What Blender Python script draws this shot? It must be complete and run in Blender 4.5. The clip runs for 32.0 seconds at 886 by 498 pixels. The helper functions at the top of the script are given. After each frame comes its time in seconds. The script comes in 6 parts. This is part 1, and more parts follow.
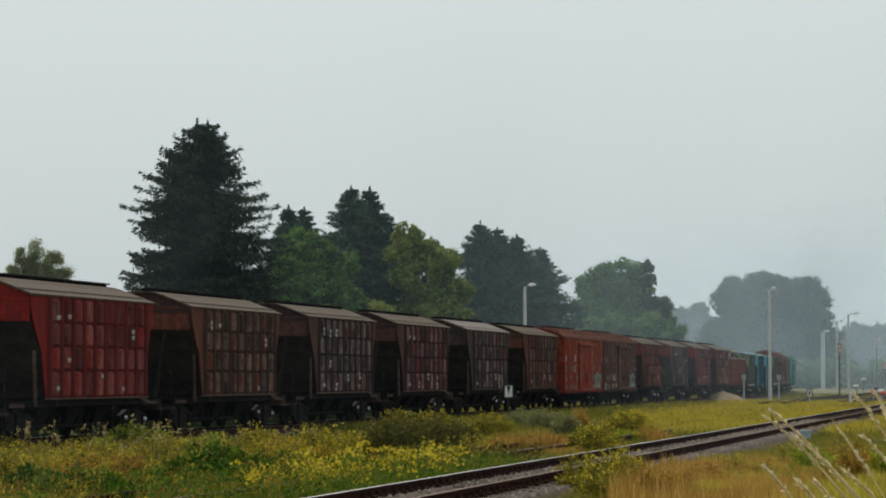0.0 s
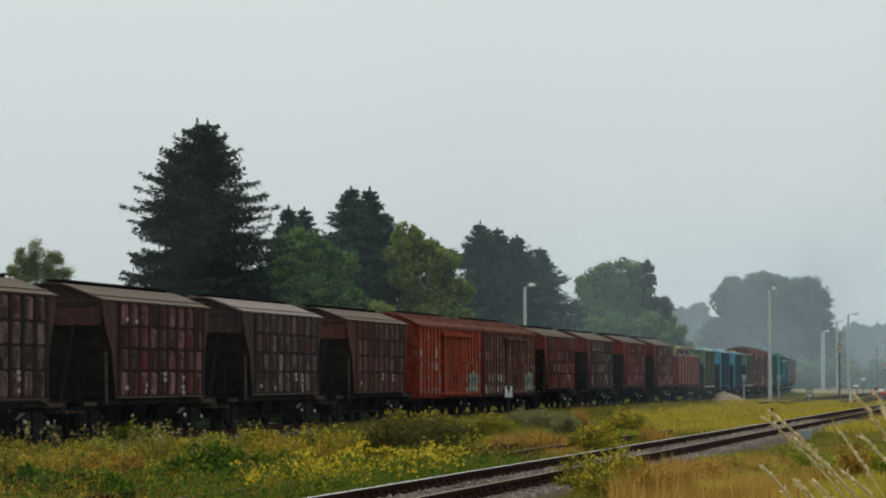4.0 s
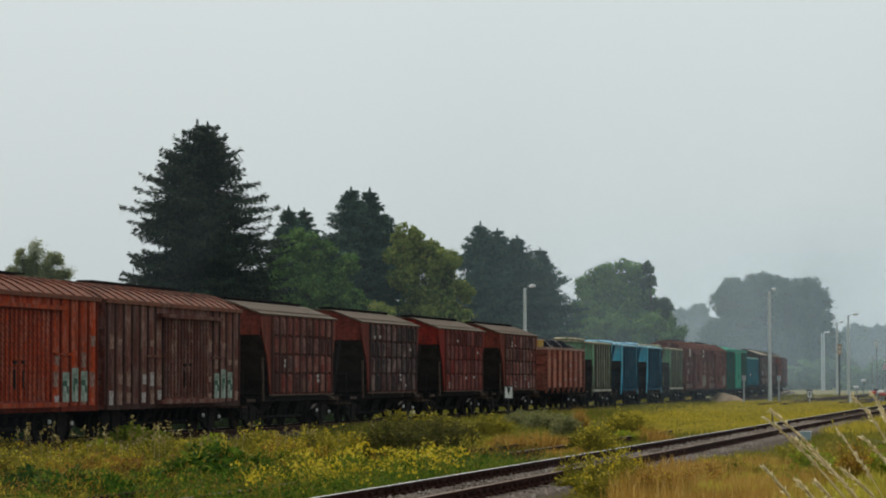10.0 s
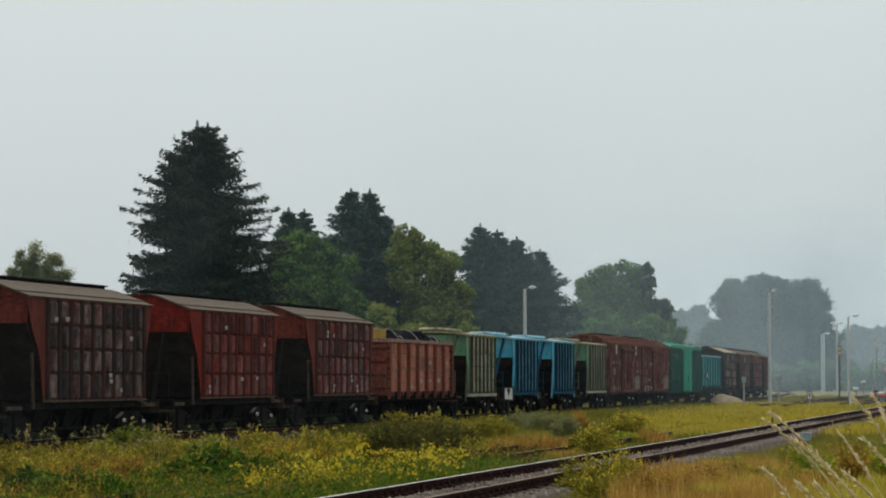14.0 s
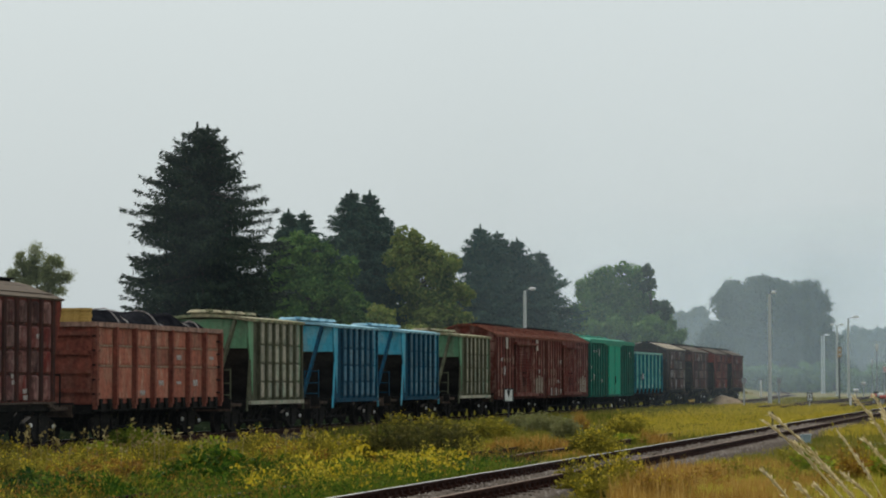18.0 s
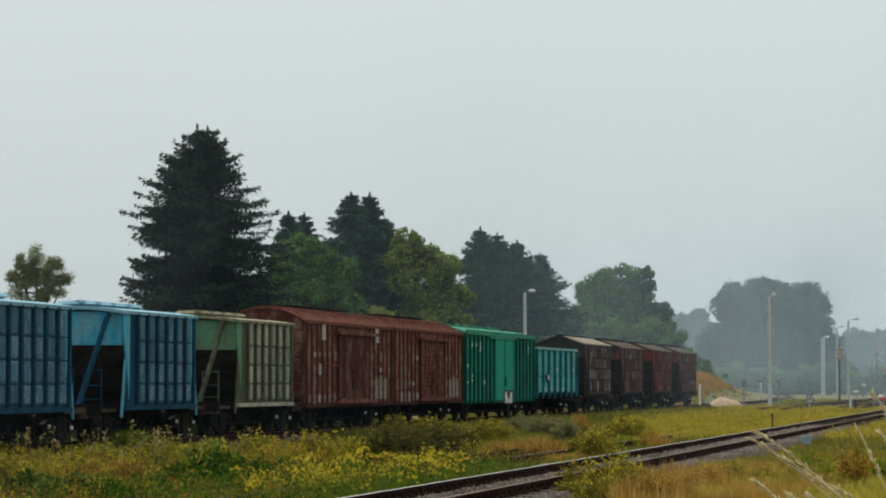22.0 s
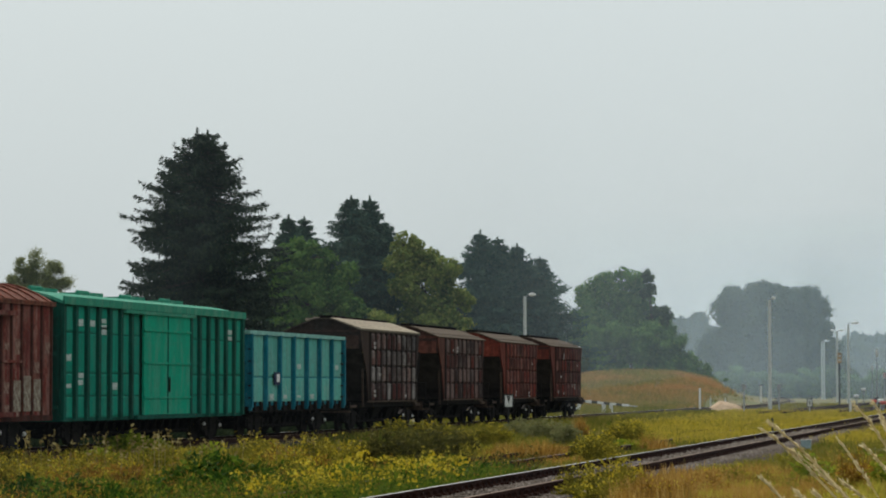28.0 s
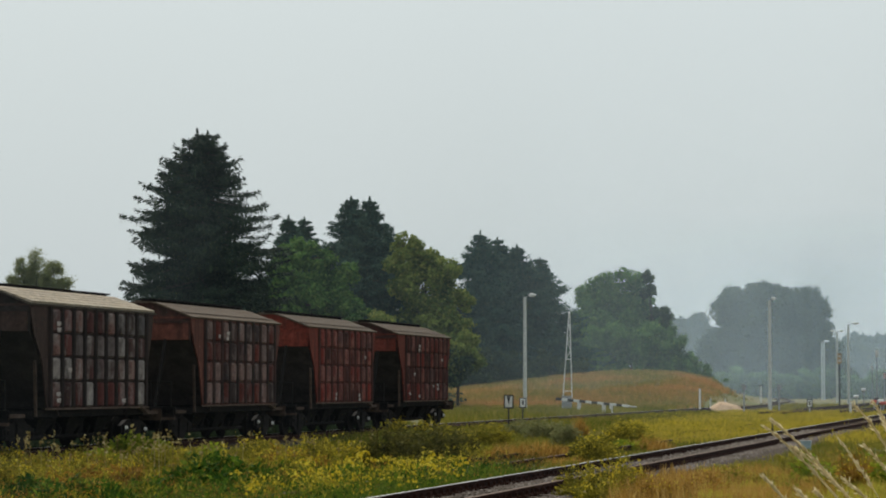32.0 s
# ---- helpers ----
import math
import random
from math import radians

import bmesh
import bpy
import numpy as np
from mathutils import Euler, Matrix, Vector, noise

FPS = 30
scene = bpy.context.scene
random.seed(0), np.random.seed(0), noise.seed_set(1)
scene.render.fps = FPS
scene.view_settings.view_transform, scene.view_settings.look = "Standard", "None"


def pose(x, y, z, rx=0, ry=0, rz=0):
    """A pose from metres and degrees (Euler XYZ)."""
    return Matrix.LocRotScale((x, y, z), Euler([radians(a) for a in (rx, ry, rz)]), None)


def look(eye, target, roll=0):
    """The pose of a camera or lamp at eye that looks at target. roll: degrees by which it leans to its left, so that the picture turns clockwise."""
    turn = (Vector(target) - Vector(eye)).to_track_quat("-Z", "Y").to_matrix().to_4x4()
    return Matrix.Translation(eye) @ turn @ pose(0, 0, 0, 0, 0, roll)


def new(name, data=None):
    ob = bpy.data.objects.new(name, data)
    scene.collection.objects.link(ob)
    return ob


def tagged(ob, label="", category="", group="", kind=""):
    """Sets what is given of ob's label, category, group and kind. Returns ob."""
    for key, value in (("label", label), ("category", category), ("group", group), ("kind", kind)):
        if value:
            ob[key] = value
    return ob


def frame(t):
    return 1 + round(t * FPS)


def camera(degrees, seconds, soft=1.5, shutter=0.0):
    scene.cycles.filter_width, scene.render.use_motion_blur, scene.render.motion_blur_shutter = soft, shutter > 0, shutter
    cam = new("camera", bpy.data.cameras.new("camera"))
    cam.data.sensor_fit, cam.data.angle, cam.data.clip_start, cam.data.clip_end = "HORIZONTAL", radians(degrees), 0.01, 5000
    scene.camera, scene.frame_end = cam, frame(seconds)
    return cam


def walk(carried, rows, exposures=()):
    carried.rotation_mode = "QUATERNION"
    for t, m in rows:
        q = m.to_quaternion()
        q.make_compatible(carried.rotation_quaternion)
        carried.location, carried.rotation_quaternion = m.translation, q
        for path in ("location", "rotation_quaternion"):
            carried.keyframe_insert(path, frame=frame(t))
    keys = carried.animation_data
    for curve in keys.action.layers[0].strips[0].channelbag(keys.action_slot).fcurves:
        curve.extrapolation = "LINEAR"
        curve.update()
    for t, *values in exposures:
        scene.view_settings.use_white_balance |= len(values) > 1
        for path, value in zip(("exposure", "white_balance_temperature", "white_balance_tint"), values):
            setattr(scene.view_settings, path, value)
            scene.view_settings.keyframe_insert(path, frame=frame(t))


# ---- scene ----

# ---------------------------------------------------------------- camera
EYE_Z, YAW, TILT = 1.78, 12.0215, 2.5855
LENS = 5019.5
DRIFT = [(0.0, 0), (3.5, 0.2), (6.0, 1), (9.0, 1.6), (12.0, 3), (14.5, 4.6), (16.5, 6), (20.0, 8), (22.0, 10.3),
         (23.0, 12), (24.5, 14.8), (25.5, 16), (27.5, 17), (31.0, 17.4), (32.0, 18)]
cam = camera(17.755, 32.0, soft=2.0)
walk(cam, [(t, pose(0, 0, EYE_Z, 90 + TILT + math.degrees(d / LENS), 0, YAW)) for t, d in DRIFT], [(0.0, 0.0), (32.0, 0.0)])

# ---------------------------------------------------------------- light
world = bpy.data.worlds.new("overcast_sky")
scene.world = world
world.use_nodes = True
wn, wl = world.node_tree.nodes, world.node_tree.links
wn.clear()
w_out = wn.new("ShaderNodeOutputWorld")
w_bg = wn.new("ShaderNodeBackground")
w_sky = wn.new("ShaderNodeTexSky")
w_sky.sky_type, w_sky.sun_disc = "NISHITA", False
w_sky.sun_elevation, w_sky.sun_rotation = radians(46), radians(-29)
w_sky.dust_density, w_sky.air_density = 6.0, 1.2
w_dim = wn.new("ShaderNodeMix")
w_dim.data_type, w_dim.blend_type = "RGBA", "MULTIPLY"
w_dim.inputs[0].default_value = 1.0
w_dim.inputs[7].default_value = (0.07, 0.07, 0.07, 1)
w_geo = wn.new("ShaderNodeTexCoord")
w_sep = wn.new("ShaderNodeSeparateXYZ")
w_ramp = wn.new("ShaderNodeValToRGB")
w_ramp.color_ramp.elements[0].position, w_ramp.color_ramp.elements[0].color = 0.0, (0.57, 0.635, 0.65, 1)
w_ramp.color_ramp.elements[1].position, w_ramp.color_ramp.elements[1].color = 0.16, (0.68, 0.755, 0.765, 1)
w_mix = wn.new("ShaderNodeMix")
w_mix.data_type = "RGBA"
w_mix.inputs[0].default_value = 0.92
wl.new(w_sky.outputs[0], w_dim.inputs[6])
wl.new(w_geo.outputs["Generated"], w_sep.inputs[0])
wl.new(w_sep.outputs[2], w_ramp.inputs[0])
wl.new(w_dim.outputs[2], w_mix.inputs[6])
wl.new(w_ramp.outputs[0], w_mix.inputs[7])
wl.new(w_mix.outputs[2], w_bg.inputs[0])
wl.new(w_bg.outputs[0], w_out.inputs[0])
w_bg.inputs[1].default_value = 1.0

sun_data = bpy.data.lights.new("sun", "SUN")
sun_data.energy, sun_data.angle, sun_data.color = 3.0, radians(14), (1.0, 0.95, 0.86)
sun = new("sun", sun_data)
sun.matrix_world = look((-34, 62, 74), (0, 0, 0))

# ---------------------------------------------------------------- materials


def nodes_of(name):
    m = bpy.data.materials.new(name)
    m.use_nodes = True
    nt = m.node_tree
    return m, nt, nt.nodes["Principled BSDF"]


def noise_node(nt, scale, detail=4.0, rough=0.55, coords="Object", stretch=None):
    tc = nt.nodes.new("ShaderNodeTexCoord")
    n = nt.nodes.new("ShaderNodeTexNoise")
    n.inputs["Scale"].default_value, n.inputs["Detail"].default_value, n.inputs["Roughness"].default_value = scale, detail, rough
    if stretch:
        mp = nt.nodes.new("ShaderNodeMapping")
        mp.inputs["Scale"].default_value = stretch
        nt.links.new(tc.outputs[coords], mp.inputs[0])
        nt.links.new(mp.outputs[0], n.inputs["Vector"])
    else:
        nt.links.new(tc.outputs[coords], n.inputs["Vector"])
    return n


def ramp_node(nt, source, stops):
    r = nt.nodes.new("ShaderNodeValToRGB")
    els = r.color_ramp.elements
    for i, (p, c) in enumerate(stops):
        e = els[i] if i < 2 else els.new(p)
        e.position, e.color = p, (*c, 1) if len(c) == 3 else c
    nt.links.new(source, r.inputs[0])
    return r


def mix_node(nt, fac, a, b, blend="MIX"):
    m = nt.nodes.new("ShaderNodeMix")
    m.data_type, m.blend_type = "RGBA", blend
    for sock, v in ((m.inputs[0], fac), (m.inputs[6], a), (m.inputs[7], b)):
        if isinstance(v, (int, float)):
            sock.default_value = v
        elif isinstance(v, tuple):
            sock.default_value = (*v, 1) if len(v) == 3 else v
        else:
            nt.links.new(v, sock)
    return m.outputs[2]


def bump_node(nt, b, height, strength, distance):
    bp = nt.nodes.new("ShaderNodeBump")
    bp.inputs["Strength"].default_value, bp.inputs["Distance"].default_value = strength, distance
    nt.links.new(height, bp.inputs["Height"])
    nt.links.new(bp.outputs[0], b.inputs["Normal"])


def rich(col):
    g = sum(col) / 3
    return tuple(min(0.9, max(0.004, g + (c - g) * 1.22) * 1.3) for c in col)


def paint(name, col, worn=None, grime=(0.016, 0.012, 0.011), wear=0.5, streak=0.55, vary=0.35, rough=0.8, metal=0.0, mixed=None, grain=1.0, chips=0.0, chip_col=(0.42, 0.35, 0.32)):
    """Old wagon paint: streaked, grimy, rubbed through in patches; each piece has its own patches and shade."""
    m, nt, b = nodes_of(name)
    col = rich(col)
    worn = worn or tuple(min(1, c * 1.3 + 0.02) for c in col)
    tc = nt.nodes.new("ShaderNodeTexCoord")
    info = nt.nodes.new("ShaderNodeObjectInfo")
    shift = nt.nodes.new("ShaderNodeMath")
    shift.operation = "MULTIPLY"
    shift.inputs[1].default_value = 71.0
    nt.links.new(info.outputs["Random"], shift.inputs[0])
    move = nt.nodes.new("ShaderNodeVectorMath")
    nt.links.new(tc.outputs["Object"], move.inputs[0])
    nt.links.new(shift.outputs[0], move.inputs[1])

    def speck(scale, detail, roughness, stretch=None):
        n = nt.nodes.new("ShaderNodeTexNoise")
        n.inputs["Scale"].default_value, n.inputs["Detail"].default_value, n.inputs["Roughness"].default_value = scale, detail, roughness
        source = move.outputs[0]
        if stretch:
            mp = nt.nodes.new("ShaderNodeMapping")
            mp.inputs["Scale"].default_value = stretch
            nt.links.new(source, mp.inputs[0])
            source = mp.outputs[0]
        nt.links.new(source, n.inputs["Vector"])
        return n

    big, fine, drip = speck(2.0, 6, 0.65, (1.0, 1.0, 0.45)), speck(7.0, 6, 0.65), speck(3.0, 4, 0.6, (1.5, 1.5, 0.18))
    base = col
    if mixed:
        base = ramp_node(nt, info.outputs["Random"], [(k / max(1, len(mixed) - 1), c) for k, c in enumerate(mixed)]).outputs[0]
    patch_r = ramp_node(nt, big.outputs[0], [(0.47, (0, 0, 0)), (0.60, (min(1, wear * 1.3),) * 3)])
    c = mix_node(nt, patch_r.outputs[0], base, worn)
    dr = ramp_node(nt, drip.outputs[0], [(0.45, (0, 0, 0)), (0.72, (streak, streak, streak))])
    c = mix_node(nt, dr.outputs[0], c, grime)
    fr = ramp_node(nt, fine.outputs[0], [(0.3, (1 - 0.45 * grain,) * 3), (0.7, (1 + 0.38 * grain,) * 3)])
    c = mix_node(nt, 1.0, c, fr.outputs[0], "MULTIPLY")
    if chips:
        flake = speck(3.4, 7, 0.72, (1.0, 1.3, 0.7))
        gate = ramp_node(nt, info.outputs["Random"], [(0.30, (0.15,) * 3), (0.95, (1, 1, 1))])
        fl = ramp_node(nt, flake.outputs[0], [(0.52, (0, 0, 0)), (0.64, (chips,) * 3)])
        c = mix_node(nt, mix_node(nt, 1.0, fl.outputs[0], gate.outputs[0], "MULTIPLY"), c, chip_col)
    lo, hi = 1 - vary, 1 + vary
    vr = ramp_node(nt, info.outputs["Random"], [(0.0, (lo, lo, lo)), (1.0, (hi, hi * 0.98, hi * 0.96))])
    c = mix_node(nt, 1.0, c, vr.outputs[0], "MULTIPLY")
    nt.links.new(c, b.inputs["Base Color"])
    rr = ramp_node(nt, fine.outputs[0], [(0.3, (rough - 0.1,) * 3), (0.7, (min(1, rough + 0.2),) * 3)])
    nt.links.new(rr.outputs[0], b.inputs["Roughness"])
    b.inputs["Metallic"].default_value = metal
    b.inputs["Specular IOR Level"].default_value = 0.08
    bump_node(nt, b, fine.outputs[0], 0.25, 0.01)
    return m


def leafy(name, dark, light, tip, island=True, translucent=0.25, scale=0.25):
    """Foliage: each leaf clump its own shade, with broad lighter and darker regions."""
    m, nt, b = nodes_of(name)
    big = noise_node(nt, scale, 3, 0.5)
    geo = nt.nodes.new("ShaderNodeNewGeometry")
    c = mix_node(nt, ramp_node(nt, big.outputs[0], [(0.35, (0, 0, 0)), (0.65, (1, 1, 1))]).outputs[0], dark, light)
    c = mix_node(nt, ramp_node(nt, geo.outputs["Random Per Island"], [(0.55, (0, 0, 0)), (1.0, (0.8, 0.8, 0.8))]).outputs[0], c, tip)
    nt.links.new(c, b.inputs["Base Color"])
    b.inputs["Roughness"].default_value = 0.8
    b.inputs["Specular IOR Level"].default_value = 0.06
    tr = nt.nodes.new("ShaderNodeBsdfTranslucent")
    nt.links.new(c, tr.inputs[0])
    mx = nt.nodes.new("ShaderNodeMixShader")
    mx.inputs[0].default_value = translucent
    nt.links.new(b.outputs[0], mx.inputs[1])
    nt.links.new(tr.outputs[0], mx.inputs[2])
    nt.links.new(mx.outputs[0], nt.nodes["Material Output"].inputs[0])
    return m


def rough_mat(name, a, b_col, scale=3.0, rough=0.9, bump=0.4, dist=0.02, metal=0.0, fine=25.0):
    m, nt, b = nodes_of(name)
    n1, n2 = noise_node(nt, scale, 5, 0.6), noise_node(nt, fine, 5, 0.65)
    c = mix_node(nt, ramp_node(nt, n1.outputs[0], [(0.35, (0, 0, 0)), (0.65, (1, 1, 1))]).outputs[0], a, b_col)
    c = mix_node(nt, 1.0, c, ramp_node(nt, n2.outputs[0], [(0.3, (0.65,) * 3), (0.7, (1.25,) * 3)]).outputs[0], "MULTIPLY")
    nt.links.new(c, b.inputs["Base Color"])
    b.inputs["Roughness"].default_value, b.inputs["Metallic"].default_value = rough, metal
    b.inputs["Specular IOR Level"].default_value = 0.05 if rough > 0.75 else 0.15 if rough > 0.6 else 0.4
    bump_node(nt, b, n2.outputs[0], bump, dist)
    return m


def ground_mat():
    m, nt, b = nodes_of("meadow_soil")
    n1, n2, n3 = noise_node(nt, 0.06, 4, 0.6), noise_node(nt, 0.7, 5, 0.6), noise_node(nt, 9.0, 5, 0.7)
    c = mix_node(nt, ramp_node(nt, n1.outputs[0], [(0.40, (0, 0, 0)), (0.6, (1, 1, 1))]).outputs[0], (0.10, 0.11, 0.02), (0.19, 0.125, 0.035))
    c = mix_node(nt, ramp_node(nt, n2.outputs[0], [(0.35, (0, 0, 0)), (0.7, (0.8, 0.8, 0.8))]).outputs[0], c, (0.055, 0.072, 0.014))
    c = mix_node(nt, 1.0, c, ramp_node(nt, n3.outputs[0], [(0.3, (0.55,) * 3), (0.7, (1.3,) * 3)]).outputs[0], "MULTIPLY")
    nt.links.new(c, b.inputs["Base Color"])
    b.inputs["Roughness"].default_value = 0.95
    bump_node(nt, b, n3.outputs[0], 0.8, 0.08)
    return m


M_GROUND = ground_mat()
M_BALLAST = rough_mat("ballast_stone", (0.075, 0.056, 0.043), (0.135, 0.105, 0.083), 6.0, 0.95, 0.9, 0.05, fine=40)
M_RAIL = rough_mat("rusty_rail_steel", (0.020, 0.010, 0.008), (0.050, 0.021, 0.015), 4.0, 0.92, 0.3, 0.005)
M_RAILTOP = rough_mat("polished_rail_head", (0.34, 0.32, 0.30), (0.46, 0.44, 0.42), 3.0, 0.4, 0.1, 0.002, 0.6)
M_SLEEPER = rough_mat("weathered_sleeper", (0.055, 0.041, 0.033), (0.10, 0.077, 0.062), 5.0, 0.92, 0.5, 0.01)
# near-black: holds the grime and also the shade under the wagons
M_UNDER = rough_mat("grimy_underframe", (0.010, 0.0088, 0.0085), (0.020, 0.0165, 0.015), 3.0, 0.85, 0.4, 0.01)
# dark colour carries the shade under the wagons' end overhang
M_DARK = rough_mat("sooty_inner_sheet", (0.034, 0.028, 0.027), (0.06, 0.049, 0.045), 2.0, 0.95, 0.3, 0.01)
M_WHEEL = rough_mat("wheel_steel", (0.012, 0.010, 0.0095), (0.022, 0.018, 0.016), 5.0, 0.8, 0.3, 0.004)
M_CAP = rough_mat("white_axle_cap", (0.5, 0.5, 0.5), (0.72, 0.71, 0.7), 9.0, 0.55, 0.2, 0.004)
M_CONCRETE = rough_mat("pole_concrete", (0.46, 0.47, 0.46), (0.58, 0.59, 0.57), 3.0, 0.9, 0.3, 0.006)
M_WHITE = rough_mat("white_enamel", (0.62, 0.62, 0.60), (0.78, 0.78, 0.76), 5.0, 0.5, 0.15, 0.003)
M_BLACK = rough_mat("black_enamel", (0.012, 0.012, 0.013), (0.028, 0.028, 0.03), 6.0, 0.5, 0.15, 0.003)
M_GREY = rough_mat("grey_metal", (0.26, 0.27, 0.28), (0.36, 0.37, 0.38), 6.0, 0.5, 0.2, 0.003, 0.3)
M_SAND = rough_mat("heap_sand", (0.42, 0.29, 0.185), (0.56, 0.41, 0.28), 2.5, 0.95, 0.6, 0.03)
M_BARK = rough_mat("bark", (0.045, 0.035, 0.03), (0.09, 0.075, 0.06), 6.0, 0.95, 0.8, 0.03)
M_TARP = rough_mat("black_plastic_sheet", (0.006, 0.006, 0.008), (0.020, 0.020, 0.024), 1.5, 0.77, 1.0, 0.08, fine=5.0)
M_TIMBER = rough_mat("pale_timber", (0.42, 0.26, 0.075), (0.52, 0.34, 0.11), 5.0, 0.8, 0.3, 0.01)
M_RED = rough_mat("signal_red", (0.42, 0.05, 0.03), (0.55, 0.08, 0.05), 6.0, 0.5, 0.2, 0.003)
M_ORANGE = rough_mat("signal_orange", (0.34, 0.20, 0.08), (0.40, 0.26, 0.12), 6.0, 0.6, 0.2, 0.003)

M_TARP.node_tree.nodes["Principled BSDF"].inputs["Specular IOR Level"].default_value = 0.0

# ---------------------------------------------------------------- mesh tools


class Geo:
    """Collects boxes, prisms and tubes into one mesh."""

    def __init__(self):
        self.v, self.f = [], []

    def add(self, verts, faces):
        n = len(self.v)
        self.v += [tuple(p) for p in verts]
        self.f += [tuple(i + n for i in q) for q in faces]
        return self

    def box(self, c, s, m=None):
        x, y, z = (k / 2 for k in s)
        vs = [Vector((a * x, b * y, d * z)) for a in (-1, 1) for b in (-1, 1) for d in (-1, 1)]
        vs = [(m @ p if m else p) + Vector(c) for p in vs]
        return self.add(vs, [(0, 1, 3, 2), (4, 6, 7, 5), (0, 4, 5, 1), (2, 3, 7, 6), (0, 2, 6, 4), (1, 5, 7, 3)])

    def bar(self, a, b, w, h=None):
        a, b = Vector(a), Vector(b)
        d = b - a
        m = d.to_track_quat("Y", "Z").to_matrix()
        return self.box((a + b) / 2, (w, d.length, h or w), m)

    def tube(self, a, b, r0, r1=None, n=10, caps=True):
        a, b = Vector(a), Vector(b)
        r1 = r0 if r1 is None else r1
        m = (b - a).to_track_quat("Z", "Y").to_matrix()
        ring = [Vector((math.cos(2 * math.pi * i / n), math.sin(2 * math.pi * i / n), 0)) for i in range(n)]
        vs = [a + m @ (p * r0) for p in ring] + [b + m @ (p * r1) for p in ring]
        fs = [(i, (i + 1) % n, n + (i + 1) % n, n + i) for i in range(n)]
        if caps:
            fs += [tuple(range(n - 1, -1, -1)), tuple(range(n, 2 * n))]
        return self.add(vs, fs)

    def sweep(self, profile, stations, close=True):
        """profile: (across, up) points; stations: functions of place for each step as (origin, across direction)."""
        k, vs, fs = len(profile), [], []
        for o, ax in stations:
            vs += [(o[0] + ax[0] * p, o[1] + ax[1] * p, o[2] + q) for p, q in profile]
        for i in range(len(stations) - 1):
            for j in range(k if close else k - 1):
                a, b = i * k + j, i * k + (j + 1) % k
                fs.append((a, b, b + k, a + k))
        if close:
            fs += [tuple(range(k - 1, -1, -1)), tuple(range((len(stations) - 1) * k, len(stations) * k))]
        return self.add(vs, fs)

    def along(self, profile, y0, y1):
        return self.sweep(profile, [((0, y0, 0), (1, 0)), ((0, y1, 0), (1, 0))])

    def mesh(self, name, smooth=False):
        me = bpy.data.meshes.new(name)
        me.from_pydata(self.v, [], self.f)
        me.materials.append(None)
        bm = bmesh.new()
        bm.from_mesh(me)
        bmesh.ops.recalc_face_normals(bm, faces=bm.faces)
        bm.to_mesh(me)
        bm.free()
        if smooth:
            me.polygons.foreach_set("use_smooth", [True] * len(me.polygons))
        me.update()
        return me


MESHES = {}


def shared(key, build, smooth=False):
    if key not in MESHES:
        g = Geo()
        build(g)
        MESHES[key] = g.mesh(key, smooth)
    return MESHES[key]


def part(name, me, material, parent=None, label="", at=(0, 0, 0), rz=0.0):
    if isinstance(me, Geo):
        me = me.mesh(name)
    ob = new(name, me)
    ob.material_slots[0].link = "OBJECT"
    ob.material_slots[0].material = material
    ob.parent = parent
    ob.location = at
    if rz:
        ob.rotation_euler = (0, 0, rz)
    if label:
        tagged(ob, label)
    return ob


def empty(name, at=(0, 0, 0), **tags):
    ob = new(name)
    ob.location = at
    return tagged(ob, **tags)


def place(u, z):
    """World x, y of what stands in the column u, z metres ahead."""
    a, xc = radians(YAW), (u - 784) / LENS * z
    return xc * math.cos(a) - z * math.sin(a), xc * math.sin(a) + z * math.cos(a)


def height(v, z):
    """World height of what shows at the row v at the end of the clip, z metres ahead."""
    return EYE_Z + (685.66 - v) * z / LENS

# ---------------------------------------------------------------- ground and tracks
BEND, BEND_FROM, TRAIN_X = 0.00025, 224.0, -28.44
NEAR_X, MID_X = -9.95, -14.6


def track_x(s):
    return TRAIN_X - BEND * max(0.0, s - BEND_FROM) ** 2


BANK = [(200, 0.9), (800, 1.75), (860, 2.2), (1010, 3.35), (1110, 3.7), (1200, 3.5), (1250, 2.9), (1300, 1.0), (1360, 0.2), (1600, 0.0)]


def ground_z(x, y):
    a = radians(YAW)
    z, xc = -x * math.sin(a) + y * math.cos(a), x * math.cos(a) + y * math.sin(a)
    h = -0.42 + 0.10 * noise.noise((x * 0.11, y * 0.11, 0)) + 0.05 * noise.noise((x * 0.5, y * 0.5, 3))
    if z > 180:
        u = 784 + LENS * xc / z
        top = float(np.interp(u, [p for p, _ in BANK], [q for _, q in BANK]))
        k = min(1, max(0, (z - 262) / 58))
        k = k * k * (3 - 2 * k)
        h += top * k * (1 + 0.06 * noise.noise((x * 0.05, y * 0.05, 7)))
    near = min(1.0, max(0.0, (16 - math.hypot(x, y)) / 14))
    return h + 0.45 * near


def grid_lines(spans):
    out = []
    for a, b, n in spans:
        out += [a + (b - a) * i / n for i in range(n)]
    return out + [spans[-1][1]]


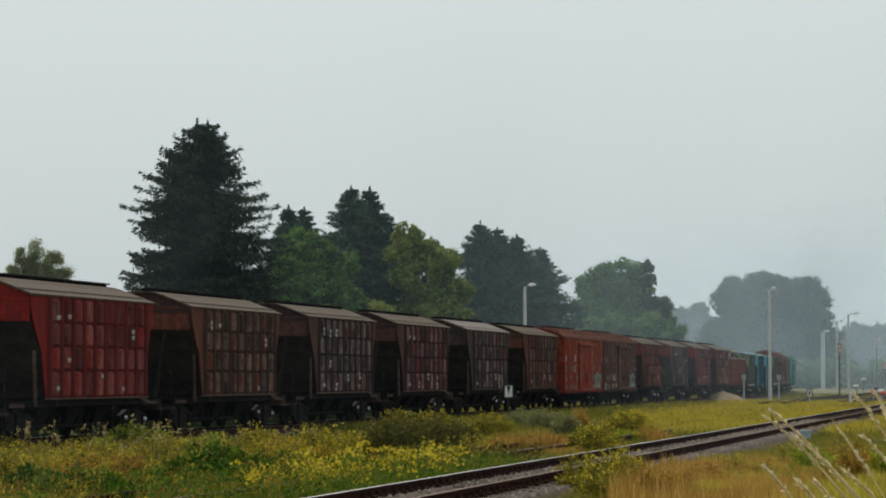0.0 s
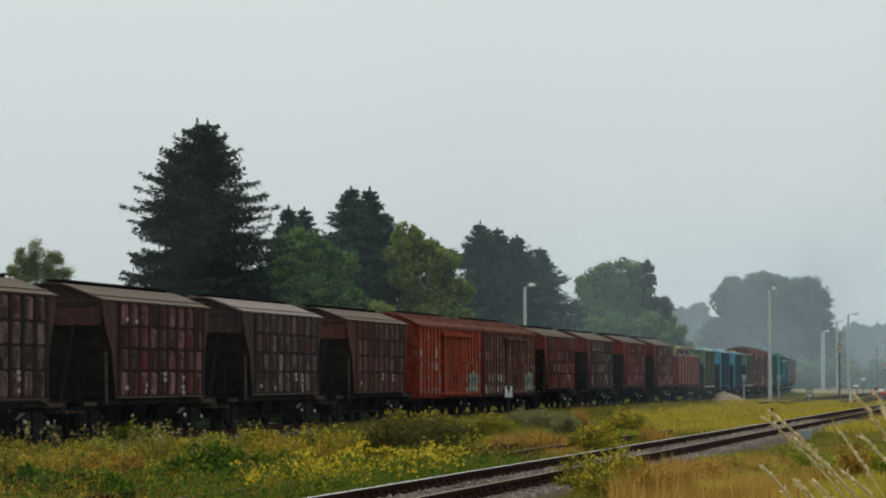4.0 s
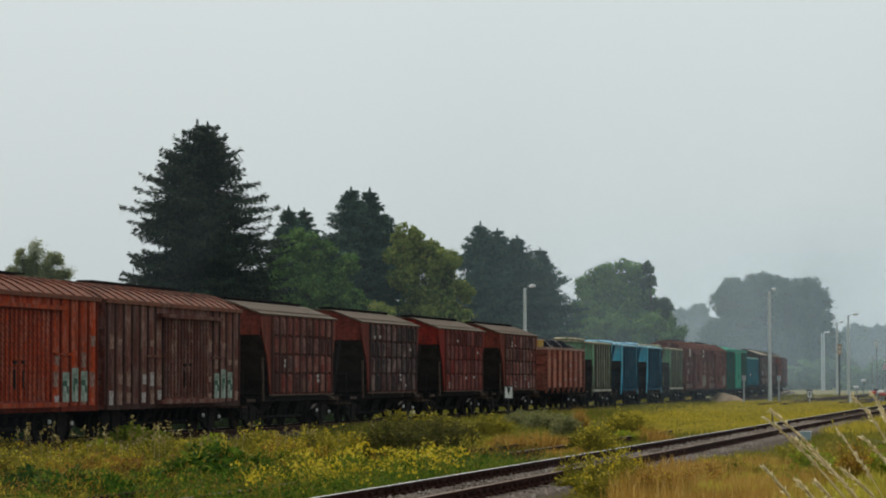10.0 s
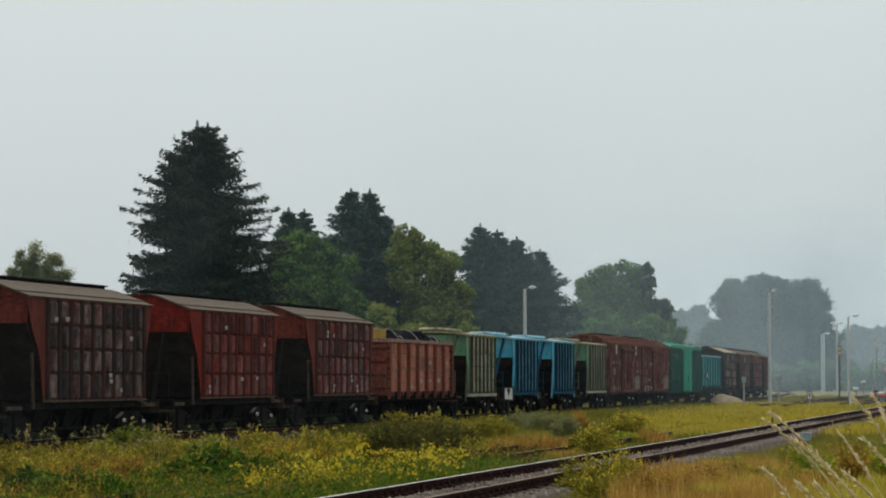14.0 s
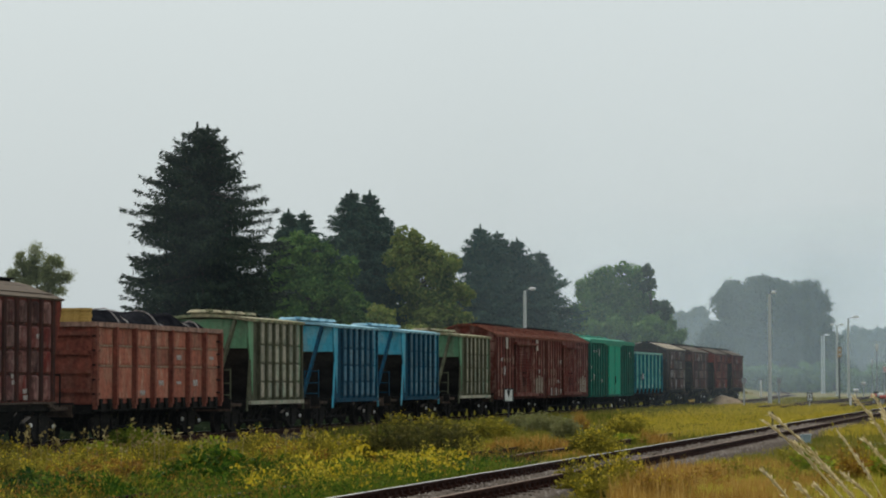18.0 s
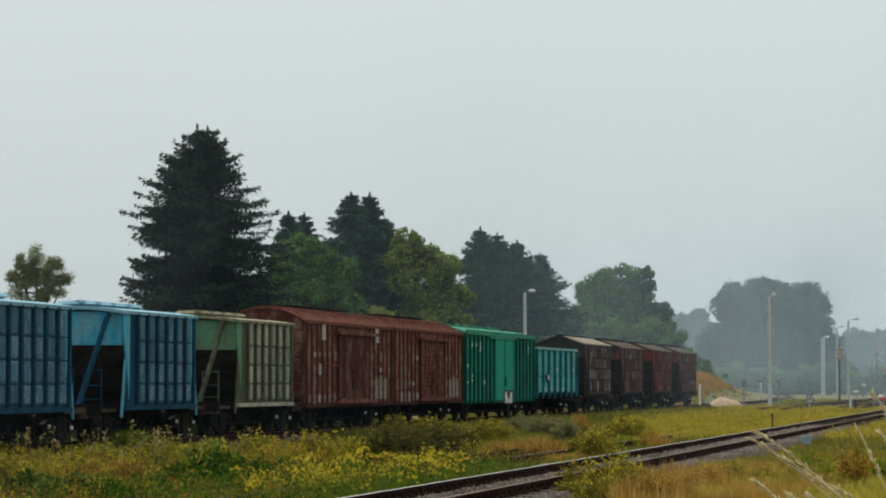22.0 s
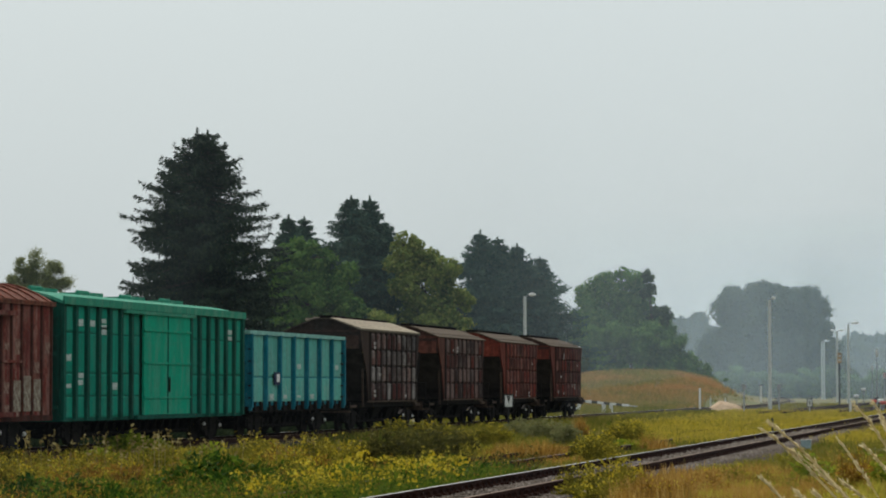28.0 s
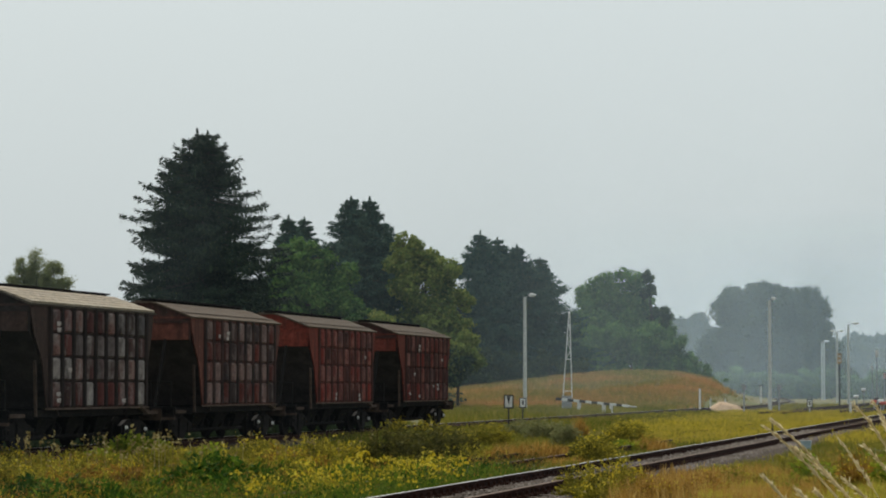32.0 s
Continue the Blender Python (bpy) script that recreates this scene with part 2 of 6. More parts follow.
def build_ground():
    xs = grid_lines([(-2600, -400, 14), (-400, -130, 18), (-130, 20, 100), (20, 300, 16), (300, 2600, 12)])
    ys = grid_lines([(-300, 20, 14), (20, 130, 75), (130, 420, 90), (420, 900, 22), (900, 4200, 14)])
    vs = [(x, y, ground_z(x, y)) for y in ys for x in xs]
    n = len(xs)
    fs = [(j * n + i, j * n + i + 1, (j + 1) * n + i + 1, (j + 1) * n + i) for j in range(len(ys) - 1) for i in range(n - 1)]
    g = Geo()
    g.v, g.f = vs, fs
    ob = part("ground", g.mesh("ground", True), M_GROUND)
    tagged(ob, "rough railway meadow of green and dry grass", "ground", kind="structure")


build_ground()

M_WORN = rough_mat("dull_rail_head", (0.16, 0.10, 0.075), (0.24, 0.16, 0.12), 3.0, 0.7, 0.1, 0.002)
RAIL = [(-0.075, -0.18), (0.075, -0.18), (0.075, -0.165), (0.014, -0.14), (0.014, -0.05), (0.037, -0.04), (0.037, -0.006),
        (-0.037, -0.006), (-0.037, -0.04), (-0.014, -0.05), (-0.014, -0.14), (-0.075, -0.165)]
HEAD = [(-0.026, -0.006), (0.026, -0.006), (0.020, 0.0), (-0.020, 0.0)]
BED = [(-2.3, -0.62), (2.3, -0.62), (1.5, -0.235), (-1.5, -0.235)]


def stations(path, s0, s1, step, dz=0.0):
    out, n = [], max(1, int((s1 - s0) / step))
    for i in range(n + 1):
        s = s0 + (s1 - s0) * i / n
        slope = (path(s + 0.5) - path(s - 0.5))
        ax = Vector((1, -slope)).normalized()
        out.append(((path(s), s, dz), ax))
    return out


def shifted(profile, d):
    return [(p + d, q) for p, q in profile]


def build_track(name, label, path, s0, s1, step, dz, head_mat, bed=None):
    root = empty(name, label=label, category="railway track", kind="structure")
    st = stations(path, s0, s1, step, dz)
    for side in (-0.78, 0.78):
        part("rail", Geo().sweep(shifted(RAIL, side), st), M_RAIL, root)
        part("rail_head", Geo().sweep(shifted(HEAD, side), st), head_mat if side < 0 else M_WORN, root, "worn running surface")
    if bed:
        part("ballast_bed", Geo().sweep(BED, st), bed, root, "crushed-stone ballast")
    return root


# darker than the near track's ballast
M_GOODS_BED = rough_mat("oily_ballast", (0.050, 0.043, 0.035), (0.095, 0.082, 0.066), 3.0, 0.95, 0.9, 0.05)
near_track = build_track("near_track", "single railway track on grey ballast among weeds", lambda s: NEAR_X, -60, 640, 20, 0.0, M_RAILTOP, M_BALLAST)
mid_track = build_track("overgrown_track", "rusty overgrown siding half buried in weeds", lambda s: MID_X, -60, 213, 20, -0.17, M_RAIL)
yard_track = build_track("yard_track", "yard track on brown ballast among weeds", lambda s: -19.6, 205, 640, 20, -0.02, M_WORN, M_BALLAST)
yard_siding = build_track("yard_siding", "rusty yard siding on thin ballast", lambda s: MID_X + 0.01, 215, 640, 20, 0.0, M_WORN, M_BALLAST)
train_track = build_track("far_track", "railway track under the goods train", track_x, -60, 640, 8, 0.0, M_RAILTOP, M_GOODS_BED)


def sleeper_mesh(g):
    g.along([(-1.35, -0.36), (1.35, -0.36), (1.35, -0.205), (0.95, -0.175), (-0.95, -0.175), (-1.35, -0.205)], -0.12, 0.12)


SLEEPER = shared("sleeper", sleeper_mesh)
for i in range(230):
    part("sleeper", SLEEPER, M_SLEEPER, near_track, at=(NEAR_X + 0.02 * math.sin(i * 7.1), 36 + 0.55 * i, 0.012 * math.sin(i * 3.3)))
for i in range(150):
    for side in (-0.78, 0.78):
        part("rail_chair", shared("rail_chair", lambda g: g.box((0, 0, 0), (0.30, 0.17, 0.06)).box((0.06, 0, 0.045), (0.05, 0.10, 0.09))), M_RAIL, near_track, at=(NEAR_X + side, 44 + 0.55 * i, -0.155))
g = Geo()
for i in range(500):
    s = 20 + 0.62 * i
    c, sl = track_x(s), track_x(s + 0.5) - track_x(s - 0.5)
    g.box((c, s, -0.24), (2.7, 0.24, 0.15), Matrix.Rotation(-sl, 3, "Z"))
tagged(part("sleepers", g, M_SLEEPER, train_track, "row of grey sleepers"), kind="stuff")


def stones(count, s0, s1, seed):
    rnd = np.random.RandomState(seed)
    y = s0 + (s1 - s0) * rnd.rand(count) ** 1.4
    x = NEAR_X + np.where(rnd.rand(count) < 0.60, rnd.uniform(0.95, 1.45, count), rnd.uniform(-0.68, 0.68, count))
    d = np.abs(x - NEAR_X)
    z = np.where(d < 0.7, -0.20, -0.23)
    r = rnd.uniform(0.022, 0.055, count) * (1 + (y - s0) / 90)
    base = np.array([(1, 0, 0), (0, 1, 0), (-1, 0, 0), (0, -1, 0), (0, 0, 1)], float)
    p = base[None] * rnd.uniform(0.6, 1.3, (count, 5, 1)) * r[:, None, None]
    th = rnd.uniform(0, 6.28, count)
    cx, sx = np.cos(th)[:, None], np.sin(th)[:, None]
    q = np.stack([p[..., 0] * cx - p[..., 1] * sx, p[..., 0] * sx + p[..., 1] * cx, p[..., 2]], -1) + np.stack([x, y, z], -1)[:, None]
    f = np.array([(0, 1, 4), (1, 2, 4), (2, 3, 4), (3, 0, 4)])[None] + (np.arange(count) * 5)[:, None, None]
    return quick_mesh("ballast_stones", q.reshape(-1, 3), f.reshape(-1, 3))


def quick_mesh(name, v, f):
    """A mesh from arrays, faces all of one size."""
    me = bpy.data.meshes.new(name)
    k, n = f.shape[1], len(f)
    me.vertices.add(len(v))
    me.vertices.foreach_set("co", np.ascontiguousarray(v, dtype=np.float32).ravel())
    me.loops.add(n * k)
    me.loops.foreach_set("vertex_index", np.ascontiguousarray(f, dtype=np.int32).ravel())
    me.polygons.add(n)
    me.polygons.foreach_set("loop_start", np.arange(0, n * k, k, dtype=np.int32))
    me.update(calc_edges=True)
    me.materials.append(None)
    return me


M_STONE = leafy("loose_ballast", (0.060, 0.045, 0.036), (0.115, 0.092, 0.076), (0.20, 0.175, 0.155), translucent=0.0)
tagged(part("ballast_stones", stones(20000, 40, 130, 5), M_STONE, near_track, "loose grey ballast stones"), kind="stuff")

# ---------------------------------------------------------------- wagons
RND = random.Random(7)
WHEEL_R = 0.475


def wheelset_mesh(g):
    for x in (-0.78, 0.78):
        g.tube((x - 0.065, 0, 0), (x + 0.065, 0, 0), WHEEL_R, n=22)
        g.tube((x - 0.075 if x > 0 else x + 0.045, 0, 0), (x - 0.045 if x > 0 else x + 0.075, 0, 0), WHEEL_R + 0.026, n=22)
        o = 0.068 if x > 0 else -0.068
        for k in range(4):
            t = k * math.pi / 2
            g.box((x + o, 0.27 * math.cos(t), 0.27 * math.sin(t)), (0.02, 0.10, 0.10))
    g.tube((-1.02, 0, 0), (1.02, 0, 0), 0.08, n=10)


def bogie_frame_mesh(g):
    for x in (-1.02, 1.02):
        side = [(-1.25, 0.62), (-1.25, 0.40), (-0.72, 0.40), (-0.45, 0.14), (0.45, 0.14), (0.72, 0.40), (1.25, 0.40), (1.25, 0.62), (0.62, 0.80), (-0.62, 0.80)]
        vs = [(x + d, y, z) for d in (-0.07, 0.07) for y, z in side]
        n = len(side)
        g.add(vs, [tuple(range(n)), tuple(range(2 * n - 1, n - 1, -1))] + [(i, (i + 1) % n, n + (i + 1) % n, n + i) for i in range(n)])
        for y in (-0.925, 0.925):
            g.box((x, y, 0.5), (0.24, 0.34, 0.30))
    g.box((0, 0, 0.66), (2.3, 0.42, 0.26))


def springs_mesh(g):
    prof = []
    for k in range(9):
        prof.append((0.27 if k % 2 else 0.2, 0.2 + 0.045 * k))
    g.add([(0, -a, z) for a, z in prof] + [(0, a, z) for a, z in prof] + [(0.1, -a, z) for a, z in prof] + [(0.1, a, z) for a, z in prof],
          [(18 + i, 19 + i, 28 + i, 27 + i) for i in range(8)] + [(i, 18 + i, 19 + i, 1 + i) for i in range(8)] + [(9 + i, 10 + i, 28 + i, 27 + i) for i in range(8)])


WHEELSETS = []


def bogie(root, y, bright):
    b = part("bogie", shared("bogie", bogie_frame_mesh), M_UNDER, root, at=(0, y, 0))
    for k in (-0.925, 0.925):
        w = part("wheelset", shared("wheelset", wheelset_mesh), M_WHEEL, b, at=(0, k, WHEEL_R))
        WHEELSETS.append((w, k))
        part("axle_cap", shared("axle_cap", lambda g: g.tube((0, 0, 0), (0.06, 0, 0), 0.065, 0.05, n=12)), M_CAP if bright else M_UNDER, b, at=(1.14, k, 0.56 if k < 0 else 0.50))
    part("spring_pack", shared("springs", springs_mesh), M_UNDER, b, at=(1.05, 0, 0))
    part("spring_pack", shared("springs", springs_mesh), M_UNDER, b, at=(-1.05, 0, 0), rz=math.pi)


def coupler(root, y, d):
    def build(g):
        g.bar((0, 0, 0), (0, 0.62, 0), 0.2, 0.24)
        g.box((0.07, 0.70, 0), (0.34, 0.22, 0.34))
        g.tube((-0.28, 0.1, -0.05), (-0.34, 0.55, -0.42), 0.03, n=6)
    part("coupler", shared("coupler", build), M_UNDER, root, at=(0, y, 1.03), rz=0 if d > 0 else math.pi)


def underframe(root, half, body_half):
    def build(g):
        g.box((0, 0, 0.98), (0.5, half * 2 - 1.3, 0.34))
        for y in (-half + 0.68, half - 0.68):
            g.box((0, y, 1.0), (2.9, 0.14, 0.32))
        n = 6
        for i in range(n + 1):
            y = -body_half + 2 * body_half * i / n
            g.box((0, y, 1.02), (2.9, 0.12, 0.2))
        for x in (-1.5, 1.5):
            g.box((x * 0.94, 0, 1.06), (0.08, body_half * 2, 0.2))
        g.tube((0.55, -0.7, 0.62), (0.55, 0.3, 0.62), 0.17, n=12)
        g.tube((-0.5, 0.8, 0.6), (-0.5, 1.3, 0.6), 0.2, n=12)
    # solid boxes added to close the bright gap below the wagon
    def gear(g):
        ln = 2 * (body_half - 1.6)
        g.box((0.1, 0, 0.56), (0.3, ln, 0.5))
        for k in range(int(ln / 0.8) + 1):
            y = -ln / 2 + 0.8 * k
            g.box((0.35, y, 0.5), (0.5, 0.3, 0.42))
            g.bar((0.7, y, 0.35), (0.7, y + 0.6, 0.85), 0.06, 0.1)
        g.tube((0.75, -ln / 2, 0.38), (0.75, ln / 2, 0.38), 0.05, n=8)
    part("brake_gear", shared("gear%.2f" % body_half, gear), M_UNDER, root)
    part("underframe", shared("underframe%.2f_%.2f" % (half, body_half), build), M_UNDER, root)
    coupler(root, half - 0.62, 1)
    coupler(root, -half + 0.62, -1)


def sheet(g, pts, x0, x1):
    """A plate with the outline pts (along, up) between two lateral planes."""
    n = len(pts)
    vs = [(x, y, z) for x in (x0, x1) for y, z in pts]
    g.add(vs, [tuple(range(n)), tuple(range(2 * n - 1, n - 1, -1))] + [(i, (i + 1) % n, n + (i + 1) % n, n + i) for i in range(n)])


def arc(w, z0, z1, n=10):
    """Roof outline from one eave to the other."""
    out = []
    for i in range(n + 1):
        t = -1 + 2 * i / n
        out.append((t * w, z0 + (z1 - z0) * (1 - abs(t) ** 2.1)))
    return out


def tent(w, z0, z1):
    """Roof outline with a narrow flat crown and nearly straight slopes."""
    half = [(1.0, 0.0), (0.8, 0.25), (0.55, 0.56), (0.30, 0.86), (0.16, 0.98), (0.0, 1.0)]
    return [(-p * w, z0 + q * (z1 - z0)) for p, q in half] + [(p * w, z0 + q * (z1 - z0)) for p, q in reversed(half[:-1])]


def roof_shell(g, w, z0, z1, y0, y1, th=0.05, n=10):
    top = arc(w, z0, z1, n)
    g.along(top + [(p * 0.985, q - th) for p, q in reversed(top)], y0, y1)


def gable(g, w, z_low, z0, z1, y0, y1, n=10):
    g.along([(-w, z_low)] + arc(w, z0, z1, n) + [(w, z_low)], y0, y1)


USED_MARKS = set()


def marks(root, spots, x, mat=None):
    """Stencilled lettering too small to read: short bars."""
    for y, z, w, h in spots:
        key = (root.name, round(y, 1), round(z, 1))
        if key in USED_MARKS:
            continue
        USED_MARKS.add(key)
        rows = max(1, int(h / 0.16))
        for k in range(rows):
            zz = z + (k - (rows - 1) / 2) * h / rows
            part("stencil_mark", shared("mark%.2f_%.2f" % (w, h / rows), lambda g: g.box((0, 0, 0), (0.008, w, h / rows * 0.72))), mat or M_STENCIL, root, at=(x, y + 0.03 * math.sin(9 * k + y), zz))


M_STENCIL = rough_mat("faded_white_stencil", (0.20, 0.15, 0.14), (0.46, 0.42, 0.40), 9.0, 0.85, 0.2, 0.004)
M_SCUFF = rough_mat("rubbed_pale_paint", (0.12, 0.055, 0.042), (0.31, 0.20, 0.16), 8.0, 0.9, 0.2, 0.004)
M_CREAMBOARD = rough_mat("cream_board_paint", (0.34, 0.28, 0.24), (0.50, 0.44, 0.39), 6.0, 0.8, 0.2, 0.004)
M_CREAM = rough_mat("peeling_cream_paint", (0.15, 0.10, 0.075), (0.36, 0.31, 0.25), 7.0, 0.85, 0.2, 0.004)
M_TANSCUFF = rough_mat("rubbed_tan_paint", (0.16, 0.075, 0.055), (0.40, 0.28, 0.20), 7.0, 0.9, 0.2, 0.004)
M_INK = rough_mat("dark_blue_enamel", (0.012, 0.02, 0.06), (0.02, 0.035, 0.09), 4.0, 0.7, 0.2, 0.004)
M_GRAFFITI_DARK = rough_mat("dark_green_spray_paint", (0.012, 0.05, 0.03), (0.03, 0.09, 0.06), 4.0, 0.7, 0.2, 0.004)
M_PALE_STENCIL = rough_mat("white_stencil", (0.32, 0.40, 0.38), (0.52, 0.58, 0.56), 9.0, 0.85, 0.2, 0.004)
M_GRAFFITI = rough_mat("pale_green_spray_paint", (0.10, 0.14, 0.11), (0.33, 0.37, 0.32), 5.0, 0.7, 0.2, 0.004)


def grain_hopper(c, label, body, panel, roof, ribs, gable_mat, pale_roof=False):
    root = empty("grain_hopper_wagon", label=label, category="wagon", group="wagons of the goods train")

    def side(g):
        out = [(-5.38, 4.02), (-5.32, 3.72), (-5.02, 3.15), (-4.45, 2.5), (-4.05, 1.2), (4.76, 1.2), (4.86, 2.5), (5.20, 3.3), (5.36, 3.75), (5.38, 4.02)]
        sheet(g, out, -0.02, 0.02)

    def end(g):
        g.along([(-1.53, 3.3)] + tent(1.53, 4.02, 4.52) + [(1.53, 3.3)], -0.03, 0.03)

    def slope(g):
        vs = [(-1.5, 0, 3.32), (1.5, 0, 3.32), (1.5, 2.4, 1.0), (-1.5, 2.4, 1.0)]
        g.add(vs + [(x, y + 0.05, z) for x, y, z in vs], [(0, 1, 2, 3), (7, 6, 5, 4), (0, 4, 5, 1), (1, 5, 6, 2), (2, 6, 7, 3), (3, 7, 4, 0)])

    def outlet(g):
        vs = [(-1.2, -1.0, 1.2), (1.2, -1.0, 1.2), (1.2, 1.0, 1.2), (-1.2, 1.0, 1.2), (-0.75, -0.3, 0.42), (0.75, -0.3, 0.42), (0.75, 0.3, 0.42), (-0.75, 0.3, 0.42)]
        g.add(vs, [(0, 1, 2, 3), (7, 6, 5, 4), (0, 4, 5, 1), (1, 5, 6, 2), (2, 6, 7, 3), (3, 7, 4, 0)])

    def roof_m(g):
        top = tent(1.63, 4.05, 4.55)
        g.along(top + [(p * 0.985, q - 0.05) for p, q in reversed(top)], -5.46, 5.46)

    def walk_m(g):
        g.box((0, 0, 4.63), (0.56, 10.2, 0.04))
        for k in range(14):
            g.box((0, -4.9 + 0.75 * k, 4.58), (0.5, 0.05, 0.08))

    for x in (-1.55, 1.55):
        part("side_wall", shared("hopper_side", side), body, root, at=(x, 0, 0))
    part("roof_sheet", shared("hopper_ceiling", lambda g: g.box((0, 0, 4.02), (3.16, 10.76, 0.06))), body, root)
    part("roof", shared("hopper_roof", roof_m), M_DARKROOF if pale_roof else roof, root, "dark sheet roof laid with pale boards" if pale_roof else "dusty grey-brown arched roof")
    for k in range(5 if pale_roof else 2):
        t = (k + 0.5) / (5 if pale_roof else 2)
        part("roof_lap", shared("hopper_lap%d" % pale_roof, lambda g: g.box((0, 0, 0), (0.22 if pale_roof else 0.11, 10.8, 0.06 if pale_roof else 0.012), Matrix.Rotation(0.33, 3, "Y"))), roof, root, at=(0.28 + 1.34 * t, 0, 4.545 - 0.455 * t))
    part("roof_walkway", shared("hopper_walk", walk_m), M_UNDER, root)
    for k in range(4):
        part("roof_hatch", shared("hopper_hatch", lambda g: g.box((0, 0, 4.55), (0.80, 0.75, 0.10)).box((0, 0, 4.62), (0.12, 0.85, 0.05))), roof, root, at=(-0.62, -3.9 + 2.6 * k, -0.03))
    for d in (-1, 1):
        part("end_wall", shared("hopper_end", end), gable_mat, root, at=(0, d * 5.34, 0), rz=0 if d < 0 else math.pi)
        part("end_plate", shared("hopper_endplate", lambda g: g.box((0, 0, 3.58), (2.96, 0.04, 0.56))), body, root, at=(0, d * 5.385, 0))
        for z in (3.88,):
            part("end_rib", shared("hopper_endrib", lambda g: g.box((0, 0, 0), (3.08, 0.06, 0.07))), gable_mat, root, at=(0, d * 5.40, z))
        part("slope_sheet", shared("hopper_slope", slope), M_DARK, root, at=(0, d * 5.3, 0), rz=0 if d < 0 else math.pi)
        part("end_platform", shared("hopper_platform", lambda g: g.box((0, 0, 1.0), (2.7, 1.6, 0.1)).box((0, -0.72, 0.93), (2.9, 0.14, 0.36))), M_PLATFORM, root, at=(0, d * 5.95, 0), rz=0 if d < 0 else math.pi)
        for x in (-1.42, 1.42):
            part("stanchion", shared("hopper_stanchion", lambda g: g.bar((0, 0, 0.98), (0, -0.12, 2.5), 0.07, 0.09)), M_PLATFORM, root, at=(x * 1.06, d * 4.75, 0), rz=0 if d < 0 else math.pi)
            part("end_strut", shared("hopper_strut", lambda g: g.bar((0, 0, 1.05), (0, 1.25, 3.5), 0.09, 0.13)), M_UNDER, root, at=(x * 0.5, d * 6.5, 0), rz=0 if d < 0 else math.pi)
        part("handrail", shared("hopper_rail", lambda g: g.tube((-0.3, 0, 1.05), (-0.3, 0, 1.95), 0.03, n=6).tube((0.5, 0, 1.05), (0.5, 0, 1.95), 0.03, n=6).tube((-0.3, 0, 1.95), (0.5, 0, 1.95), 0.03, n=6)), M_UNDER, root, at=(0.7, d * 6.3, 0))
        part("foot_bracket", shared("hopper_foot", lambda g: g.bar((1.5, -0.5, 1.2), (1.5, 0.45, 1.02), 0.13, 0.09)), M_FOOT, root, at=(0, d * 4.6, 0), rz=0 if d > 0 else math.pi)
        bogie(root, d * 4.98, d > 0)
    for k in range(3):
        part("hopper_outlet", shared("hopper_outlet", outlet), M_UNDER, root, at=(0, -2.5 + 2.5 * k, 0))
    part("lower_sill", shared("hopper_sill", lambda g: g.box((1.58, 0.36, 1.18), (0.10, 8.9, 0.05))), M_FOOT, root, "rubbed pale lower edge")
    for i in range(10):
        for x in (-1.6, 1.6):
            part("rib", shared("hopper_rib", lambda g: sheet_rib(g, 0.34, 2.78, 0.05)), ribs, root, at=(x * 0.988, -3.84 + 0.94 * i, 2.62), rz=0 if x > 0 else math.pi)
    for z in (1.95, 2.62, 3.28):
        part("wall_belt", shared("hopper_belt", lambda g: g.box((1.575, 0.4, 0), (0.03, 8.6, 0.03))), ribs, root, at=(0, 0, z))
    for i in range(9):
        for z0, z1 in ((1.22, 1.94), (1.97, 2.61), (2.64, 3.27), (3.30, 3.95)):
            part("panel", shared("hopper_panel%.2f" % z0, lambda g: panel_mesh(g, 0.54, z1 - z0, 0.085)), panel, root, at=(1.572, -3.37 + 0.94 * i, (z0 + z1) / 2))
    for i, z in ((0, 3.46), (1, 3.46), (2, 3.46), (1, 2.30), (4, 1.80), (5, 1.80), (6, 1.80), (2, 1.42), (6, 1.42), (7, 3.0), (0, 1.5)):
        if RND.random() < 0.42:
            marks(root, [(-3.37 + 0.94 * i, z + RND.uniform(-0.05, 0.05), RND.choice((0.18, 0.26, 0.32)), RND.choice((0.17, 0.34)))], 1.664)
    underframe(root, 7.36, 4.8)
    return root, c


def panel_mesh(g, w, h, bulge=0.022):
    """A pressed plate, domed across its width, with rounded ends."""
    a, b, n = w / 2, h / 2, 6
    vs, fs = [], []
    for i in range(n + 1):
        y = -a + w * i / n
        x = bulge * (1 - (y / a) ** 2) ** 0.6 if i not in (0, n) else 0.0
        e = min(0.05, h * 0.09)
        drop = 0.035 * min(1.0, w / 0.5) * (abs(y) / a) ** 3 if bulge > 0.05 else 0.0
        vs += [(0, y, -b + drop), (x, y, -b + e + drop), (x, y, b - e - drop), (0, y, b - drop)]
    for i in range(n):
        for k in range(3):
            fs.append((4 * i + k, 4 * i + 4 + k, 4 * i + 5 + k, 4 * i + 1 + k))
    g.add(vs, fs)


M_FOOT = rough_mat("pale_worn_bracket", (0.05, 0.034, 0.027), (0.13, 0.092, 0.075), 5.0, 0.85, 0.3, 0.006)
M_DARKROOF = rough_mat("dark_roof_sheet", (0.05, 0.042, 0.036), (0.09, 0.075, 0.06), 2.0, 0.85, 0.3, 0.01)
M_PLATFORM = paint("grimy_platform_steel", (0.045, 0.032, 0.026), vary=0.2)


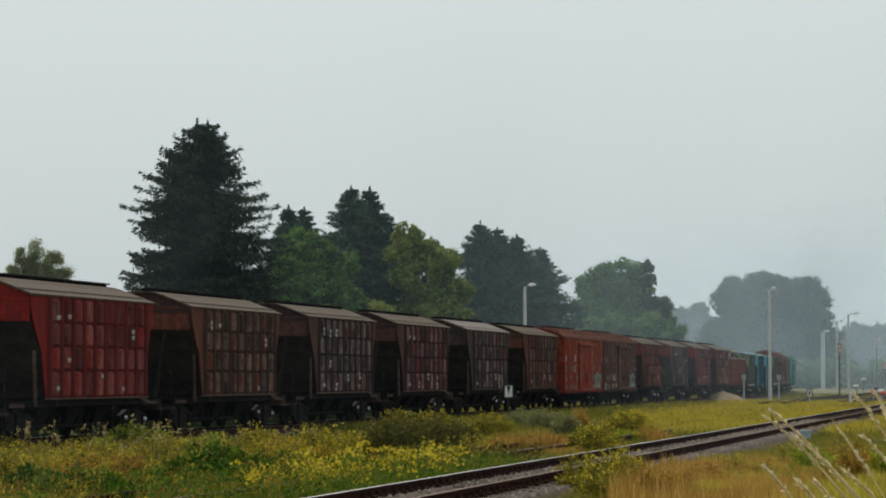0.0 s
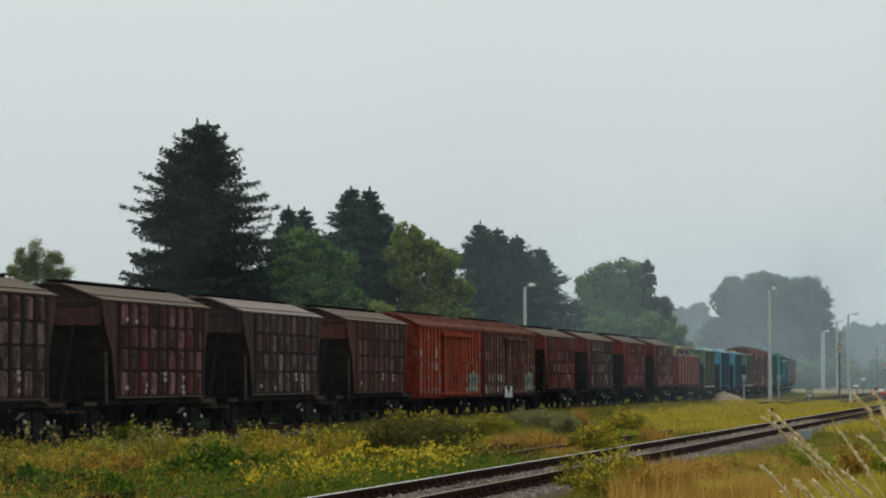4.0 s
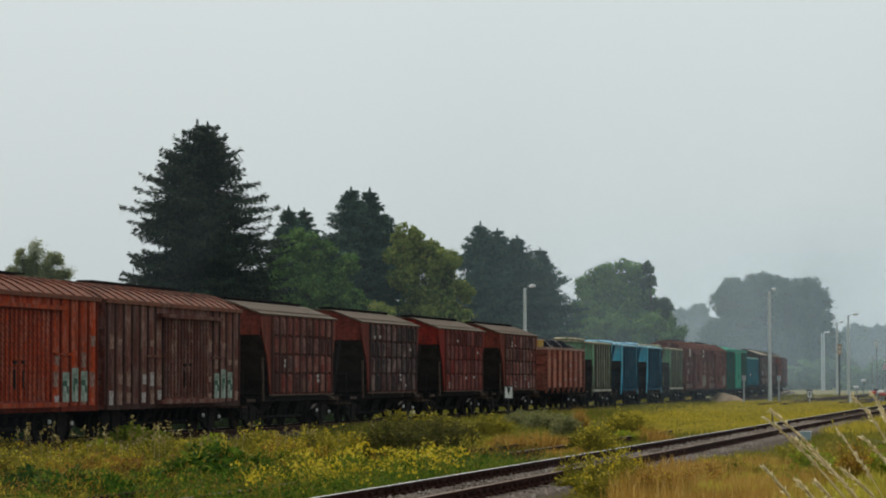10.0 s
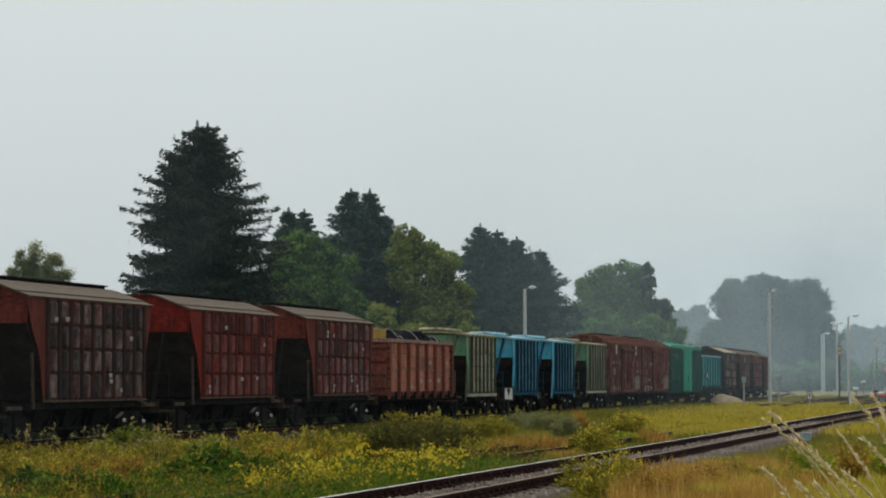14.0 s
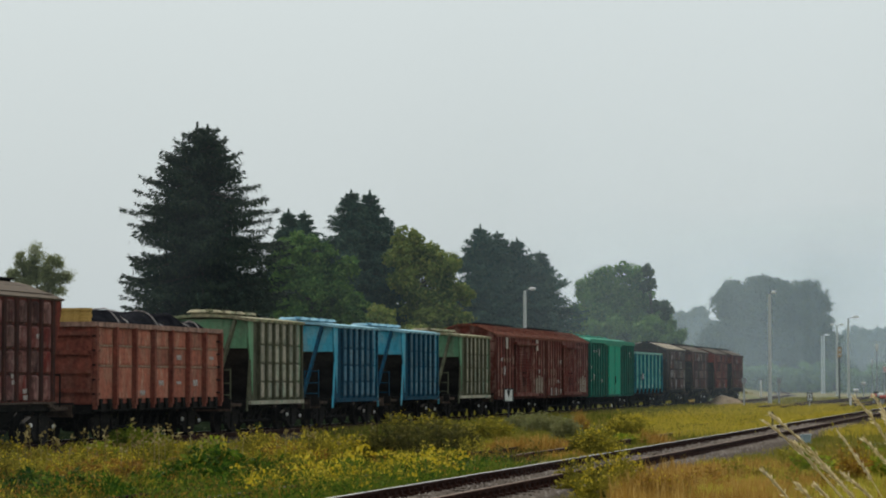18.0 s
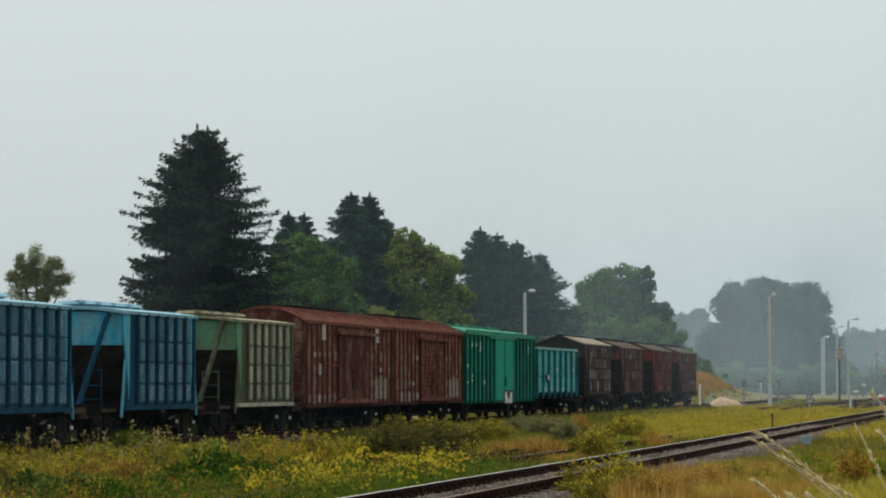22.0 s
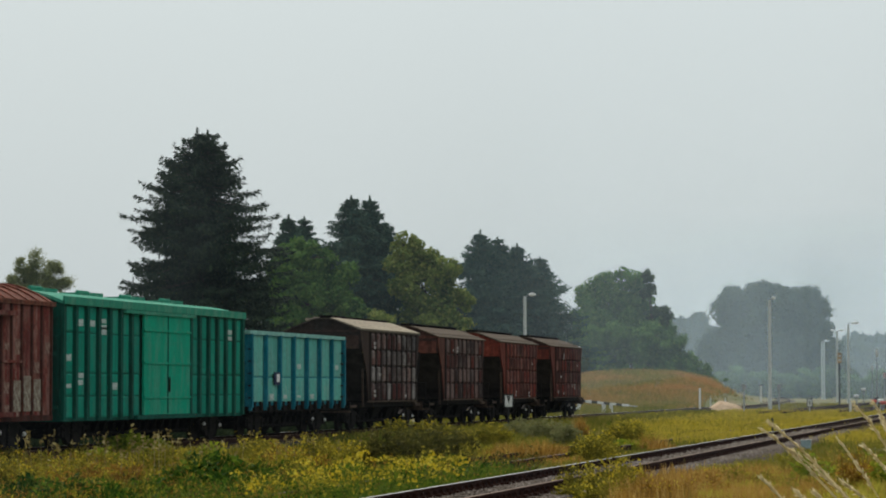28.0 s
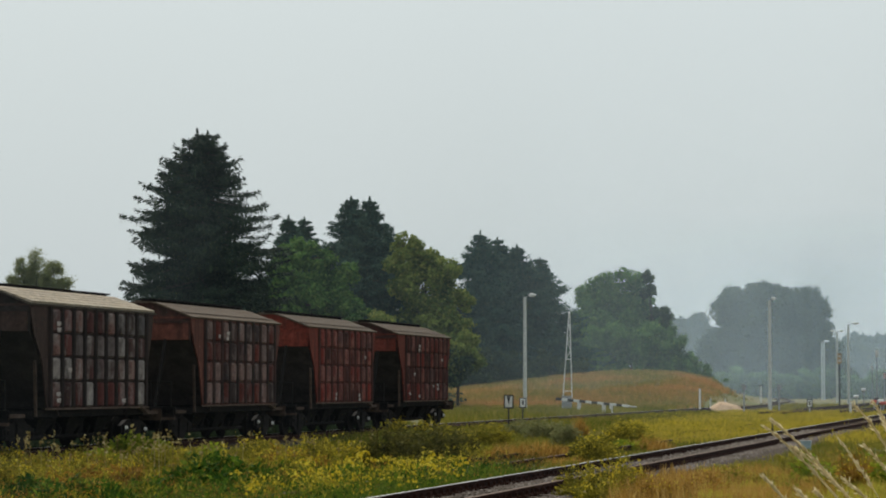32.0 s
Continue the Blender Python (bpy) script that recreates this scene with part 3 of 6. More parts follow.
def cement_hopper(c, label, body, panel, light, roof):
    root = empty("cement_hopper_wagon", label=label, category="wagon", group="wagons of the goods train")

    def side(g):
        out = [(-3.6, 3.90), (-3.6, 3.4), (-3.32, 2.4), (-3.5, 1.05), (3.5, 1.05), (3.32, 2.4), (3.6, 3.4), (3.6, 3.90)]
        sheet(g, out, -0.02, 0.02)

    def slope(g):
        vs = [(-1.5, 0, 2.9), (1.5, 0, 2.9), (1.5, 2.2, 1.0), (-1.5, 2.2, 1.0)]
        g.add(vs + [(x, y + 0.05, z) for x, y, z in vs], [(0, 1, 2, 3), (7, 6, 5, 4), (0, 4, 5, 1), (1, 5, 6, 2), (2, 6, 7, 3), (3, 7, 4, 0)])

    def roof_m(g):
        roof_shell(g, 1.66, 3.93, 4.08, -3.72, 3.72, 0.10, 8)

    for x in (-1.53, 1.53):
        part("side_wall", shared("cement_side", side), body, root, at=(x, 0, 0))
    part("roof", shared("cement_roof", roof_m), roof, root, "pale roof with a thick rim")
    for k in range(2):
        for x in (-0.45,):
            part("roof_hatch", shared("cement_hatch", lambda g: g.tube((0, 0, 4.05), (0, 0, 4.17), 0.5, 0.5, n=16).tube((0, 0, 4.17), (0, 0, 4.27), 0.66, 0.5, n=16)), roof, root, at=(x, -2.1 + 1.45 * k, 0))
            part("roof_hatch", shared("cement_hatch", lambda g: None), roof, root, at=(x, 0.8 + 1.45 * k, 0))
    part("hatch_bar", shared("cement_bar", lambda g: g.box((-0.1, 0, 4.24), (0.12, 6.0, 0.07))), roof, root)
    for d in (-1, 1):
        r = 0 if d < 0 else math.pi
        part("end_panel", shared("cement_end", lambda g: g.box((0, 0, 3.41), (3.0, 0.05, 1.0))), light, root, at=(0, d * 3.52, 0), rz=r)
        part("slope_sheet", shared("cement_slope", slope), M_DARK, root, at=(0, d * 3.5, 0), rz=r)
        for x in (-1.54, 1.54):
            part("corner_plate", shared("cement_corner", lambda g: sheet(g, [(0, 3.9), (0.62, 3.9), (0.55, 1.3), (0.30, 2.4), (0, 3.3)], -0.022, 0.022)), light, root, at=(x * 1.01, d * 3.62, 0), rz=r)
            part("stanchion", shared("cement_stanchion", lambda g: g.bar((0, 0, 0.75), (0, 0.35, 2.5), 0.06, 0.09)), light if light is SKY_BLUE else body, root, at=(x * 1.02, d * 3.78, 0), rz=r)
            part("end_strut", shared("cement_strut%d" % (x * d > 0), lambda g: g.bar((0.30 * (1 if x * d < 0 else -1) * -1, 0, 1.0), (0, 1.95, 3.86), 0.10, 0.15)), body, root, at=(x * 0.72, d * 5.6, 0), rz=r)
        part("ladder", shared("cement_ladder", lambda g: [g.tube((q, 0, 0.95), (q, 0, 2.2), 0.028, n=6) for q in (-0.25, 0.3)] + [g.tube((-0.25, 0, z), (0.3, 0, z), 0.025, n=6) for z in (1.3, 1.7, 2.15)]), body, root, at=(0.95, d * 4.7, 0))
        part("end_platform", shared("cement_platform", lambda g: g.box((0, 0, 0.96), (2.7, 1.7, 0.1)).box((0, -0.8, 0.92), (2.9, 0.14, 0.34))), M_PLATFORM, root, at=(0, d * 4.5, 0), rz=r)
        bogie(root, d * 3.9, d > 0)
    part("sill", shared("cement_sill", lambda g: g.box((1.58, 0, 1.03), (0.14, 7.1, 0.13)).box((-1.58, 0, 1.03), (0.14, 7.1, 0.13))), body if light is SKY_BLUE else panel, root)
    for k in range(2):
        part("hopper_outlet", shared("cement_outlet", lambda g: g.add([(-1.1, -1.2, 1.1), (1.1, -1.2, 1.1), (1.1, 1.2, 1.1), (-1.1, 1.2, 1.1), (-0.3, -0.3, 0.4), (0.3, -0.3, 0.4), (0.3, 0.3, 0.4), (-0.3, 0.3, 0.4)], [(0, 1, 2, 3), (7, 6, 5, 4), (0, 4, 5, 1), (1, 5, 6, 2), (2, 6, 7, 3), (3, 7, 4, 0)])), M_UNDER, root, at=(0, -1.3 + 2.6 * k, 0))
    for i in range(7):
        for x in (-1.59, 1.59):
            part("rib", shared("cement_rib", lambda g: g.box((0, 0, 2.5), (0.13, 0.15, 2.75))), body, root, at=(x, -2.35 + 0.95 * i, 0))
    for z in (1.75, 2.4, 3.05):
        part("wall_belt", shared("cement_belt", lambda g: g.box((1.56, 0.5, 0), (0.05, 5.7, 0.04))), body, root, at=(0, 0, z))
    for i in range(6):
        for z0, z1 in ((1.2, 1.73), (1.77, 2.38), (2.42, 3.03), (3.07, 3.82)):
            part("panel", shared("cement_panel%.2f" % z0, lambda g: panel_mesh(g, 0.79, z1 - z0, 0.035)), panel, root, at=(1.553, -1.87 + 0.95 * i, (z0 + z1) / 2))
    underframe(root, 6.0, 3.4)
    return root, c


def box_wagon(c, label, body, door, roof, rib_col, door_y=0.3, seed=1, plates=False):
    root = empty("covered_wagon", label=label, category="wagon", group="wagons of the goods train")
    hl = 7.02

    def shell(g):
        g.box((0, 0, 2.46), (0.05, hl * 2, 3.2))

    def end(g):
        gable(g, 1.53, 0.86, 4.04, 4.58, -0.035, 0.035)

    def roof_m(g):
        roof_shell(g, 1.64, 4.06, 4.60, -hl - 0.10, hl + 0.10)
        g.box((1.6, 0, 4.05), (0.07, hl * 2 + 0.2, 0.12))
        g.box((-1.6, 0, 4.05), (0.07, hl * 2 + 0.2, 0.12))

    def roof_rib(g):
        top = [(p, q + 0.065) for p, q in arc(1.60, 4.06, 4.60)]
        g.along(top + [(p, q - 0.08) for p, q in reversed(top)], -0.07, 0.07)

    for x in (-1.52, 1.52):
        part("side_wall", shared("box_shell", shell), body, root, at=(x, 0, 0))
    part("roof", shared("box_roof", roof_m), roof, root, "weathered arched sheet roof")
    for k in range(17):
        part("roof_rib", shared("box_roof_rib", roof_rib), roof, root, at=(0, -6.7 + 13.4 * k / 16, 0))
    part("roof_walkway", shared("box_walk", lambda g: g.box((0, 0, 4.72), (0.5, 9.0, 0.05))), M_UNDER, root)
    for d in (-1, 1):
        part("end_wall", shared("box_end", end), door, root, "plain dark red end wall", at=(0, d * (hl - 0.02), 0), rz=0 if d < 0 else math.pi)
        for k in range(6):
            part("end_rib", shared("box_endrib", lambda g: g.box((0, 0, 0), (2.9, 0.016, 0.05))), door, root, at=(0, d * (hl + 0.02), 1.25 + 0.5 * k))
        bogie(root, d * 5.0, d > 0)
    # ribs darker than the walls: their shadow lines put into the paint, with dirt
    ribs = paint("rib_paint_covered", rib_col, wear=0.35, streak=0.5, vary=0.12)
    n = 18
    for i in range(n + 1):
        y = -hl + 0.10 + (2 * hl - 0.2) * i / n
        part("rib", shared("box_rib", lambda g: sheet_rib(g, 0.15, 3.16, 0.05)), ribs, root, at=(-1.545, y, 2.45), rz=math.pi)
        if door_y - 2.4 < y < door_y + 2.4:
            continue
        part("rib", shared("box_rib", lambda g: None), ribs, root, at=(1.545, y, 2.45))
    for i in range(n):
        y = -hl + 0.10 + (2 * hl - 0.2) * (i + 0.5) / n
        if not door_y - 2.3 < y < door_y + 2.3:
            part("panel", shared("box_panel", lambda g: panel_mesh(g, 0.62, 3.1, 0.03)), body, root, at=(1.546, y, 2.46))
    part("lower_sill", shared("box_sill", lambda g: g.box((1.55, 0, 0.93), (0.06, 2 * hl, 0.16))), ribs, root)
    for k, y in enumerate((door_y - 1.21, door_y + 1.21)):
        # door sheet in the dark rib colour imitates shaded gaps between its ribs
        leaf = part("door", shared("box_door", door_leaf), ribs, root, "sliding door leaf with pressed ribs", at=(1.60, y, 0))
        for i in range(7):
            part("door_rib", shared("box_door_rib", louvre), body, leaf, at=(0.028, -1.02 + 0.34 * i, 2.40))
        for z in (1.13, 3.67):
            part("door_edge", shared("box_door_edge", lambda g: g.box((0.05, 0, 0), (0.05, 2.36, 0.09))), door, leaf, at=(0, 0, z))
        part("door_handle", shared("box_handle", lambda g: g.box((0.06, 0, 1.75), (0.04, 0.10, 0.5)).box((0.06, 0, 2.2), (0.05, 0.2, 0.08))), M_UNDER, leaf, at=(0, 0.9 if k == 0 else -0.9, 0))
    part("door_track", shared("box_track", lambda g: g.box((1.70, 0, 3.72), (0.17, 6.6, 0.12))), body, root, "steel runner above the doors", at=(0, door_y + 0.3, 0))
    part("door_sill", shared("box_doorsill", lambda g: g.box((1.68, 0, 1.05), (0.18, 6.4, 0.13))), body, root, at=(0, door_y + 0.3, 0))
    for y in (-3.2, 3.6):
        part("vent_flap", shared("box_flap", lambda g: g.box((1.60, 0, 2.45), (0.05, 1.4, 0.07))), body, root, at=(0, door_y + y, 0))
    r = random.Random(seed)
    bays = [-hl + 0.10 + (2 * hl - 0.2) * (i + 0.5) / n for i in range(n)]
    bays = [y for y in bays if not door_y - 2.5 < y < door_y + 2.5]
    spots = [(y, z) for y in bays for z in (1.2, 1.75, 2.3, 2.85)]
    weight = [3 if z < 2 else 1 for _, z in spots]
    for k in range(24):
        y, z = r.choices(spots, weight)[0]
        weight[spots.index((y, z))] = 0
        h = r.choice((0.18, 0.3, 0.42))
        part("stencil_mark" if k < 5 else "rubbed_patch", shared("rubbed%.2f" % h, lambda g: g.box((0, 0, 0), (0.008, 0.36, h))), M_STENCIL if k < 5 else M_SCUFF, root, at=(1.581, y + r.uniform(-0.05, 0.05), z))
    right = [y for y in bays if y > door_y][1:4]
    for k, y in enumerate(right):
        h = (0.82, 0.95, 0.86, 0.72)[k % 4]
        leaf = part("spray_patch", shared("spray_patch%d" % k, lambda g: g.box((0, 0, 0), (0.008, 0.52, h))), M_CREAM if seed > 12 else M_GRAFFITI, root, "peeling cream paint patch" if seed > 12 else "pale green sprayed patch", at=(1.586, y, 1.12 + h / 2))
        if seed < 13:
            part("spray_stroke", shared("spray_stroke%d" % k, lambda g: g.box((0.006, -0.08 + 0.1 * (k % 2), 0.1), (0.008, 0.34, 0.16)).box((0.006, 0.12 - 0.2 * (k % 2), -0.08), (0.008, 0.14, 0.2))), M_GRAFFITI_DARK, leaf)
    if plates:
        for y in (-4.6, 4.1):
            part("white_board", Geo().box((0, 0, 0), (0.03, 0.52, 0.58)), M_CREAMBOARD, root, "white painted board", at=(1.63, y, 3.7))
    underframe(root, 7.37, 6.6)
    return root, c


def sheet_rib(g, w, h, d=0.07):
    a, b = w / 2, h / 2
    vs = [(0, -a, -b), (0, a, -b), (0, a, b), (0, -a, b), (d, -a * 0.5, -b), (d, a * 0.5, -b), (d, a * 0.5, b), (d, -a * 0.5, b)]
    g.add(vs, [(4, 5, 6, 7), (0, 1, 5, 4), (1, 2, 6, 5), (2, 3, 7, 6), (3, 0, 4, 7)])


def louvre(g):
    """An upright strip with a saw-tooth face."""
    n, h = 16, 2.5
    pts = [(0, -h / 2)]
    for k in range(n):
        z = -h / 2 + h * k / n
        pts += [(0.05, z + 0.012), (0.05, z + 0.06), (0.022, z + h / n)]
    pts.append((0, h / 2))
    m = len(pts)
    vs = [(x * 0.8, y, z) for y in (-0.075, 0.075) for x, z in pts]
    g.add(vs, [tuple(range(m)), tuple(range(2 * m - 1, m - 1, -1))] + [(i, i + 1, m + i + 1, m + i) for i in range(m - 1)])


def door_leaf(g):
    g.box((0, 0, 2.40), (0.06, 2.38, 2.62))


def green_wagon(c, label, body, panel, door, roof):
    root = empty("covered_wagon", label=label, category="wagon", group="wagons of the goods train")
    hl = 9.1

    def shell(g):
        g.box((0, 0, 2.5), (0.05, hl * 2, 3.4))

    for x in (-1.50, 1.50):
        part("side_wall", shared("green_shell", shell), body, root, at=(x, 0, 0))
        part("end_wall", shared("green_end", lambda g: g.box((0, 0, 2.5), (2.94, 0.05, 3.4))), body, root, at=(0, x / 1.5 * (hl - 0.03), 0))
    part("roof", shared("green_roof", lambda g: [roof_shell(g, 1.66, 4.16, 4.52, -hl - 0.05, hl + 0.05, 0.08, 8)] + [g.box((x, 0, 4.20), (0.06, hl * 2 + 0.1, 0.22)) for x in (-1.63, 1.63)]), roof, root, "green roof with a deep rim")
    for k in range(4):
        part("roof_hatch", shared("green_hatch", lambda g: g.box((-0.3, 0, 4.58), (0.9, 1.3, 0.10)).tube((-0.3, -0.5, 4.66), (-0.3, 0.5, 4.66), 0.05, n=8)), roof, root, at=(0, -6.2 + 4.1 * k, 0))
    n = 18
    for i in range(n + 1):
        y = -hl + 0.1 + (2 * hl - 0.2) * i / n
        if not -2.15 < y < 2.75:
            part("rib", shared("green_rib", lambda g: g.box((0.05, 0, 2.5), (0.11, 0.2, 3.32))), body, root, at=(1.52, y, 0))
        part("rib", shared("green_rib_back", lambda g: g.box((-0.05, 0, 2.5), (0.11, 0.2, 3.32))), body, root, at=(-1.52, y, 0))
    for i in range(n):
        y = -hl + 0.1 + (2 * hl - 0.2) * (i + 0.5) / n
        if not -2.4 < y < 3.0:
            for z0, z1 in ((0.9, 1.5), (1.53, 2.15), (2.18, 3.3), (3.33, 4.05)):
                part("panel", shared("green_panel%.2f" % z0, lambda g: panel_mesh(g, 0.78, z1 - z0)), panel, root, at=(1.527, y, (z0 + z1) / 2))
    leaf = part("door", Geo().box((0, 0, 2.48), (0.07, 4.7, 3.1)), door, root, "plain bright green sliding door", at=(1.62, 0.35, 0))
    for z in (1.45, 2.5, 3.5):
        part("door_bead", shared("green_bead", lambda g: g.box((0.05, 0, 0), (0.04, 4.7, 0.06))), door, leaf, at=(0, 0, z))
    part("door_seam", Geo().box((0.045, 0, 2.48), (0.03, 0.05, 3.0)), body, leaf)
    part("door_handle", Geo().box((0.07, 0.05, 1.85), (0.06, 0.1, 0.45)), M_UNDER, leaf)
    part("door_sill", Geo().box((1.62, 0.4, 0.86), (0.18, 6.4, 0.12)), body, root)
    part("door_track", Geo().box((1.66, -0.4, 4.02), (0.12, 7.0, 0.10)), roof, root)
    for d in (-1, 1):
        bogie(root, d * 6.8, d > 0)
        for k in range(6):
            part("end_rib", shared("green_endrib", lambda g: g.box((0, 0, 0), (2.9, 0.08, 0.1))), body, root, at=(0, d * hl, 1.2 + 0.5 * k))
    r = random.Random(3)
    for k in range(12):
        i = r.choice((0, 1, 2, 3, 4, 15, 16))
        y = -hl + 0.1 + (2 * hl - 0.2) * (i + 0.5) / n
        marks(root, [(y, r.choice((1.8, 2.0, 2.6, 3.4, 3.6)), 0.42, r.uniform(0.1, 0.4))], 1.556, M_PALE_STENCIL)
    underframe(root, 9.6, 8.8)
    return root, c


def open_wagon(c, label, body, panel, hl, top, bays, teeth, rim_mat, ink=None):
    root = empty("open_wagon", label=label, category="wagon", group="wagons of the goods train")
    key = "%.2f_%.2f_%d" % (hl, top, bays)
    low = 1.12

    def shell(g):
        for x in (-1.48, 1.48):
            g.box((x, 0, (low + top) / 2), (0.05, hl * 2, top - low))
        for y in (-hl + 0.03, hl - 0.03):
            g.box((0, y, (low + top) / 2), (2.92, 0.05, top - low))
        g.box((0, 0, 1.15), (2.9, hl * 2 - 0.1, 0.1))

    part("body", shared("open_shell" + key, shell), body, root)
    part("top_rim", shared("open_rim" + key, lambda g: [g.box((x, 0, top), (0.18, hl * 2 + 0.1, 0.14)) for x in (-1.52, 1.52)] + [g.box((0, y, top), (2.86, 0.16, 0.14)) for y in (-hl, hl)]), rim_mat, root)
    for i in range(bays + 1):
        y = -hl + 0.1 + (2 * hl - 0.2) * i / bays
        for x, r in ((1.51, 0), (-1.51, math.pi)):
            part("rib", shared("open_rib" + key, lambda g: g.box((0.07, 0, (low + top) / 2 - 0.05), (0.14, 0.16, top - low)).box((0.05, 0, low - 0.06), (0.10, 0.13, 0.2))), body, root, at=(x, y, 0), rz=r)
    w = (2 * hl - 0.2) / bays - 0.2
    for i in range(bays):
        y = -hl + 0.1 + (2 * hl - 0.2) * (i + 0.5) / bays
        hts = ((low + 0.12, low + 0.98), (low + 1.02, top - 0.10)) if ink else ((low + 0.12, low + 1.06), (low + 1.14, low + 1.66), (low + 1.72, top - 0.10))
        for z0, z1 in hts:
            part("panel", shared("open_panel%s%.2f" % (key, z0), lambda g: panel_mesh(g, w, z1 - z0)), panel, root, at=(1.508, y, (z0 + z1) / 2))
        if teeth:
            for k in (-0.25, 0.25):
                part("hatch_bracket", shared("open_tooth", lambda g: sheet(g, [(-0.12, 0), (0.12, 0), (0.05, -0.32), (-0.05, -0.32)], -0.04, 0.04)), M_UNDER, root, at=(1.56, y + k * w, low + 0.14))
    for d in (-1, 1):
        bogie(root, d * 4.33, d > 0)
        for k in range(4):
            part("end_rib", shared("open_endrib", lambda g: g.box((0, 0, 0), (2.9, 0.1, 0.12))), body, root, at=(0, d * (hl + 0.03), 1.5 + 0.55 * k))
        part("step", shared("open_step", lambda g: [g.box((1.55, 0, 1.4 + 0.42 * k), (0.09, 0.42, 0.05)) for k in range(5)]), M_UNDER, root, at=(0, d * (hl - 0.2), 0))
    part("lower_skirt", shared("open_skirt" + key, lambda g: g.box((1.46, 0, low - 0.05), (0.08, hl * 2 - 0.3, 0.34))), M_UNDER, root)
    r = random.Random(int(hl * 100))
    for k in range(6):
        i = r.randrange(bays)
        y = -hl + 0.1 + (2 * hl - 0.2) * (i + 0.5) / bays
        marks(root, [(y, r.choice((low + 0.3, low + 0.6, low + 1.4)), 0.5, r.uniform(0.12, 0.3))], 1.536, ink)
    if not ink:
        for i in range(bays):
            y = -hl + 0.1 + (2 * hl - 0.2) * (i + 0.5) / bays
            for z, wd in ((low + 1.10, 1.45), (low + 1.69, 1.45)):
                part("ledge", shared("open_scuff%.1f" % wd, lambda g: g.box((0, 0, 0), (0.03, wd, 0.05))), M_TANSCUFF, root, at=(1.530, y, z))
    if ink:
        y = -hl + 0.1 + (2 * hl - 0.2) * 1.75 / bays
        sign = part("notice_plate", Geo().box((0, 0, 0), (0.02, 0.72, 0.46)), M_INK, root, "dark blue plate with a white notice", at=(1.60, y, low + 0.95))
        part("notice", Geo().box((0.014, 0.12, 0.02), (0.01, 0.36, 0.28)), M_WHITE, sign, "white notice")
    underframe(root, 6.96, hl - 0.2)
    return root, c


def hop(i, c, label, col, rib_col, panel_col, worn, roof_col=(0.058, 0.044, 0.033), wear=0.5, mixed=None, **kw):
    tone = ("%s_%d" % (label.split()[0], i))
    if mixed is None:
        r0, g0, b0 = (0.84 * v for v in panel_col)
        grey = (r0 + g0 + b0) / 3
        mixed = [(r0, g0, b0), (0.55 * r0 + 0.01, 0.6 * g0 + 0.01, 0.6 * b0 + 0.01), (1.6 * r0 + 0.02, 1.0 * g0, 0.9 * b0), (0.5 * r0 + 0.6 * grey, g0 * 0.6 + 0.5 * grey, b0 * 0.6 + 0.55 * grey), (1.25 * r0 + 0.015, 1.25 * g0, 1.2 * b0)]
    b = paint("wagon_paint_" + tone, col, worn=None, wear=0.2, streak=0.6, vary=0.06)
    # dark colour of ribs and belts stands in for dirt and shadow between panels
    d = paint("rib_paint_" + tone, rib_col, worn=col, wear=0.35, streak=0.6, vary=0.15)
    p = paint("panel_paint_" + tone, panel_col, worn=worn, wear=wear, streak=0.45, vary=0.35, mixed=mixed, chips=0.42, chip_col=tuple(0.6 * v + 0.07 for v in worn))
    r = paint("roof_" + tone, roof_col, worn=tuple(1.5 * v + 0.01 for v in roof_col), wear=0.5, streak=0.25, vary=0.05, rough=0.8)
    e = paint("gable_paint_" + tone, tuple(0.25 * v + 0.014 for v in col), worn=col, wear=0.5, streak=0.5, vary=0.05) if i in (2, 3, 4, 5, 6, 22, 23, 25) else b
    return grain_hopper(c, label, b, p, r, d, e, **kw)


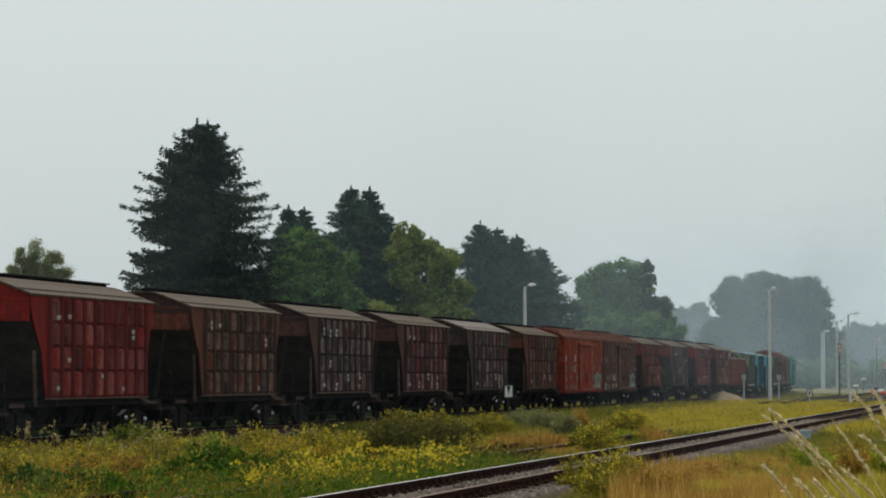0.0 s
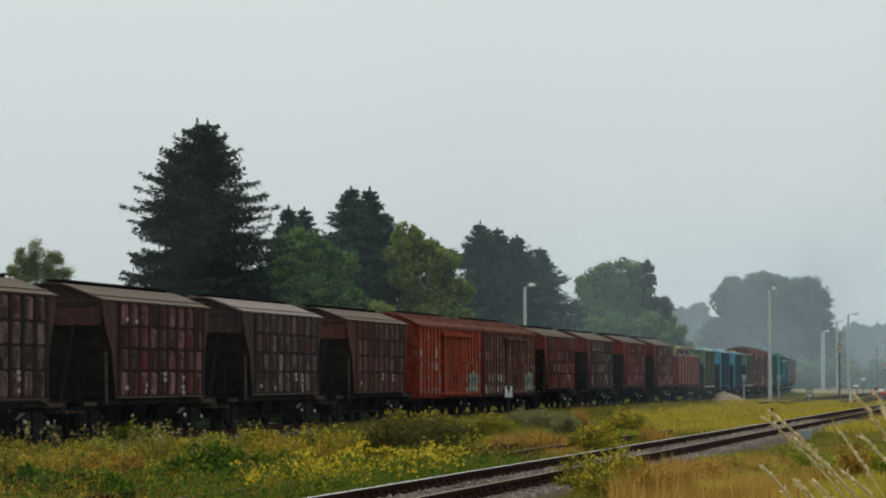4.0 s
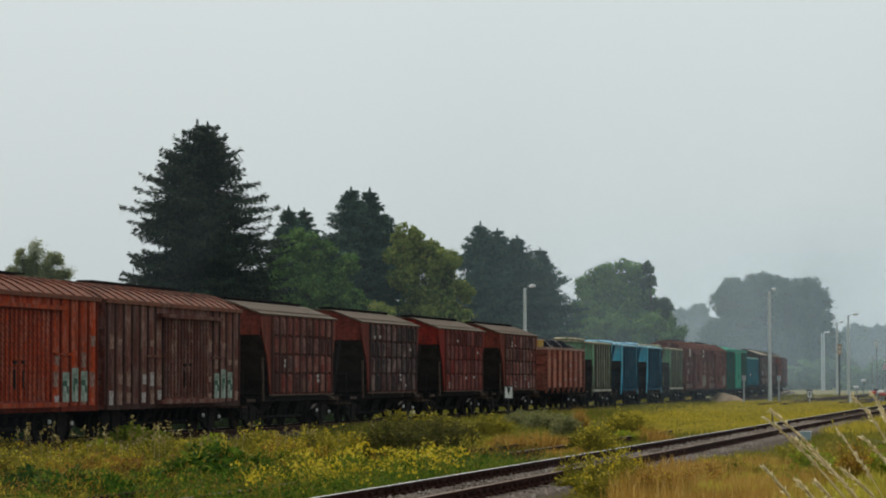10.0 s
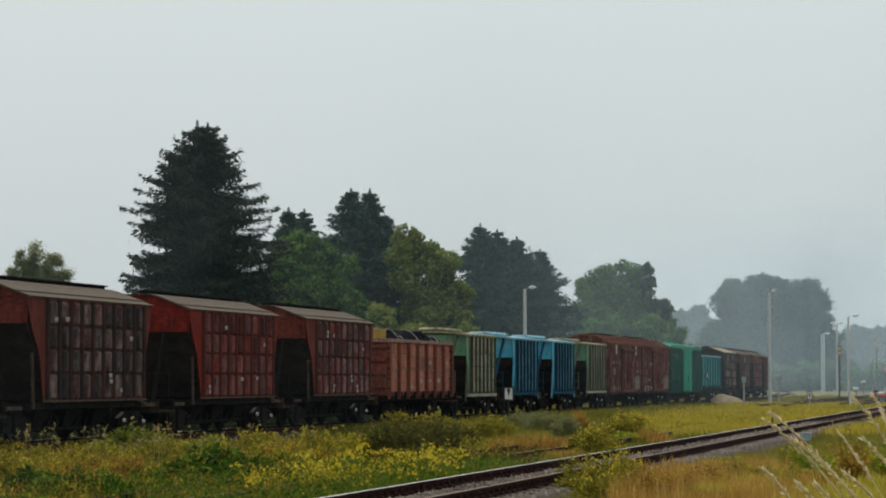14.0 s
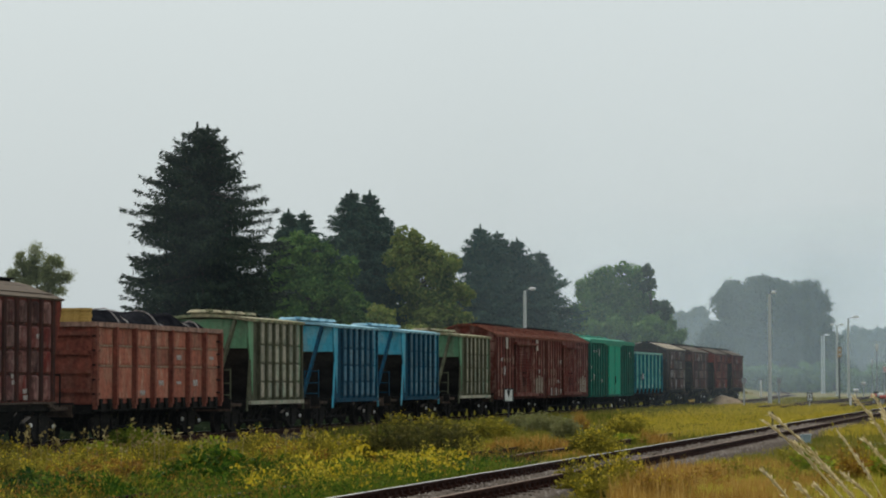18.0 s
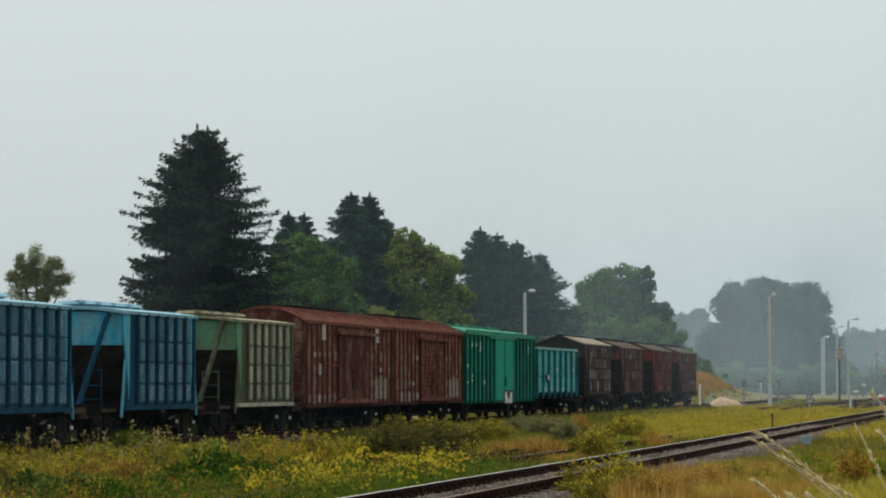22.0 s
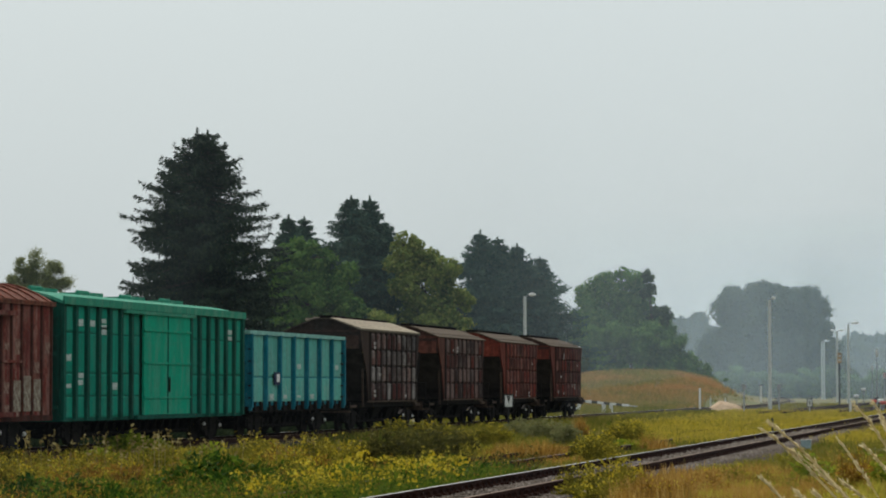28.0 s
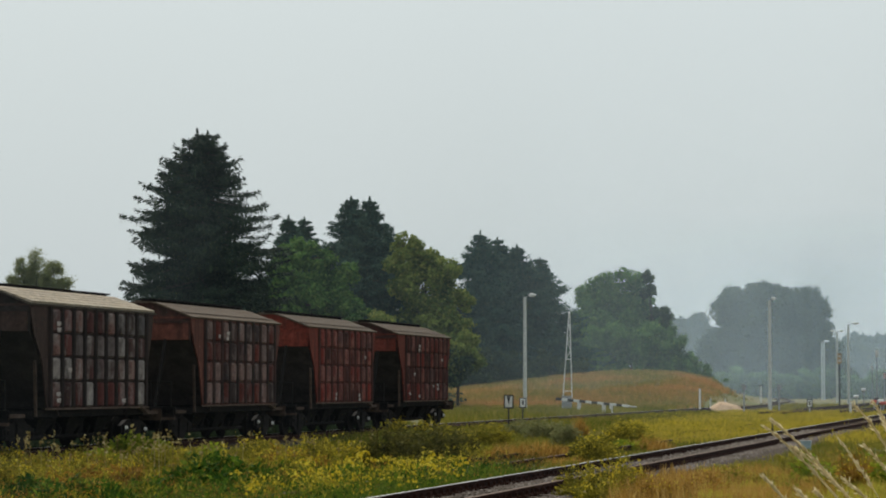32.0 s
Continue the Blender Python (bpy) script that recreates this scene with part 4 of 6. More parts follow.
TRAIN = [
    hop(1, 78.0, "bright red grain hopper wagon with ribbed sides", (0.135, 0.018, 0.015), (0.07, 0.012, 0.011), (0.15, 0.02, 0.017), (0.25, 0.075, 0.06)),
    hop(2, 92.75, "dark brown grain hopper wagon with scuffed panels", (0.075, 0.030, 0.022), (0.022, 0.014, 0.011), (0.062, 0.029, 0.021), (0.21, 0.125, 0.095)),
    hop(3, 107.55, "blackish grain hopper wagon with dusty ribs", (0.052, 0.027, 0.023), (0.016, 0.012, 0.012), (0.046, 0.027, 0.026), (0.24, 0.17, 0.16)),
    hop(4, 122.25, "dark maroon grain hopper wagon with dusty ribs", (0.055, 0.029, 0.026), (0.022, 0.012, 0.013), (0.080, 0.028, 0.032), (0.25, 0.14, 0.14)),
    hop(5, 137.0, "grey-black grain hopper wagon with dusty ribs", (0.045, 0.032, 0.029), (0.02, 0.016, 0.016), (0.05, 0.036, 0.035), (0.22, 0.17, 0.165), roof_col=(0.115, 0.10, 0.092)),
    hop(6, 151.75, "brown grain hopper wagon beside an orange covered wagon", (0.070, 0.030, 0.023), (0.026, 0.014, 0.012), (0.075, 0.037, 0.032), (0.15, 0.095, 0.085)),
    box_wagon(166.4, "orange-red covered wagon with a ribbed double door", paint("orange_wagon_paint", (0.205, 0.037, 0.018), worn=(0.30, 0.09, 0.052), wear=0.5, streak=0.6, chips=0.45, chip_col=(0.40, 0.28, 0.23), vary=0.14),
              paint("orange_door_paint", (0.105, 0.021, 0.015), worn=(0.25, 0.075, 0.055), wear=0.4, vary=0.1), paint("orange_roof", (0.125, 0.052, 0.036), worn=(0.16, 0.070, 0.050), wear=0.7, streak=0.35, vary=0.12), (0.085, 0.016, 0.010), 0.3, 11),
    box_wagon(181.15, "dull brown covered wagon with peeling paint", paint("brown_wagon_paint", (0.076, 0.029, 0.023), worn=(0.19, 0.11, 0.095), wear=0.5, streak=0.6, chips=0.45, chip_col=(0.40, 0.28, 0.23), vary=0.2),
              paint("brown_door_paint", (0.080, 0.028, 0.022), worn=(0.17, 0.10, 0.088), wear=0.5, vary=0.1), paint("brown_roof", (0.115, 0.050, 0.036), worn=(0.14, 0.08, 0.062), wear=0.6, vary=0.12), (0.030, 0.015, 0.013), 0.7, 12),
    hop(9, 196.1, "red-brown grain hopper wagon with scuffed ribs", (0.095, 0.028, 0.021), (0.032, 0.014, 0.012), (0.105, 0.030, 0.024), (0.25, 0.12, 0.095)),
    hop(10, 210.95, "dark brown grain hopper wagon with red ends", (0.095, 0.026, 0.021), (0.018, 0.013, 0.013), (0.048, 0.036, 0.037), (0.24, 0.16, 0.145)),
    hop(11, 225.7, "red grain hopper wagon with streaked panels", (0.12, 0.019, 0.015), (0.04, 0.012, 0.010), (0.115, 0.022, 0.018), (0.23, 0.08, 0.068)),
    hop(12, 240.3, "dark rust-brown grain hopper wagon", (0.10, 0.028, 0.021), (0.030, 0.014, 0.012), (0.115, 0.038, 0.034), (0.30, 0.17, 0.15)),
    open_wagon(254.9, "faded red open wagon loaded under plastic sheets", paint("faded_red_paint", (0.150, 0.055, 0.043), worn=(0.20, 0.085, 0.065), wear=0.5, streak=0.4, vary=0.1),
               paint("faded_red_panel", (0.245, 0.100, 0.076), worn=(0.34, 0.18, 0.13), wear=0.5, streak=0.4, vary=0.2, grain=0.9, chips=0.6, chip_col=(0.42, 0.27, 0.20)), 6.42, 3.42, 7, True, paint("red_rim_paint", (0.23, 0.15, 0.125), vary=0.05)),
]
TAN_ROOF = paint("tan_roof_paint", (0.21, 0.19, 0.135), worn=(0.20, 0.26, 0.15), vary=0.1)
BLUE_ROOF = paint("pale_blue_roof", (0.20, 0.33, 0.40), worn=(0.30, 0.46, 0.52), streak=0.2, vary=0.08, grain=0.45)
GREEN_END = paint("light_green_paint", (0.105, 0.195, 0.125), worn=(0.17, 0.22, 0.15), wear=0.5, streak=0.35, vary=0.12, grain=0.45)
BEIGE = paint("greenish_grey_panel", (0.27, 0.25, 0.21), worn=(0.10, 0.19, 0.145), wear=0.5, streak=0.45, vary=0.22, chips=0.4, chip_col=(0.40, 0.40, 0.36))
BEIGE_BODY = paint("greenish_grey_ribs", (0.060, 0.062, 0.043), vary=0.1)
SKY_BLUE = paint("sky_blue_paint", (0.085, 0.265, 0.36), worn=(0.20, 0.36, 0.42), wear=0.5, streak=0.25, vary=0.08, grain=0.45)
BLUE = paint("blue_panel_paint", (0.058, 0.115, 0.160), worn=(0.16, 0.235, 0.285), wear=0.5, streak=0.45, vary=0.22, chips=0.6, chip_col=(0.24, 0.36, 0.42))
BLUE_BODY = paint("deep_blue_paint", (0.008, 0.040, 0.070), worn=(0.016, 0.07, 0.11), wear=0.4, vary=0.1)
TRAIN += [
    cement_hopper(268.2, "grey-beige hopper wagon with pale green ends", BEIGE_BODY, BEIGE, GREEN_END, TAN_ROOF),
    cement_hopper(280.15, "blue hopper wagon with sky-blue ends and roof", BLUE_BODY, BLUE, SKY_BLUE, BLUE_ROOF),
    cement_hopper(292.0, "blue hopper wagon with sky-blue ends and roof", BLUE_BODY, BLUE, SKY_BLUE, BLUE_ROOF),
    cement_hopper(304.05, "grey-beige hopper wagon with pale green ends", BEIGE_BODY, BEIGE, GREEN_END, TAN_ROOF),
    box_wagon(316.65, "rust-red covered wagon with two white boards", paint("rust_red_paint", (0.090, 0.025, 0.021), worn=(0.25, 0.13, 0.105), wear=0.6, streak=0.5, chips=0.45, chip_col=(0.40, 0.28, 0.23), vary=0.2),
              paint("rust_red_door", (0.075, 0.025, 0.020), worn=(0.22, 0.13, 0.11), wear=0.5, vary=0.1), paint("rust_red_roof", (0.115, 0.042, 0.030), worn=(0.18, 0.085, 0.06), wear=0.6, vary=0.12), (0.036, 0.013, 0.011), 0.2, 13, True),
    box_wagon(331.3, "rust-red covered wagon coupled to a green one", paint("rust_red_paint_two", (0.098, 0.026, 0.022), worn=(0.24, 0.12, 0.10), wear=0.55, streak=0.5, chips=0.45, chip_col=(0.40, 0.28, 0.23), vary=0.2),
              paint("rust_red_door_two", (0.095, 0.034, 0.027), worn=(0.17, 0.09, 0.075), wear=0.5, vary=0.1), paint("rust_red_roof_two", (0.118, 0.043, 0.031), worn=(0.18, 0.085, 0.06), wear=0.6, vary=0.12), (0.038, 0.014, 0.011), 0.2, 14),
    green_wagon(348.2, "long emerald-green covered wagon with a plain door", paint("dark_green_paint", (0.006, 0.058, 0.045), wear=0.3, vary=0.1, grain=0.45),
                paint("emerald_paint", (0.018, 0.160, 0.118), worn=(0.04, 0.21, 0.16), wear=0.4, streak=0.25, vary=0.14, grain=0.45),
                paint("bright_green_door", (0.026, 0.215, 0.145), worn=(0.06, 0.27, 0.19), wear=0.5, streak=0.2, vary=0.04, grain=0.45), paint("green_roof_paint", (0.04, 0.17, 0.12), worn=(0.10, 0.28, 0.20), wear=0.5, streak=0.2, vary=0.04, grain=0.45)),
    open_wagon(364.85, "turquoise open wagon with upright ribs", paint("deep_teal_paint", (0.016, 0.10, 0.135), streak=0.3, vary=0.08, grain=0.5),
               paint("turquoise_paint", (0.105, 0.285, 0.255), worn=(0.16, 0.33, 0.30), wear=0.4, streak=0.25, vary=0.10, grain=0.5, chips=0.4, chip_col=(0.30, 0.38, 0.33)), 6.68, 3.66, 7, True, paint("turquoise_rim", (0.17, 0.30, 0.28), streak=0.2, vary=0.05, grain=0.4), M_PALE_STENCIL),
    hop(22, 379.7, "dark grain hopper wagon with pale patched panels", (0.036, 0.024, 0.021), (0.012, 0.009, 0.009), (0.17, 0.075, 0.066), (0.30, 0.28, 0.27), roof_col=(0.25, 0.215, 0.17), wear=0.35, pale_roof=True, mixed=[(0.12, 0.115, 0.117), (0.13, 0.034, 0.028), (0.032, 0.023, 0.024), (0.15, 0.075, 0.064), (0.042, 0.027, 0.027), (0.18, 0.16, 0.155)]),
    hop(23, 394.4, "dark grain hopper wagon with reddish patched panels", (0.080, 0.034, 0.027), (0.015, 0.011, 0.011), (0.125, 0.052, 0.048), (0.22, 0.17, 0.16), wear=0.4, mixed=[(0.033, 0.030, 0.032), (0.13, 0.029, 0.021), (0.036, 0.026, 0.026), (0.14, 0.09, 0.082), (0.066, 0.032, 0.031)]),
    hop(24, 409.2, "red-brown grain hopper wagon with streaked panels", (0.105, 0.029, 0.022), (0.032, 0.013, 0.011), (0.105, 0.030, 0.024), (0.24, 0.10, 0.08)),
    hop(25, 424.0, "red-brown last hopper wagon of the train", (0.078, 0.024, 0.019), (0.022, 0.011, 0.010), (0.080, 0.026, 0.022), (0.2, 0.09, 0.075)),
]


def build_load():
    """Lumpy heap under black sheeting in the faded red open wagon, with pale strips for its glints."""
    nx, ny, vs = 24, 100, []
    for j in range(ny + 1):
        for i in range(nx + 1):
            x, y = -1.4 + 2.8 * i / nx, -6.25 + 12.5 * j / ny
            edge = min(1, 5 * min(i, nx - i) / nx) * min(1, 14 * min(j, ny - j) / ny)
            h = 3.24 + edge ** 0.6 * (0.54 + 0.16 * math.cos(y * 2.05) + 0.10 * noise.noise((x * 1.1, y * 0.9, 2)) + 0.05 * noise.noise((x * 2.4, y * 3.1, 5)) - 0.10 * abs(noise.noise((x * 2.0, y * 5.5, 3))))
            vs.append((x, y, h))
    n = nx + 1
    fs = [(j * n + i, j * n + i + 1, (j + 1) * n + i + 1, (j + 1) * n + i) for j in range(ny) for i in range(nx)]
    g = Geo()
    g.v, g.f = vs, fs
    root = empty("sheeted_load", label="lumpy load under black plastic sheets with pale glint strips", category="load")
    part("plastic_sheet", g.mesh("plastic_sheet", True), M_TARP, root)
    # pale strips across the matt sheet imitate glints of light
    for k in range(7):
        rope = Geo()
        y0 = -5.6 + 1.85 * k
        last = None
        for i in range(n):
            x = -1.4 + 2.8 * i / nx
            y = y0 + (0.5 if k % 2 else -0.5) * (i / nx) + 0.1 * math.sin(i)
            j = min(ny, max(0, int(round((y + 6.25) / 12.5 * ny))))
            p = Vector((x, y, vs[j * n + i][2] + 0.05))
            if last:
                rope.tube(last, p, 0.02, n=5, caps=False)
            last = p
        part("rope", rope, M_STENCIL, root, "pale strip standing in for a glint on the sheet")
    for k in range(6):
        part("timber", shared("load_timber", lambda g: g.box((0, 0, 0), (2.5, 0.22, 0.085))), M_TIMBER, root, "pale yellow timber boards at the load's end", at=(0.1 + 0.03 * math.sin(3 * k), -6.15 + 0.03 * math.sin(5 * k), 3.40 + 0.09 * k))
    return root, 254.9


TRAIN.append(build_load())

M_PALEBLUE = rough_mat("pale_blue_enamel", (0.26, 0.34, 0.36), (0.36, 0.44, 0.46), 5.0, 0.7, 0.2, 0.004)
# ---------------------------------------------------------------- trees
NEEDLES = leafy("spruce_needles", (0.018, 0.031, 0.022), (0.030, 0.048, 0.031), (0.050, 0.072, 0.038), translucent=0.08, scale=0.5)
# same needles, paler and bluer: distance haze put into the colour
NEEDLES_HAZED = leafy("far_spruce_needles", (0.030, 0.066, 0.054), (0.054, 0.100, 0.072), (0.09, 0.14, 0.085), translucent=0.08, scale=0.5)
# wide dark-to-light noise paints lit and shaded clumps into these two crowns
LEAF_GREEN = leafy("green_leaves", (0.034, 0.082, 0.022), (0.100, 0.195, 0.046), (0.16, 0.25, 0.056), translucent=0.22, scale=0.4)
LEAF_YELLOW = leafy("yellowing_leaves", (0.072, 0.115, 0.032), (0.19, 0.235, 0.052), (0.31, 0.31, 0.075), translucent=0.25, scale=0.4)
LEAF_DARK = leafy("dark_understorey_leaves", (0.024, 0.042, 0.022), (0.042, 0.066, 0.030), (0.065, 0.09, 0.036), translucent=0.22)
LEAF_BIRCH = leafy("birch_leaves", (0.15, 0.18, 0.08), (0.21, 0.235, 0.105), (0.28, 0.285, 0.13), translucent=0.6)


def cards(points, dirs, length, width, rnd, droop=0.0):
    """Pointed leaf clumps (two crossed blades bent in the middle) at points, along dirs."""
    n = len(points)
    d = dirs / np.maximum(1e-6, np.linalg.norm(dirs, axis=1))[:, None]
    r = rnd.normal(size=(n, 3))
    s = np.cross(d, r)
    s /= np.maximum(1e-6, np.linalg.norm(s, axis=1))[:, None]
    ln, wd = length * rnd.uniform(0.6, 1.35, n)[:, None], width * rnd.uniform(0.6, 1.35, n)[:, None]
    down = np.array([0, 0, -1.0]) * droop * ln
    a, b = points, points + d * ln * 0.5 + s * wd * 0.5
    c, e = points + d * ln + down, points + d * ln * 0.5 - s * wd * 0.5 + down * 0.3
    v = np.stack([a, b, c, e], 1).reshape(-1, 3)
    f = np.arange(n * 4).reshape(n, 4)
    return v, f


def flat_cards(points, dirs, normals, length, width):
    """Pointed blades at points along dirs, each facing its own normal."""
    d = dirs / np.maximum(1e-6, np.linalg.norm(dirs, axis=1))[:, None]
    s = np.cross(normals, d)
    s /= np.maximum(1e-6, np.linalg.norm(s, axis=1))[:, None]
    ln, wd = np.asarray(length).reshape(-1, 1), np.asarray(width).reshape(-1, 1)
    v = np.stack([points, points + d * ln * 0.45 + s * wd * 0.5, points + d * ln, points + d * ln * 0.45 - s * wd * 0.5], 1).reshape(-1, 3)
    return v, np.arange(len(points) * 4).reshape(-1, 4)


CONE = [(0.0, 0.01), (0.04, 0.06), (0.15, 0.26), (0.35, 0.58), (0.6, 0.84), (0.8, 1.0), (1.0, 0.9)]
DOME = [(0.0, 0.01), (0.025, 0.10), (0.06, 0.20), (0.12, 0.38), (0.24, 0.67), (0.35, 0.79), (0.5, 0.88), (0.65, 0.94), (0.85, 0.96), (1.0, 0.85)]


def spruce(u, top_v, half_px, z, seed, mat, form=CONE, lean=0.0, ragged=1.0, label="tall dark spruce behind the railway", low=0.06, leaders=1, dens=1.0):
    """Whorls of boughs, each a flat drooping spray with hanging twigs and an upturned tip."""
    x0, y0 = place(u, z)
    zb = ground_z(x0, y0)
    hgt, rad = height(top_v, z) - zb, half_px / LENS * z
    rnd = np.random.RandomState(seed)
    root = empty("spruce", (x0, y0, zb), label=label, category="tree")
    trunk = Geo().tube((0, 0, -0.2), (lean * 0.5, 0, hgt * 0.6), hgt * 0.016, hgt * 0.009, n=9).tube((lean * 0.5, 0, hgt * 0.6), (lean, 0, hgt * 0.97), hgt * 0.009, 0.02, n=7)
    unit = (z / 190.0) ** 0.8
    P, D, N, W, L2 = [], [], [], [], []

    def add(p, d, n, ln, wd):
        P.append(p), D.append(d), N.append(n), L2.append(ln), W.append(wd)

    whorls = int(hgt / (0.30 * unit))
    for k in range(whorls):
        t = low + (0.985 - low) * (k + 0.5 * rnd.rand()) / whorls
        r_here = rad * float(np.interp(1 - t, [a for a, _ in form], [b for _, b in form]))
        for j in range(int((9 + 4 * rnd.rand()) * dens)):
            th = rnd.uniform(0, 2 * math.pi)
            ln = r_here * (rnd.uniform(0.62, 0.98) if rnd.rand() > 0.09 * ragged else rnd.uniform(1.02, 1.0 + 0.20 * ragged)) + 0.06
            fan = leaders > 1 and t > 0.86
            cx = lean * t + (rnd.choice((-0.36, 0.36)) if fan else 0.0)
            zz = hgt * t + rnd.uniform(-0.4, 0.4) * min(1.0, 4 * (1 - t))
            m = max(4, int(ln / (0.15 * unit)))
            q = (np.arange(m) + rnd.rand(m)) / m
            up = 0.5 * max(0.0, t - 0.72) - 0.20
            curve = ln * (up * q - 0.14 * q * (1 - q)) + 0.16 * min(ln, 2.6) * q ** 5
            ca, sa = math.cos(th), math.sin(th)
            stem = np.stack([cx + ca * ln * q, sa * ln * q, zz + curve], 1)
            if ln > 1.2 and j % 2 == 0:
                e = stem[int(m * 0.7)]
                trunk.tube((cx, 0, zz), tuple(e), 0.05, 0.02, n=4, caps=False)
            wide = (0.10 * unit + 0.30 * ln * np.sin(np.pi * np.clip(q, 0, 1) ** 0.8) * (1 - 0.5 * q)) * rnd.uniform(0.6, 1.15, m)
            for side in (-1, 1):
                a = th + side * rnd.uniform(0.6, 1.2, m)
                out = np.stack([np.cos(a), np.sin(a), np.full(m, -0.28)], 1)
                for sp in (0.05, 0.35, 0.65, 0.95):
                    p = stem + out * (wide * sp)[:, None] + rnd.normal(0, 0.05 * unit, (m, 3))
                    nn = rnd.normal(0, 0.8, (m, 3)) + np.array([0.25 * ca, 0.25 * sa, 1.0])
                    dd = out + rnd.normal(0, 0.35, (m, 3)) + np.array([ca, sa, 0]) * 0.5
                    add(p, dd, nn, 0.30 * unit * rnd.uniform(0.6, 1.3, m), 0.105 * unit * rnd.uniform(0.7, 1.3, m))
            h = max(2, int(m * 2.0))
            qq = rnd.rand(h) * 0.92
            p = np.stack([cx + ca * ln * qq, sa * ln * qq, zz + np.interp(qq, q, curve)], 1) + rnd.normal(0, 0.10 * unit + 0.05 * ln, (h, 3)) * np.array([1, 1, 0.3])
            add(p, rnd.normal(0, 0.3, (h, 3)) + np.array([0, 0, -1.0]), rnd.normal(0, 0.4, (h, 3)) + np.array([ca, sa, 0.2]), 0.50 * unit * rnd.uniform(0.5, 1.3, h) * min(1.0, 0.3 + 0.5 * ln), 0.115 * unit * rnd.uniform(0.7, 1.3, h))
    for g in range(leaders):
        dx = (g - (leaders - 1) / 2) * 0.72
        hi, nn = hgt * (1.0 - 0.010 * g), 110
        q = rnd.rand(nn)
        a = rnd.uniform(0, 6.28, nn)
        p = np.stack([np.full(nn, lean + dx), np.zeros(nn), hi - 0.8 * unit * q], 1) + rnd.normal(0, 0.02, (nn, 3))
        add(p, np.stack([np.cos(a), np.sin(a), 1.1 - 0.9 * q], 1), np.stack([-np.sin(a), np.cos(a), np.full(nn, 0.4)], 1), unit * (0.07 + 0.24 * q), np.full(nn, 0.06 * unit))
    v, f = flat_cards(np.concatenate(P), np.concatenate(D), np.concatenate(N), np.concatenate(L2), np.concatenate(W))
    part("trunk", trunk, M_BARK, root)
    part("crown", quick_mesh("spruce_crown", v, f), mat, root)
    return root


def leaf_tree(name, lumps, z, seed, mat, label, leaf=0.42, dens=1.0, category="tree", loose=0.34):
    """lumps: crown lobes as (column, row, half width, half height) at the clip's end; depth follows from the width."""
    rnd = np.random.RandomState(seed)
    cu = sum(p[0] * p[2] for p in lumps) / sum(p[2] for p in lumps)
    x0, y0 = place(cu, z)
    zb = ground_z(x0, y0)
    root = empty(name, (x0, y0, zb), label=label, category=category)
    trunk, pts, drs, nrm = Geo(), [], [], []
    top = max(height(v, z) for _, v, _, _ in lumps) - zb
    trunk.tube((0, 0, -0.2), (0.1, 0.1, top * 0.55), 0.022 * top + 0.04, 0.012 * top + 0.02, n=8)
    for u, v, hw, hh in lumps:
        lx, ly = place(u, z)
        c = np.array([lx - x0, ly - y0, height(v, z) - zb]) + np.array([-0.21, 0.98, 0]) * rnd.uniform(-0.3, 0.3) * hw / LENS * z
        rx, rz = hw / LENS * z, hh / LENS * z
        trunk.tube((0, 0, min(top * 0.4, max(0.2, c[2] - rz))), tuple(c), 0.010 * top + 0.02, 0.02, n=5, caps=False)
        sub = max(8, int(15 * dens * max(1.0, rx * rz / 2.6)))
        for _ in range(sub):
            d = rnd.normal(size=3)
            d /= np.linalg.norm(d)
            rr = rnd.rand() ** 0.25
            sc = c + d * np.array([rx, rx * 0.9, rz]) * rr * rnd.uniform(0.72, 1.02)
            sr = rnd.uniform(0.10, 0.30) * min(rx, rz, 4.5) + 0.14
            n = int(90 * dens * (sr / leaf) ** 1.35) + 12
            q = rnd.normal(size=(n, 3))
            q /= np.linalg.norm(q, axis=1)[:, None]
            shell = q * (rnd.rand(n, 1) ** 0.3) * (1 + loose * np.abs(rnd.normal(size=(n, 1))))
            pts.append(sc + shell * sr * np.array([1, 1, 0.72]))
            drs.append(np.cross(q, rnd.normal(size=(n, 3))) + 0.45 * q + np.array([0, 0, -0.2]))
            nrm.append(q + 0.35 * d + rnd.normal(0, 0.38, (n, 3)))
            if rnd.rand() < 0.4:
                trunk.tube(tuple(c), tuple(sc), 0.035, 0.015, n=4, caps=False)
    pts = np.concatenate(pts)
    n = len(pts)
    v, f = flat_cards(pts, np.concatenate(drs), np.concatenate(nrm), leaf * 0.80 * rnd.uniform(0.6, 1.35, n), leaf * 0.62 * rnd.uniform(0.6, 1.35, n))
    keep = v.reshape(-1, 4, 3)[:, :, 2].min(1) > -0.1
    f = np.arange(keep.sum() * 4).reshape(-1, 4)
    part("trunk", trunk, M_BARK, root)
    part("crown", quick_mesh(name + "_crown", v.reshape(-1, 4, 3)[keep].reshape(-1, 3), f), mat, root)
    return root


leaf_tree("birch", [(36, 474, 12, 15), (64, 462, 13, 18), (98, 476, 13, 15), (112, 502, 13, 14), (22, 494, 11, 12), (64, 484, 32, 20), (42, 496, 22, 18), (90, 496, 22, 18), (66, 508, 46, 18), (66, 496, 40, 22), (50, 525, 40, 20), (84, 526, 36, 20), (62, 560, 50, 34)], 215, 31, LEAF_BIRCH, "slender birch with a thin airy crown", 0.16, 0.7, loose=0.8)
spruce(357, 226, 176, 190, 41, NEEDLES, DOME, 0.0, 1.0, "very tall dark spruce with drooping outer branches", leaders=2)
spruce(510, 380, 112, 255, 42, NEEDLES_HAZED, CONE, label="small spruce standing behind leafy trees")
